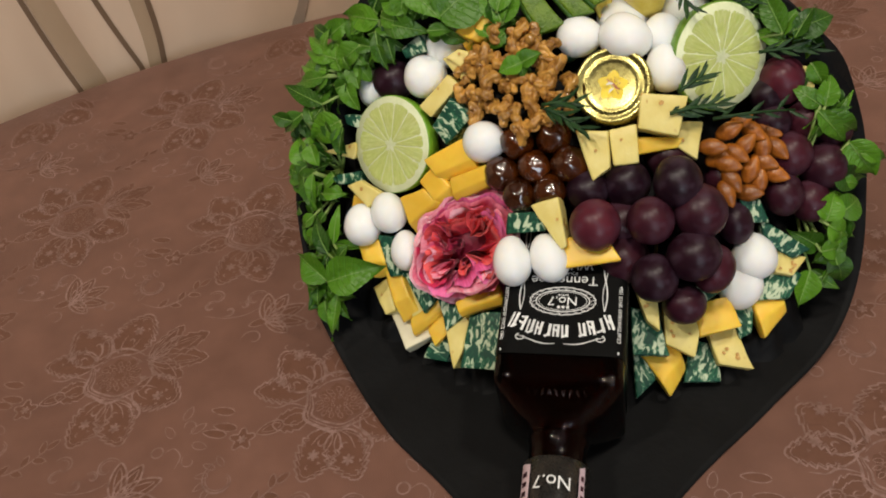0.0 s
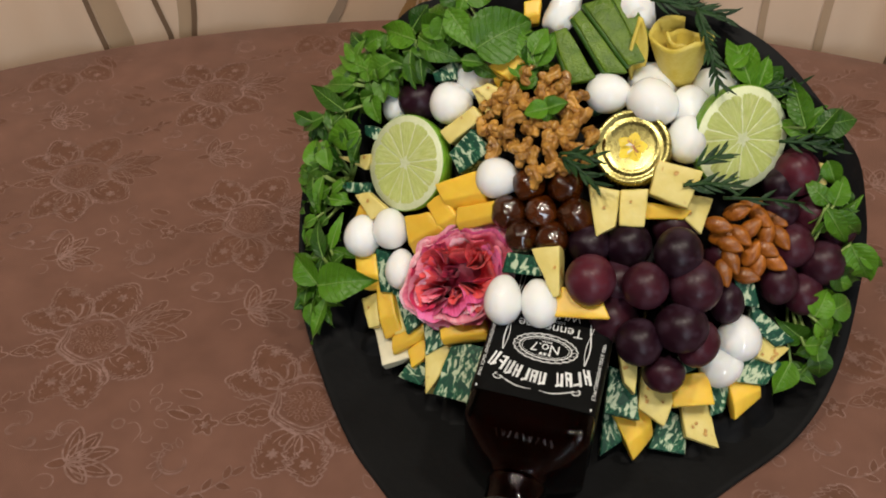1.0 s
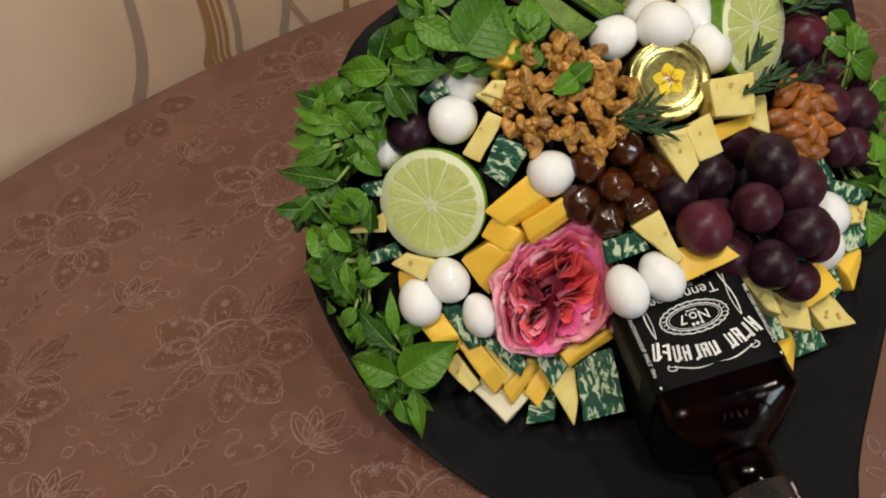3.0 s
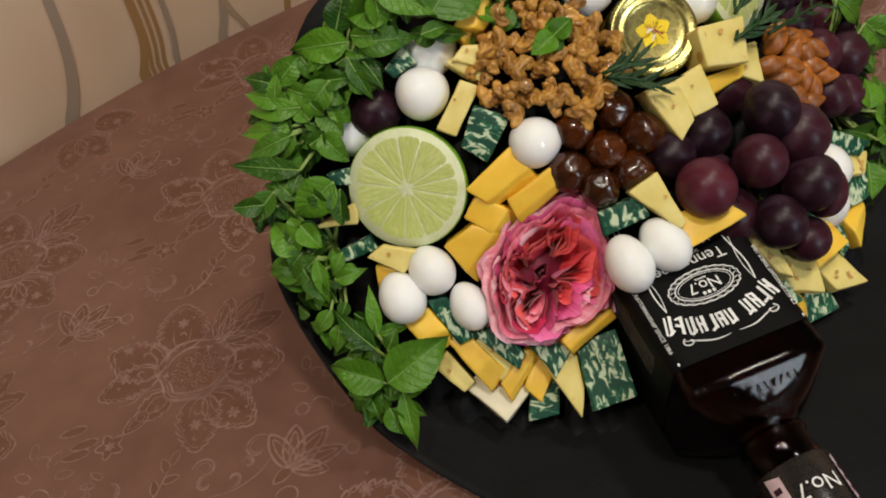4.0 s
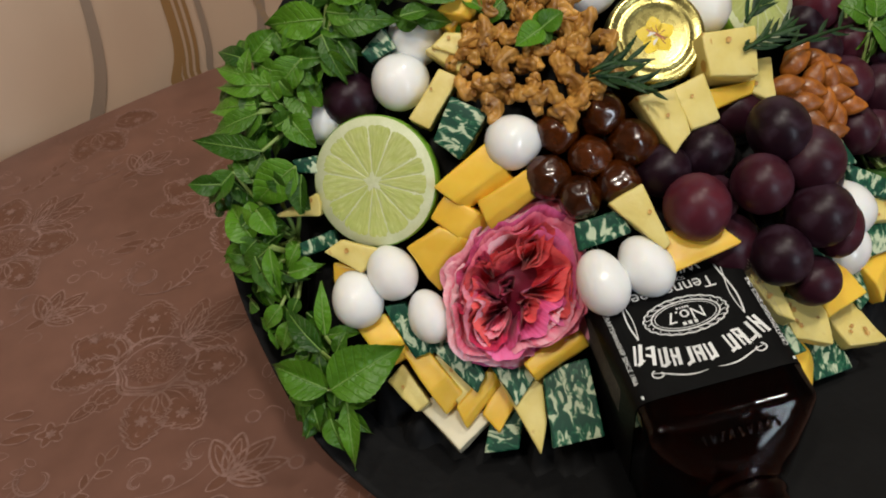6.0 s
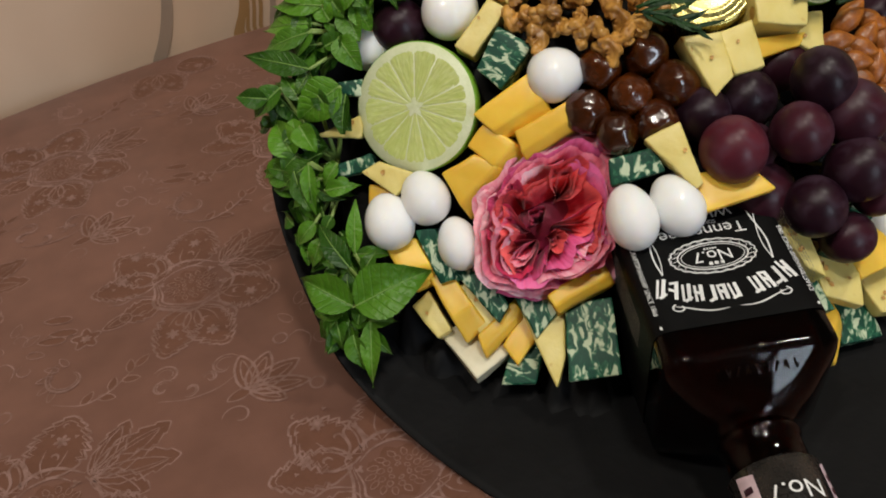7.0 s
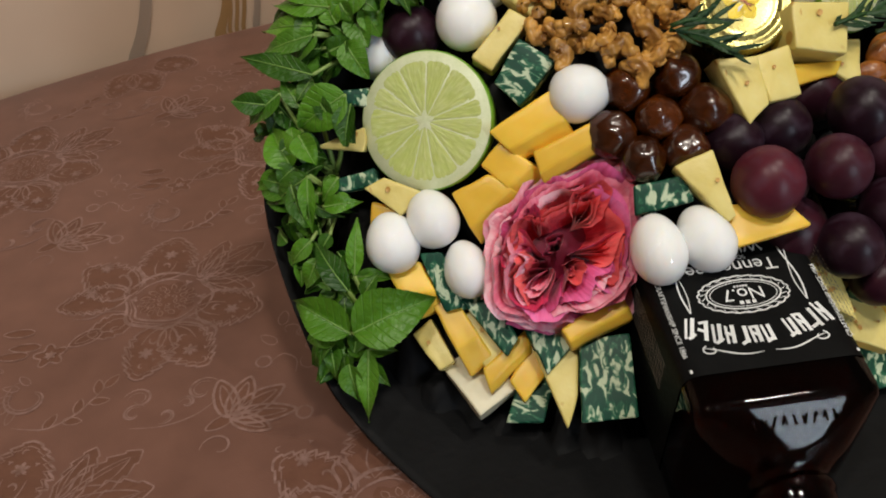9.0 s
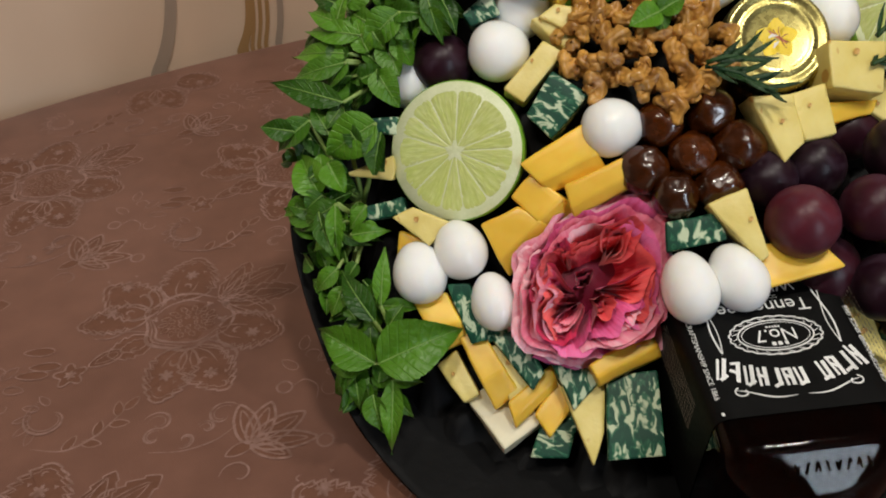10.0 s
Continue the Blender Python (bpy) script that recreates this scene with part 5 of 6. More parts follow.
pale_cheese((0.1095, 0.3692, 0.0627), (32.5, 11.9, -20.8), ((-14.1, 12.0), (1.2, 12.0), (10.1, -13.5), (2.7, -10.5)), 0.012)
pale_cheese((0.1267, 0.3644, 0.0437), (30.3, 15.7, -24.8), ((-15.9, 12.4), (8.0, 12.4), (12.4, -12.9), (-4.5, -12.0)), 0.008)
pale_cheese((0.1517, 0.3625, 0.0267), (33.4, 0.2, 3.9), ((-10.0, 12.9), (5.6, 12.9), (11.1, -16.1), (-6.7, -9.6)), 0.008)
pale_cheese((0.1886, 0.3886, 0.0570), (32.1, 15.4, -13.8), ((-7.1, 6.0), (9.3, 6.0), (3.8, -5.7), (-6.1, -6.3)), 0.012)
pale_cheese((0.0913, 0.4154, 0.1297), (45.2, 0.5, -13.5), ((-11.4, 11.3), (5.5, 11.3), (7.3, -7.6), (-1.4, -15.1)), 0.014)
pale_cheese((0.1060, 0.4172, 0.1303), (45.3, -7.8, -2.8), ((-6.4, 9.7), (8.1, 9.7), (5.7, -10.1), (-7.4, -9.3)), 0.014)
pale_cheese((0.1257, 0.4228, 0.1436), (46.4, 5.4, -10.5), ((-11.0, 9.6), (12.8, 9.6), (9.3, -11.2), (-11.2, -8.1)), 0.02)
pale_cheese((0.1398, 0.4204, 0.1276), (47.5, 6.1, -5.9), ((-4.6, 8.1), (6.8, 8.1), (4.9, -11.4), (-7.1, -4.8)), 0.014)
pale_cheese((0.0278, 0.4751, 0.1555), (46.1, -15.6, -4.8), ((-11.1, 7.4), (1.3, 7.4), (12.3, -4.7), (-2.5, -10.1)), 0.014)
pale_cheese((0.0118, 0.4671, 0.1428), (37.0, -37.5, 15.3), ((-12.6, 4.7), (12.0, 4.7), (12.6, -4.7), (-12.0, -4.7)), 0.014)
pale_cheese((0.0626, 0.4778, 0.1653), (42.0, 10.4, -29.7), ((-6.8, 3.7), (6.6, 3.7), (3.5, -2.8), (-3.3, -4.7)), 0.01)
pale_cheese((0.1847, 0.4819, 0.1651), (48.8, -22.8, -8.3), ((-5.1, 5.0), (2.5, 5.0), (5.9, -5.9), (-3.2, -4.2)), 0.012)
pale_cheese((0.2082, 0.4502, 0.1331), (55.7, 2.3, -13.5), ((-4.9, 6.1), (1.0, 6.1), (4.5, -4.9), (-0.5, -7.4)), 0.012)
pale_cheese((-0.0498, 0.4804, 0.1042), (51.7, -17.0, -12.5), ((-16.7, 3.6), (7.1, 3.6), (6.3, -1.3), (3.3, -5.9)), 0.008)
pale_cheese((-0.0407, 0.4541, 0.0922), (50.0, -22.0, -8.8), ((-10.3, 7.5), (-0.5, 7.5), (12.0, -5.5), (-1.2, -9.4)), 0.006)
pale_cheese((0.0648, 0.3912, 0.1054), (46.5, -18.1, -6.0), ((-9.5, 13.2), (6.2, 13.2), (3.4, -12.7), (-0.1, -13.6)), 0.012)
pale_cheese((0.0045, 0.3848, 0.0354), (35.1, -14.0, -4.9), ((-7.1, 13.9), (11.7, 13.9), (2.2, -8.6), (-6.8, -19.1)), 0.012)
pale_cheese((-0.0383, 0.4195, 0.0371), (30.4, -26.5, 11.3), ((-3.9, 9.9), (6.7, 9.9), (2.4, -10.3), (-5.3, -9.4)), 0.01)
white_cheese((-0.0248, 0.4057, 0.0255), (19.1, -14.1, 13.2), ((-8.6, 12.9), (4.7, 12.9), (12.4, -12.6), (-8.5, -13.3)), 0.008)
marbled((0.0163, 0.4558, 0.1329), (29.4, -46.8, 21.9), ((-8.6, 7.8), (10.8, 7.8), (10.0, -9.6), (-12.2, -6.0)), 0.018)
marbled((0.0496, 0.4009, 0.1007), (49.4, -13.1, -20.7), ((-9.5, 5.5), (9.4, 5.5), (11.2, -5.1), (-11.1, -5.8)), 0.014)
marbled((-0.0305, 0.4274, 0.0631), (54.3, -4.6, -20.8), ((-8.4, 12.1), (1.1, 12.1), (7.3, -11.4), (0.0, -12.7)), 0.008)
marbled((-0.0153, 0.4128, 0.0508), (38.2, -9.9, -11.9), ((-12.3, 13.7), (1.7, 13.7), (8.5, -10.7), (2.1, -16.8)), 0.01)
marbled((0.0028, 0.3978, 0.0473), (38.1, -3.6, -18.4), ((-11.4, 9.8), (3.5, 9.8), (9.6, -4.4), (-1.8, -15.3)), 0.01)
marbled((-0.0064, 0.3916, 0.0209), (12.5, -35.4, 45.0), ((-13.2, 7.2), (13.5, 7.2), (7.9, -7.1), (-8.2, -7.3)), 0.01)
marbled((0.0187, 0.3766, 0.0379), (36.7, -3.4, -17.7), ((-9.2, 16.4), (11.0, 16.4), (10.2, -16.2), (-12.0, -16.6)), 0.01)
marbled((-0.0523, 0.4712, 0.0902), (51.8, -13.4, -15.1), ((-11.8, 3.4), (9.4, 3.4), (9.9, -4.0), (-7.6, -2.8)), 0.01)
marbled((-0.0436, 0.4905, 0.1182), (54.7, -5.1, -22.4), ((-5.7, 3.6), (5.3, 3.6), (5.0, -4.6), (-4.6, -2.5)), 0.01)
marbled((0.1084, 0.3633, 0.0436), (31.8, 12.0, -21.3), ((-12.7, 11.3), (2.6, 11.3), (14.3, -8.9), (-4.2, -13.7)), 0.01)
marbled((0.1385, 0.3609, 0.0157), (30.1, 14.2, -20.5), ((-10.7, 10.7), (4.8, 10.7), (12.6, -7.4), (-6.7, -14.0)), 0.01)
marbled((0.1623, 0.3729, 0.0353), (33.5, -6.0, 14.6), ((-4.9, 9.7), (11.1, 9.7), (0.7, -9.3), (-6.8, -10.0)), 0.01)
marbled((0.1825, 0.3839, 0.0488), (27.7, 21.8, -26.9), ((-12.3, 10.3), (10.1, 10.3), (9.3, -5.1), (-7.1, -15.6)), 0.012)
marbled((0.1862, 0.3948, 0.0679), (44.8, 31.7, -24.7), ((-17.5, 4.7), (15.4, 4.7), (9.6, -4.8), (-7.6, -4.5)), 0.012)
marbled((0.1719, 0.4034, 0.0862), (50.3, 18.4, -11.6), ((-10.5, 6.2), (1.8, 6.2), (10.3, -4.6), (-1.5, -7.8)), 0.012)
marbled((0.1368, 0.3737, 0.0563), (29.9, -17.7, 29.1), ((-15.6, 4.8), (16.6, 4.8), (12.9, -6.0), (-13.9, -3.5)), 0.012)
marbled((0.0002, 0.4942, 0.1588), (47.2, -31.0, 4.7), ((-6.6, 4.1), (8.3, 4.1), (5.3, -5.9), (-6.9, -2.3)), 0.012)
marbled((0.0844, 0.4726, 0.1592), (41.0, -6.0, -9.1), ((-5.6, 6.1), (2.3, 6.1), (4.0, -5.3), (-0.7, -6.9)), 0.012)
marbled((0.1044, 0.3571, 0.0216), (30.4, -13.7, 19.0), ((0.5, 11.0), (8.1, 11.0), (2.9, -9.1), (-11.5, -12.8)), 0.012)
cheddar((0.0403, 0.4849, 0.1743), (36.9, -28.8, 20.8), ((-12.9, 5.8), (10.4, 5.8), (10.3, -5.3), (-7.7, -6.4)), 0.012)
pale_cheese((0.0300, 0.4744, 0.1587), (41.6, -24.9, 9.3), ((-9.3, 8.1), (-1.1, 8.1), (10.9, -5.0), (-0.5, -11.2)), 0.012)
marbled((-0.0236, 0.4262, 0.0595), (54.5, -7.3, -20.8), ((-9.7, 9.1), (2.8, 9.1), (8.5, -7.2), (-1.6, -10.9)), 0.008)
pale_cheese((-0.0172, 0.4125, 0.0416), (37.7, -10.4, -11.3), ((-9.1, 11.3), (5.4, 11.3), (8.4, -10.0), (-4.8, -12.5)), 0.008)
cheddar((-0.0051, 0.3965, 0.0311), (22.0, -31.5, 28.5), ((-7.3, 5.1), (10.0, 5.1), (8.2, -5.7), (-10.9, -4.5)), 0.008)
cucumber((0.0838, 0.4905, 0.1845), (27.8, -32.5, 34.0), ((0.5, 20.1), (7.0, 20.1), (0.6, -24.4), (-8.2, -15.8)), 0.006)
cucumber((0.0941, 0.4947, 0.1896), (38.7, -16.5, 9.7), ((-12.9, 20.6), (1.5, 20.6), (10.6, -20.4), (0.8, -20.8)), 0.006)
cucumber((0.0707, 0.4878, 0.1777), (37.9, -20.6, 10.4), ((-6.3, 16.3), (2.7, 16.3), (8.8, -17.2), (-5.3, -15.3)), 0.006)
cucumber((0.1034, 0.5057, 0.1911), (40.2, -15.4, 8.5), ((-7.9, 15.2), (1.9, 15.2), (7.3, -12.7), (-1.3, -17.7)), 0.006)


# ---- limes ----
def lime_half(name_label, place, facing, radius, spin):
    m = look(place, Vector(place) - Vector(facing))
    r = root("lime_half", m @ pose(0, 0, 0, 0, 0, spin))
    bm = bmesh.new()
    profile = [(radius * 0.985, 0.0), (radius, -0.0008)] + [(radius * math.cos(a), -0.0008 - radius * 0.95 * math.sin(a)) for a in (0.15, 0.3, 0.5, 0.7, 0.9, 1.1)] + [(radius * 0.3, -radius * 0.95), (0.0, -radius)]
    lathe(bm, profile, 56)
    part("rind", bm, LIME_RIND, r, "green waxy rind")
    bm = bmesh.new()
    lathe(bm, [(0.0, 0.00045), (radius * 0.5, 0.00045), (radius * 0.97, 0.00042), (radius * 0.985, -0.0002)], 56)
    part("pith", bm, LIME_PITH, r, "pale green pith")
    count = 13
    rng = random.Random(int(radius * 1e5) + int(spin))
    edges = [i * math.tau / count + rng.uniform(-0.13, 0.13) for i in range(count)]
    for i in range(count):
        a0, a1 = edges[i], edges[(i + 1) % count] + (math.tau if i == count - 1 else 0)
        bm = bmesh.new()

        def f(u, v):
            rad = radius * (0.07 + 0.785 * v)
            gap = 0.00007 / max(rad, 1e-4) + 0.006 * (1 - v)
            k = a0 + gap + (a1 - a0 - 2 * gap) * u
            rad -= radius * 0.05 * max(0, v - 0.75) * 4 * (2 * abs(u - 0.5)) ** 6
            edge = min(u, 1 - u, v, 1 - v)
            dome = 0.0002 * min(1, edge * 7) ** 0.5
            wet = 0.0002 * noise.noise((math.cos(k) * 260 * v, math.sin(k) * 260 * v, v * 9))
            return (rad * math.cos(k), rad * math.sin(k), 0.0004 + dome + (wet if 0 < edge else 0))

        grid(bm, 12, 24, f)
        part("segment", bm, LIME_FLESH, r)
    bm = bmesh.new()
    grid(bm, 18, 2, lambda u, v: (radius * v * (0.12 + 0.05 * math.sin(u * math.tau * 5)) * math.cos(u * math.tau), radius * v * (0.12 + 0.05 * math.sin(u * math.tau * 5)) * math.sin(u * math.tau), 0.0009 - 0.0002 * v), True)
    bmesh.ops.remove_doubles(bm, verts=bm.verts, dist=1e-6)
    part("core", bm, LIME_PITH, r, "white core")
    return tagged(r, name_label, "lime", "lime halves in the bouquet")


lime_half("halved lime, cut face up, beside quail eggs", (-0.0207, 0.4686, 0.1131), (-0.55, -0.64, 0.53), 0.0285, 10)
lime_half("halved lime, cut face up, beside red grapes", (0.1636, 0.4560, 0.1500), (0.37, -0.83, 0.42), 0.0285, 40)


# ---- honey jar ----
def honey_jar():
    place, facing = Vector((0.1046, 0.4449, 0.1492)), Vector((-0.22, -0.68, 0.70))
    r = root("honey_jar", look(place, place - facing))
    R = 0.0205
    bm = bmesh.new()
    lathe(bm, [(0.0, -0.0010), (R * 0.56, -0.0010), (R * 0.62, -0.0008), (R * 0.67, -0.0004), (R * 0.71, -0.0005), (R * 0.76, -0.0009), (R * 0.81, -0.0008), (R * 0.87, -0.0002), (R * 0.93, 0.0), (R * 0.97, -0.0003), (R, -0.0012), (R, -0.0075), (R * 1.03, -0.0085), (R * 1.02, -0.0095), (R * 0.95, -0.0095)], 64)
    lid = part("lid", bm, GOLD, r, "round gold-coloured metal lid")
    bm = bmesh.new()
    lathe(bm, [(0.0, -0.009), (R * 0.94, -0.009), (R * 0.94, -0.011), (R * 1.02, -0.014), (R * 1.02, -0.034), (R * 0.92, -0.037), (0.0, -0.037)], 48)
    part("jar_glass", bm, HONEY, r, "small glass jar of honey")
    for i in range(5):
        a = i * math.tau / 5 + 0.3
        bm = bmesh.new()
        grid(bm, 8, 8, lambda u, v: ((0.0012 + 0.0070 * v) * math.cos(a) - (u - 0.5) * 0.0066 * math.sin(math.pi * min(0.93, v * 0.8 + 0.15)) * math.sin(a), (0.0012 + 0.0070 * v) * math.sin(a) + (u - 0.5) * 0.0066 * math.sin(math.pi * min(0.93, v * 0.8 + 0.15)) * math.cos(a), -0.00085))
        part("printed_petal", bm, DECAL_YELLOW, lid, "yellow printed petal")
    bm = bmesh.new()
    for i in range(5):
        x = 0.0026 - 0.0011 * i
        ribbon(bm, [(x - 0.0010, 0.0006 - x * 0.7 + 0.0011), (x + 0.0010, 0.0006 - x * 0.7 - 0.0011)], 0.0006, -0.00075)
    for x, y in ((0.0042, 0.0016), (0.0036, -0.0042), (-0.0012, 0.0036), (0.0010, 0.0044), (0.0046, -0.0018)):
        ribbon(bm, [(0.0012, -0.0002), (x * 0.7, y * 0.7), (x, y)], 0.0003, -0.00072)
    part("printed_stripes", bm, DECAL_RED, lid, "dark brown printed bee stripes")
    bm = bmesh.new()
    for i in range(5):
        x = 0.00205 - 0.0011 * i
        ribbon(bm, [(x - 0.0009, 0.0006 - x * 0.7 + 0.0010), (x + 0.0009, 0.0006 - x * 0.7 - 0.0010)], 0.0005, -0.00074)
    part("printed_body", bm, DECAL_AMBER, lid, "amber printed bee body")
    bm = bmesh.new()
    ribbon(bm, [(-0.0034, 0.0002), (-0.0018, 0.0012), (0.0002, 0.0010)], 0.0015, -0.0007, 0, True)
    ribbon(bm, [(-0.0016, -0.0040), (-0.0008, -0.0024), (0.0006, -0.0014)], 0.0013, -0.0007, 0, True)
    part("printed_wings", bm, DECAL_WHITE, lid, "white printed wings")
    return tagged(r, "small honey jar with gold lid and printed yellow flower", "jar")


honey_jar()


# ---- rose ----
# reach of the head by angle in degrees, in mm: squarish, with one long corner
ROSE_REACH = ((-180, 27), (-155, 31), (-134, 37), (-110, 32), (-84, 31), (-45, 37), (-29, 36), (-8, 29), (20, 32), (45, 40), (60, 42), (77, 33), (104, 25), (130, 24), (159, 25.5), (180, 27))


def reach(a):
    d = (math.degrees(a) + 180) % 360 - 180
    return float(np.interp(d, [p[0] for p in ROSE_REACH], [p[1] for p in ROSE_REACH])) / 1000


def crumpled(x, y, z):
    """One slow, uneven push for the whole flower, so that its layers wander together."""
    p = Vector((x * 85, y * 85, 4.0))
    calm = max(0.15, 1 - (math.hypot(x, y) / 0.036) ** 2)
    return (x + 0.0060 * calm * noise.noise(p), y + 0.0060 * calm * noise.noise(p + Vector((9, 5, 3))), z + 0.0030 * noise.noise(p * 0.8 + Vector((2, 7, 8))) * min(1.0, z / 0.012))


def shell_petal(mid, span, s, top, seed, roll, foot, skew):
    """A long thin petal that stands in a ring about the heart; neighbouring rings share their waves, so that the layers lie side by side."""
    bm = bmesh.new()
    sway = 0.05 + 0.75 * max(0.0, 0.74 - s)
    quarter = 0.95 * max(0.0, 0.74 - s)

    def f(u, v):
        a = mid + (u - 0.5) * span
        edge = 1 - (2 * abs(u - 0.5)) ** 4 * 0.35
        wave = noise.noise((math.cos(a) * 1.9 + 3.0, math.sin(a) * 1.9, s * 3.2)) * sway * 1.6 + quarter * math.cos(3 * a + 0.5 - 2.2 * (1 - s))
        crimp = noise.noise((a * 4 + seed, v, seed)) * 0.0012 + noise.noise((a * 11 + seed, v * 2, seed)) * 0.0004
        r = s * reach(a) * (foot + (1 - foot) * v ** 0.8) * (1 + wave) + crimp * (0.4 + v) + roll * max(0, v - 0.7) ** 2 * 14
        z = top * (0.10 + 0.90 * v ** 1.1) * edge + 0.0022 * noise.noise((a * 2.4, seed, v)) * v + skew * (u - 0.5) * v - roll * max(0, v - 0.8) ** 2 * 16
        return crumpled(r * math.cos(a) - 0.0016 * (1 - s), r * math.sin(a) - 0.0045 * (1 - s), z)

    vs = grid(bm, 36, 10, f)
    place = {v: (i / 36, j / 10) for i, row in enumerate(vs) for j, v in enumerate(row)}
    layer = bm.loops.layers.uv.new("petal")
    for face in bm.faces:
        for loop in face.loops:
            loop[layer].uv = place[loop.vert]
    return bm


def fold_petal(toward, wide, far, top, seed, lean, start):
    """A petal of the heart, folded double: its rim runs out from the middle, turns and runs back, so that the rims fan out."""
    bm = bmesh.new()

    def f(u, v):
        swing = math.cos(u * math.pi)
        a = toward + wide * swing * (0.45 + 0.55 * v) * (0.75 + 0.40 * math.sin(u * math.pi)) + 0.10 * noise.noise((u * 3, seed, 0)) + lean * (1 - v)
        out = far * (0.06 + 0.94 * math.sin(u * math.pi) ** 0.7)
        crimp = 0.0011 * noise.noise((u * 9 + seed, v, seed)) + 0.0005 * noise.noise((u * 24 + seed, v * 2, seed))
        r = out * reach(a) * (0.50 + 0.50 * v) + crimp * (0.3 + v)
        z = top * (0.05 + 0.95 * v) * (0.72 + 0.28 * math.sin(u * math.pi)) + 0.0030 * noise.noise((u * 4, seed, v)) * v
        return crumpled(r * math.cos(a) + start[0], r * math.sin(a) + start[1], z)

    vs = grid(bm, 44, 8, f)
    place = {v: (i / 44, j / 8) for i, row in enumerate(vs) for j, v in enumerate(row)}
    layer = bm.loops.layers.uv.new("petal")
    for face in bm.faces:
        for loop in face.loops:
            loop[layer].uv = place[loop.vert]
    return bm


def rose():
    place, facing = Vector((0.0166, 0.4200, 0.0722)), Vector((-0.22, -0.72, 0.62))
    r = root("rose", look(place, place - facing) @ Matrix.Diagonal((1.1, 1.08, 1.0, 1)))
    rng = random.Random(11)
    for k in range(12):
        s = 0.99 - 0.48 * (k / 11) ** 0.9
        top = float(np.interp(s, (0.55, 0.68, 0.80, 1.0), (0.0185, 0.0190, 0.0155, 0.0055)))
        count = 5 if k % 2 else 4
        for i in range(count):
            mid = (i + rng.uniform(-0.35, 0.35)) * math.tau / count + k * 0.83
            span = math.tau / count * rng.uniform(0.85, 1.35)
            low_right = math.cos(mid + 0.75) > 0.55
            mat = PETAL_MAGENTA if (low_right and rng.random() < 0.6) or rng.random() < 0.08 else PETAL_OUT if s > 0.80 or rng.random() < 0.3 else PETAL_MID if s > 0.64 else PETAL_IN
            part("petal", shell_petal(mid, span, s * rng.uniform(0.94, 1.03), top * rng.uniform(0.82, 1.12), rng.uniform(0, 90), 0.0016 * s, max(0.30, 1 - 0.22 / s), rng.uniform(-0.0075, 0.0075)), mat, r)
    # the heart: folded petals packed in fans
    fans = ((176, 42, 0.62, 4, -0.004, -0.002), (118, 38, 0.50, 3, -0.006, 0.004), (64, 42, 0.56, 4, 0.003, 0.003), (-12, 50, 0.60, 5, 0.004, -0.004), (-76, 34, 0.48, 3, 0.003, -0.008), (-128, 42, 0.55, 4, -0.004, -0.006), (140, 50, 0.26, 3, 0.000, -0.001), (-40, 50, 0.26, 3, 0.001, -0.006))
    for toward, wide, far, count, sx, sy in fans:
        for k in range(count):
            q = k / count
            mat = PETAL_DARK if rng.random() < (0.45 if 30 < toward < 150 else 0.22) else PETAL_MAGENTA if rng.random() < 0.2 else PETAL_MID if rng.random() < 0.35 else PETAL_IN
            part("petal", fold_petal(math.radians(toward + rng.uniform(-5, 5)), math.radians(wide * (1 - 0.85 * q)), far * (1 - 0.55 * q) * rng.uniform(0.93, 1.05), 0.0195 * (1 - 0.22 * q) * rng.uniform(0.88, 1.1), rng.uniform(0, 90), rng.uniform(-0.1, 0.1), (sx, sy)), mat, r)
    bm = bmesh.new()
    lathe(bm, [(0.0, -0.016), (0.006, -0.013), (0.012, -0.006), (0.013, -0.003), (0.0, -0.002)], 20)
    part("calyx", bm, STEM, r, "green calyx")
    bm = bmesh.new()
    lathe(bm, [(0.0, -0.001), (0.014, 0.000), (0.012, 0.002), (0.0, 0.0025)], 24)
    part("heart", bm, PETAL_DARK, r, "dark red heart")
    return tagged(r, "full-blown garden rose, deep red heart, pink outer petals", "rose")


rose()


# ---- lemon peel curl ----
def peel_curl():
    place, facing = Vector((0.1312, 0.4901, 0.1780)), Vector((-0.05, 0.10, 0.97))
    r = root("lemon_peel", look(place, place - facing) @ Matrix.Diagonal((1.15, 1.15, 1.15, 1)))
    bm = bmesh.new()

    def f(u, v):
        a = 4.2 + u * 10.5
        rad = (0.0165 - 0.0115 * u) * (0.45 + 0.62 * v ** 0.8)
        rim = 0.0016 * math.sin(a * 1.7) + 0.001 * math.sin(a * 4.3)
        return (rad * math.cos(a) * 1.1, rad * math.sin(a), (v - 0.5) * 0.024 + rim * v - 0.003 * u)

    grid(bm, 84, 10, f)
    ob = part("peel_strip", bm, PEEL, r, "yellow peel strip")
    mod = ob.modifiers.new("thickness", "SOLIDIFY")
    mod.thickness = 0.0012
    bm = bmesh.new()
    grid(bm, 10, 14, lambda u, v: (0.0195 + 0.011 * (u - 0.5) * math.sin(math.pi * (0.12 + 0.83 * v)), -0.008 - 0.003 * math.cos(u * 3 - 1.5), -0.014 + 0.034 * v))
    ob = part("peel_flap", bm, PEEL, r, "yellow peel end")
    mod = ob.modifiers.new("thickness", "SOLIDIFY")
    mod.thickness = 0.0016
    return tagged(r, "yellow cheese ribbon rolled like a rosebud", "peel")


peel_curl()


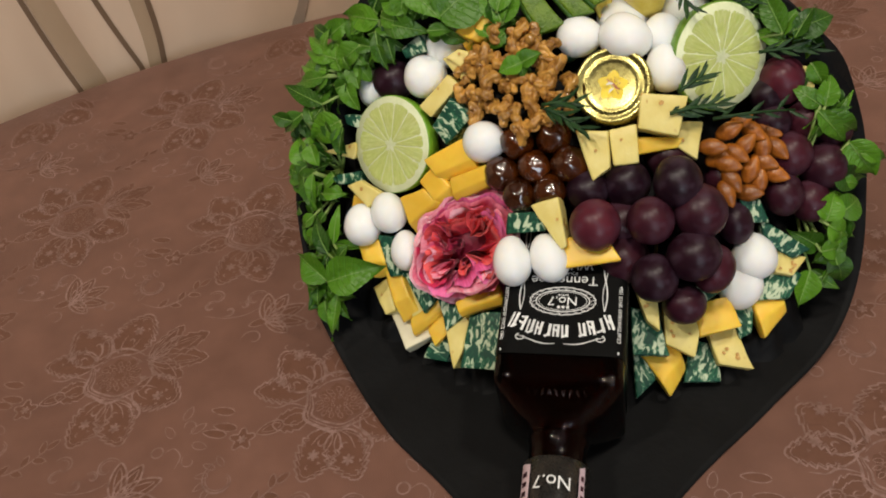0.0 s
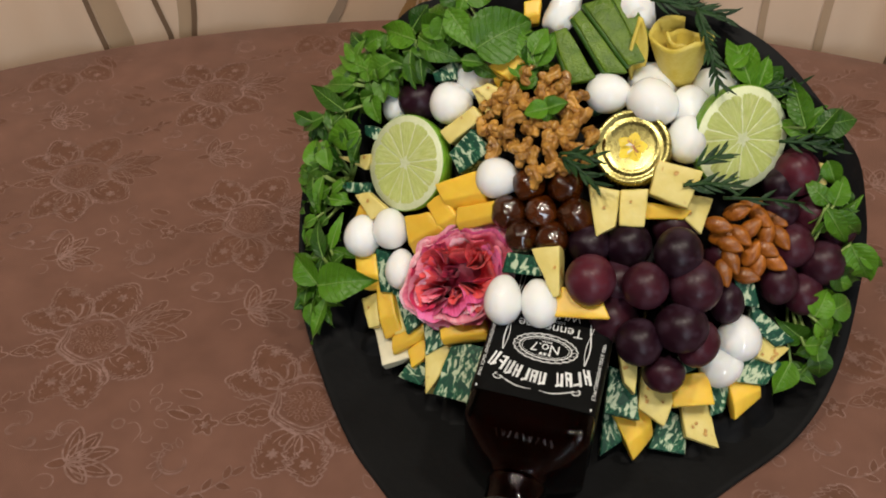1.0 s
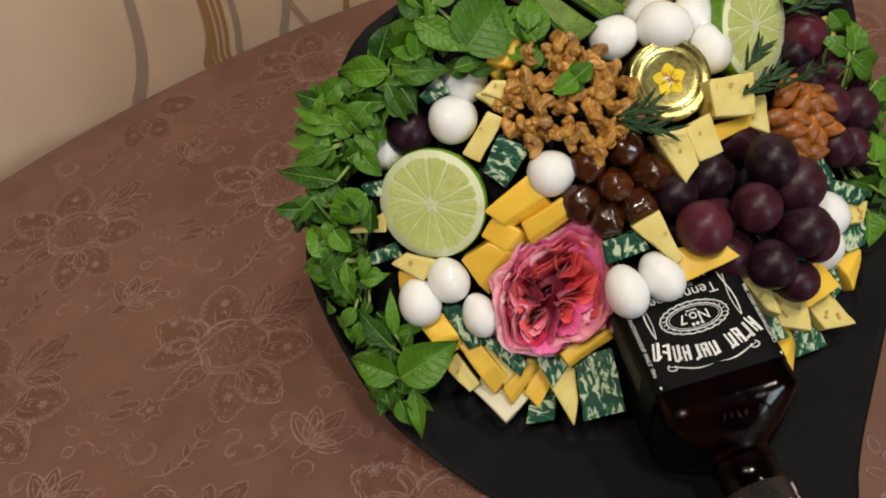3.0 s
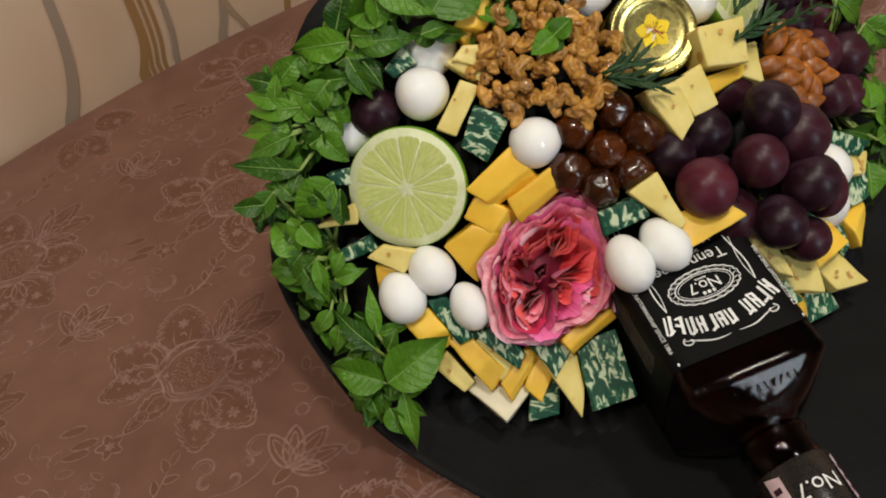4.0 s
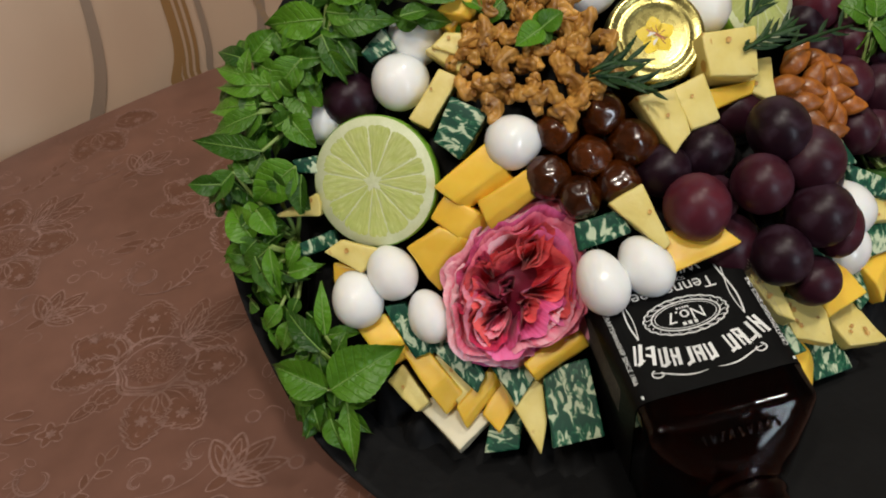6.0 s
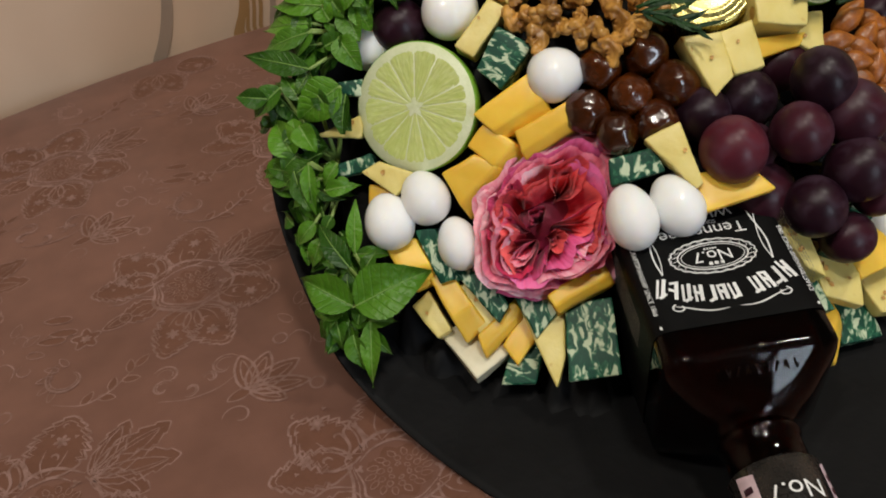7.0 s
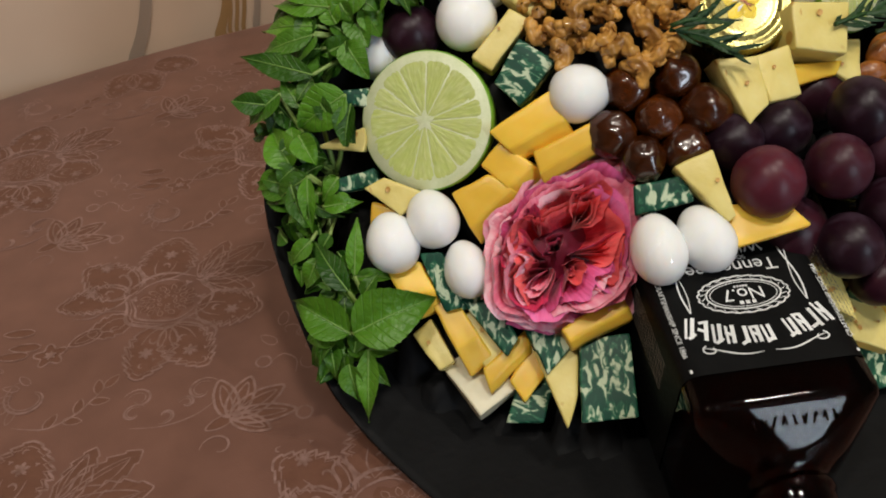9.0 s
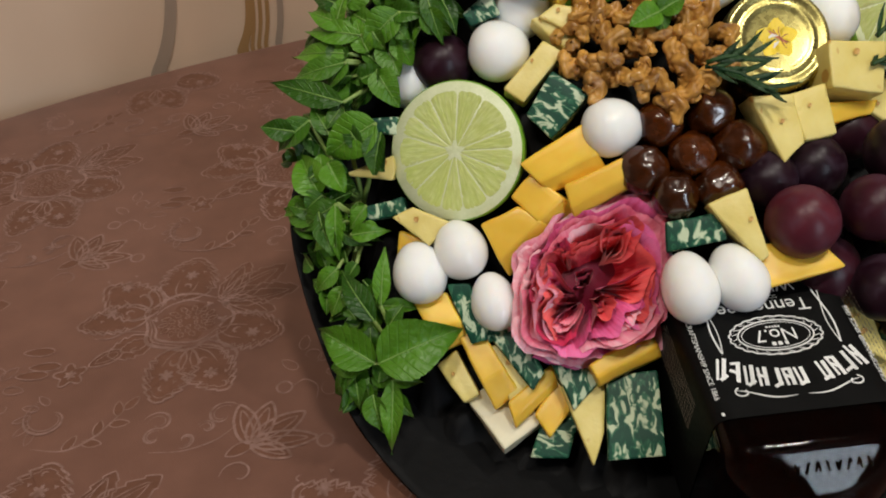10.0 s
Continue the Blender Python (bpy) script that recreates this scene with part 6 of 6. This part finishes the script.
# ---- mint ----
def mint_leaf(length, width, seed):
    """A toothed leaf, folded along its midrib, quilted between the side veins and arched to the tip."""
    bm = bmesh.new()
    nu, nv = 36, 10
    rng = random.Random(seed)
    bend, fold, roll, wave = rng.uniform(0.1, 0.9), rng.uniform(0.1, 0.95), rng.uniform(-0.6, 0.6), rng.uniform(0, 6)
    blunt = 1.15 if width < 0.6 * length else 0.95 if width < 0.8 * length else 0.72

    def f(u, v):
        s = (v - 0.5) * 2
        w = math.sin(math.pi * min(1.0, 0.02 + 0.98 * u ** 0.74)) ** blunt
        tooth = 1 + 0.05 * ((u * 12) % 1.0 - 0.5) * abs(s) ** 6
        y = s * w * width * 0.45 * tooth
        phase = u * 8 - abs(s) * 1.6
        quilt = 0.010 * width * abs(math.sin(math.pi * phase)) * (1 - abs(s) ** 3) * w
        z = -bend * length * max(0, u - 0.25) ** 2 + fold * (abs(s) ** 1.2 - 0.35 * s * s) * w * width * 0.5 + roll * s * u * width * 0.4 + quilt
        z += 0.035 * width * math.sin(u * 9 + wave) * abs(s) ** 2 * w + 0.05 * width * noise.noise((u * 2 + seed, s, seed))
        return (u * length, y, z)

    vs = grid(bm, nu, nv, f)
    place = {v: (i / nu, j / nv) for i, row in enumerate(vs) for j, v in enumerate(row)}
    layer = bm.loops.layers.uv.new("leaf")
    for face in bm.faces:
        for loop in face.loops:
            loop[layer].uv = place[loop.vert]
    rib = [Vector(f(i / 24, 0.5)) + Vector((0, 0, 0.00020)) for i in range(24)]
    tube(bm, rib, 0.00040, 0.0001, 5, 1)
    return bm


def sprig(label, rows, under=4):
    base = Vector((0, 0, 0))
    for p, *_ in rows:
        base += Vector(p) / len(rows)
    base += Vector((0.012 if base.x < 0.06 else -0.012, 0.012, -0.014))
    r = root("mint_sprig", pose(*base))
    for i, (p, turn, length, width) in enumerate(rows):
        q = Vector(p) - base
        part("leaf", mint_leaf(length, width, i * 3 + seed_of(p) % 97), [MINT, MINT_VEIN], r, m=pose(*q, *turn))
        rng = random.Random(seed_of(p))
        for k in range(under):
            shift = Vector(((rng.uniform(-0.010, 0.002) if base.x < 0.06 else rng.uniform(-0.002, 0.010)), rng.uniform(-0.004, 0.009), -0.003 - 0.003 * k))
            lower = pose(*(q + shift), *turn) @ pose(0, 0, 0, rng.uniform(-35, 35), rng.uniform(-15, 25), rng.choice((-1, 1)) * rng.uniform(30, 110))
            part("leaf", mint_leaf(min(max(length, 0.011), 0.021) * rng.uniform(0.6, 0.95), min(max(width, 0.008), 0.012) * rng.uniform(0.7, 1.0), i * 7 + k + 1), [MINT, MINT_VEIN], r, m=lower)
        side = q * 0.6 + Vector((0, 0, -0.005))
        bm = bmesh.new()
        tube(bm, [(0, 0, 0), q * 0.3 + Vector((0, 0, -0.004)), side, q], 0.0012, 0.0008, 6)
        part("stem", bm, STEM, r)
    return tagged(r, label, "mint", "mint sprigs round the bouquet")


sprig("bushy sprig of fresh green mint at the wrap's edge", [
    ((-0.0168, 0.5052, 0.1733), (-57.0, 1.3, 148.2), 0.0273, 0.0175),
    ((-0.0147, 0.5027, 0.1729), (56.2, -1.3, -37.2), 0.0269, 0.0161),
    ((-0.0191, 0.5102, 0.1780), (43.2, -57.8, 9.9), 0.0167, 0.0154),
    ((-0.0133, 0.5066, 0.1796), (58.6, -25.6, -21.5), 0.0226, 0.0153),
    ((-0.0491, 0.5200, 0.1597), (55.4, -40.4, -13.6), 0.0163, 0.0137),
    ((-0.0355, 0.5192, 0.1675), (32.2, 34.2, -78.4), 0.0141, 0.0114),
    ((-0.0491, 0.5194, 0.1589), (-52.5, -17.1, 141.4), 0.0190, 0.0098),
    ((-0.0503, 0.5131, 0.1532), (-51.0, -15.9, 139.1), 0.0209, 0.0109),
    ((-0.0466, 0.5071, 0.1516), (-52.8, -2.7, 147.0), 0.0271, 0.0120),
    ((-0.0521, 0.5061, 0.1450), (-52.5, 1.0, 149.9), 0.0301, 0.0109),
    ((-0.0553, 0.5038, 0.1426), (-52.0, 13.7, 159.7), 0.0263, 0.0115),
    ((-0.0539, 0.5050, 0.1429), (-37.8, 37.4, -166.2), 0.0157, 0.0097),
    ((-0.0594, 0.4935, 0.1306), (-49.1, -8.4, 141.9), 0.0341, 0.0126),
    ((-0.0309, 0.5042, 0.1598), (-44.3, 32.8, -176.5), 0.0196, 0.0155),
    ((-0.0329, 0.5071, 0.1593), (55.4, -5.5, -41.3), 0.0148, 0.0107),
    ((-0.0197, 0.5030, 0.1678), (23.4, 44.7, -89.7), 0.0216, 0.0089),
    ((-0.0436, 0.4979, 0.1395), (31.4, 30.1, -76.0), 0.0158, 0.0136),
    ((-0.0375, 0.5050, 0.1476), (27.8, 33.9, -82.1), 0.0159, 0.0136),
    ((-0.0559, 0.5155, 0.1458), (-53.0, -1.9, 154.4), 0.0144, 0.0087),
    ((-0.0355, 0.5107, 0.1542), (-53.2, 14.5, 163.0), 0.0154, 0.0115),
    ((-0.0527, 0.5051, 0.1355), (-51.8, 1.7, 156.5), 0.0153, 0.0104),
    ((-0.0353, 0.5012, 0.1421), (-48.8, 22.8, 172.5), 0.0114, 0.0103),
])
sprig("fresh green mint sprig with small curled leaves", [
    ((-0.0737, 0.4966, 0.1240), (-41.0, 29.5, -172.7), 0.0187, 0.0129),
    ((-0.0494, 0.4828, 0.1248), (-46.0, 26.6, 174.7), 0.0240, 0.0204),
    ((-0.0599, 0.4954, 0.1279), (-28.1, 33.0, -151.8), 0.0112, 0.0080),
    ((-0.0747, 0.4971, 0.1153), (-23.7, 39.5, -145.4), 0.0102, 0.0087),
    ((-0.0763, 0.4791, 0.0994), (-32.1, -44.3, 112.3), 0.0189, 0.0168),
    ((-0.0706, 0.4813, 0.1114), (28.0, 33.1, -75.7), 0.0136, 0.0119),
    ((-0.0702, 0.4718, 0.0980), (-44.0, 25.6, 177.7), 0.0211, 0.0133),
    ((-0.0715, 0.4708, 0.0983), (1.6, 48.2, -110.9), 0.0221, 0.0080),
    ((-0.0687, 0.4716, 0.0887), (-39.0, 31.7, -172.0), 0.0184, 0.0117),
    ((-0.0678, 0.4643, 0.0865), (49.4, -17.0, -28.8), 0.0147, 0.0086),
    ((-0.0757, 0.4600, 0.0747), (-37.3, 30.0, -168.8), 0.0141, 0.0094),
    ((-0.0750, 0.4538, 0.0698), (-22.6, 40.9, -144.9), 0.0142, 0.0100),
    ((-0.0596, 0.4692, 0.0955), (-30.8, 36.5, -158.5), 0.0121, 0.0075),
    ((-0.0680, 0.4577, 0.0769), (-28.2, 38.1, -154.8), 0.0080, 0.0076),
    ((-0.0728, 0.4856, 0.1066), (-20.5, -66.5, 92.4), 0.0059, 0.0115),
])
sprig("green mint sprig with one large leaf hanging over black paper", [
    ((-0.0677, 0.4340, 0.0652), (-34.3, -37.8, 118.0), 0.0263, 0.0121),
    ((-0.0637, 0.4379, 0.0689), (0.3, -57.8, 62.9), 0.0233, 0.0080),
    ((-0.0699, 0.4225, 0.0533), (42.5, -22.5, -8.5), 0.0340, 0.0265),
    ((-0.0711, 0.4252, 0.0513), (-38.5, -19.7, 136.0), 0.0270, 0.0187),
    ((-0.0745, 0.4294, 0.0487), (-40.1, 6.8, 167.1), 0.0140, 0.0119),
    ((-0.0624, 0.4334, 0.0610), (37.9, -53.3, 8.2), 0.0110, 0.0087),
    ((-0.0656, 0.4196, 0.0453), (-0.0, 40.8, -111.1), 0.0289, 0.0107),
    ((-0.0656, 0.4196, 0.0453), (41.8, -5.1, -30.8), 0.0119, 0.0071),
    ((-0.0688, 0.4433, 0.0582), (-31.1, 32.6, -162.4), 0.0143, 0.0149),
])
sprig("broad rounded green mint leaves behind the eggs", [
    ((0.0043, 0.4997, 0.1816), (-52.0, -20.1, 139.7), 0.0241, 0.0234),
    ((0.0013, 0.5056, 0.1938), (42.7, 27.0, -50.6), 0.0305, 0.0171),
    ((0.0177, 0.4888, 0.1783), (43.9, -28.3, 17.2), 0.0344, 0.0365),
    ((0.0084, 0.5079, 0.1953), (-47.4, -33.9, 135.0), 0.0157, 0.0189),
    ((0.0115, 0.5062, 0.1990), (52.5, -23.1, 12.9), 0.0176, 0.0170),
    ((0.0514, 0.4814, 0.1751), (-25.5, -35.7, 110.6), 0.0242, 0.0172),
    ((0.0523, 0.4819, 0.1737), (13.1, -43.0, 55.6), 0.0207, 0.0149),
    ((0.0497, 0.4837, 0.1800), (12.2, -44.1, 57.4), 0.0169, 0.0134),
    ((0.0438, 0.4801, 0.1676), (-41.5, -33.6, 136.5), 0.0128, 0.0074),
])
sprig("green mint sprig standing beside the lime", [
    ((0.1672, 0.4769, 0.1697), (-29.0, -38.4, 115.7), 0.0375, 0.0190),
    ((0.1695, 0.4801, 0.1684), (5.2, -47.2, 58.3), 0.0205, 0.0280),
    ((0.1558, 0.4820, 0.1777), (30.6, -24.7, 33.7), 0.0122, 0.0095),
    ((0.1728, 0.4918, 0.1760), (-48.7, -29.3, 140.6), 0.0180, 0.0161),
    ((0.1949, 0.4574, 0.1579), (-39.0, -46.0, 117.1), 0.0280, 0.0150),
    ((0.1946, 0.4596, 0.1571), (9.1, -55.9, 56.4), 0.0146, 0.0119),
    ((0.2006, 0.4564, 0.1594), (52.8, -18.4, 0.4), 0.0202, 0.0176),
    ((0.2014, 0.4598, 0.1515), (56.7, -3.0, -14.8), 0.0125, 0.0137),
    ((0.1777, 0.4781, 0.1657), (52.1, -26.1, -13.3), 0.0124, 0.0096),
], 3)
sprig("green mint sprig with curled leaves beside red grapes", [
    ((0.2138, 0.4350, 0.1244), (13.1, -60.0, 59.6), 0.0157, 0.0130),
    ((0.2117, 0.4363, 0.1243), (-61.1, -39.7, 166.5), 0.0172, 0.0121),
    ((0.2125, 0.4329, 0.1218), (61.5, 33.8, -11.8), 0.0297, 0.0148),
    ((0.2264, 0.4269, 0.1042), (55.1, 49.3, -30.4), 0.0248, 0.0211),
    ((0.2092, 0.4328, 0.1240), (54.4, 45.7, -27.8), 0.0281, 0.0123),
    ((0.2115, 0.4033, 0.0712), (23.5, -47.1, 52.6), 0.0170, 0.0175),
    ((0.2196, 0.4073, 0.0716), (44.4, -14.8, 22.2), 0.0162, 0.0178),
    ((0.2121, 0.4005, 0.0704), (55.3, 39.3, -10.1), 0.0144, 0.0159),
    ((0.2071, 0.3977, 0.0583), (-62.1, -43.3, -177.9), 0.0188, 0.0149),
    ((0.2161, 0.3940, 0.0531), (23.3, 55.7, -63.4), 0.0178, 0.0153),
    ((0.2064, 0.3914, 0.0602), (49.4, 8.1, 15.3), 0.0159, 0.0126),
    ((0.2023, 0.3912, 0.0467), (-19.4, 40.2, -122.7), 0.0212, 0.0167),
    ((0.2196, 0.4223, 0.0902), (57.0, 37.8, -18.0), 0.0170, 0.0169),
    ((0.2102, 0.4526, 0.1404), (39.6, 44.9, -58.0), 0.0140, 0.0122),
], 3)
sprig("tiny green mint tip on the walnuts", [
    ((0.0592, 0.4576, 0.1627), (-41.1, 9.8, -170.6), 0.0130, 0.0123),
    ((0.0592, 0.4576, 0.1627), (47.8, -30.4, -8.5), 0.0106, 0.0115),
    ((0.0588, 0.4581, 0.1615), (14.1, 18.2, -91.8), 0.0068, 0.0094),
    ((0.0595, 0.4587, 0.1626), (16.7, -53.5, 48.5), 0.0073, 0.0087),
], 0)


# ---- rosemary ----
def rosemary(start, end, dense=1.0):
    a, b = Vector(start), Vector(end)
    r = root("rosemary_sprig", pose(*a))
    d = b - a
    seed = seed_of(start)
    rng = random.Random(seed)
    side = d.cross(Vector((0, -0.6, 0.8))).normalized()
    up = side.cross(d).normalized()
    pts = [d * (i / 6) + up * 0.003 * math.sin(math.pi * i / 6) for i in range(7)]
    bm = bmesh.new()
    tube(bm, pts, 0.0010, 0.0006, 6)
    part("stem", bm, NEEDLE, r)
    n = int(max(7, d.length / 0.0017) * dense)
    for i in range(n):
        t = (i + 0.5) / n
        p = d * t + up * 0.003 * math.sin(math.pi * t)
        way = (d.normalized() * rng.uniform(0.6, 1.1) + side * (1 if i % 2 else -1) * rng.uniform(0.2, 0.6) + up * rng.uniform(-0.1, 0.4)).normalized()
        length = rng.uniform(0.008, 0.013)
        wide = way.cross(up).normalized()
        bm = bmesh.new()
        grid(bm, 6, 2, lambda u, v: p + way * length * u + wide * (v - 0.5) * 0.0021 * math.sin(math.pi * (0.12 + 0.86 * u)) + up * (0.0012 * u * u - 0.0006 * abs(v - 0.5) * 2))
        part("needle", bm, NEEDLE, r)
    return tagged(r, "dark green rosemary sprig with narrow needles", "rosemary", "rosemary sprigs in the bouquet")


rosemary((0.0666, 0.4336, 0.1510), (0.0822, 0.4307, 0.1514))
rosemary((0.0660, 0.4330, 0.1498), (0.0858, 0.4188, 0.1429))
rosemary((0.1296, 0.4203, 0.1444), (0.1566, 0.4263, 0.1415))
rosemary((0.1353, 0.4274, 0.1515), (0.1491, 0.4351, 0.1541))
rosemary((0.1110, 0.5039, 0.2040), (0.1517, 0.5007, 0.1968))
rosemary((0.1341, 0.4959, 0.2044), (0.1460, 0.4600, 0.1793))
rosemary((0.1518, 0.4216, 0.1362), (0.1969, 0.4313, 0.1275), 0.25)
rosemary((0.1831, 0.4563, 0.1490), (0.2117, 0.4536, 0.1478), 0.6)
rosemary((0.1699, 0.4756, 0.1675), (0.1896, 0.4744, 0.1714), 0.6)


# ---- crumpled paper under the food, following what lies on it ----
def filling():
    kinds = ("quail_egg", "cheddar_block", "pale_cheese_block", "white_cheese_block", "marbled_cheese_block", "walnut", "almond", "candied_fruit", "lime_half", "honey_jar")
    spots = [ob.matrix_basis.translation.copy() for ob in scene.objects if ob.parent is None and ob.name.split(".")[0] in kinds]
    spots += [ob.parent.matrix_basis @ ob.matrix_basis.translation for ob in scene.objects if ob.parent and ob.name.split(".")[0] == "grape"]
    spots.append(Vector((-0.0008, 0.4091, 0.0602)))
    bm = bmesh.new()
    n = 64
    vs = {}
    for i in range(n + 1):
        for j in range(n + 1):
            x, y = -0.09 + 0.33 * i / n, 0.345 + 0.19 * j / n
            total = height = 0.0
            near = low = 1.0
            for p in spots:
                d = math.hypot(p.x - x, p.y - y)
                w = math.exp(-(d / 0.016) ** 2)
                total, height, near = total + w, height + w * p.z, min(near, d)
                if d < 0.012:
                    low = min(low, p.z)
            beside = abs((x - 0.0537) * 0.98 - (y - 0.3198) * 0.2) < 0.037 and y < 0.40
            if near < 0.018 and total > 1e-6 and not beside:
                h = min(height / total, low) - 0.019 + 0.003 * noise.noise((x * 70, y * 70, 0)) - max(0, near - 0.005) * 4
                if math.hypot(x - 0.0125, y - 0.421) < 0.03:
                    h = min(h, 0.05)
                vs[i, j] = bm.verts.new((x, y, max(0.0006, h)))
    for i in range(n):
        for j in range(n):
            q = [vs.get(k) for k in ((i, j), (i + 1, j), (i + 1, j + 1), (i, j + 1))]
            if all(q):
                bm.faces.new(q)
    ob = part("paper_filling", bm, PAPER)
    return tagged(ob, "crumpled black paper filling under the food", "paper", kind="stuff")


filling()
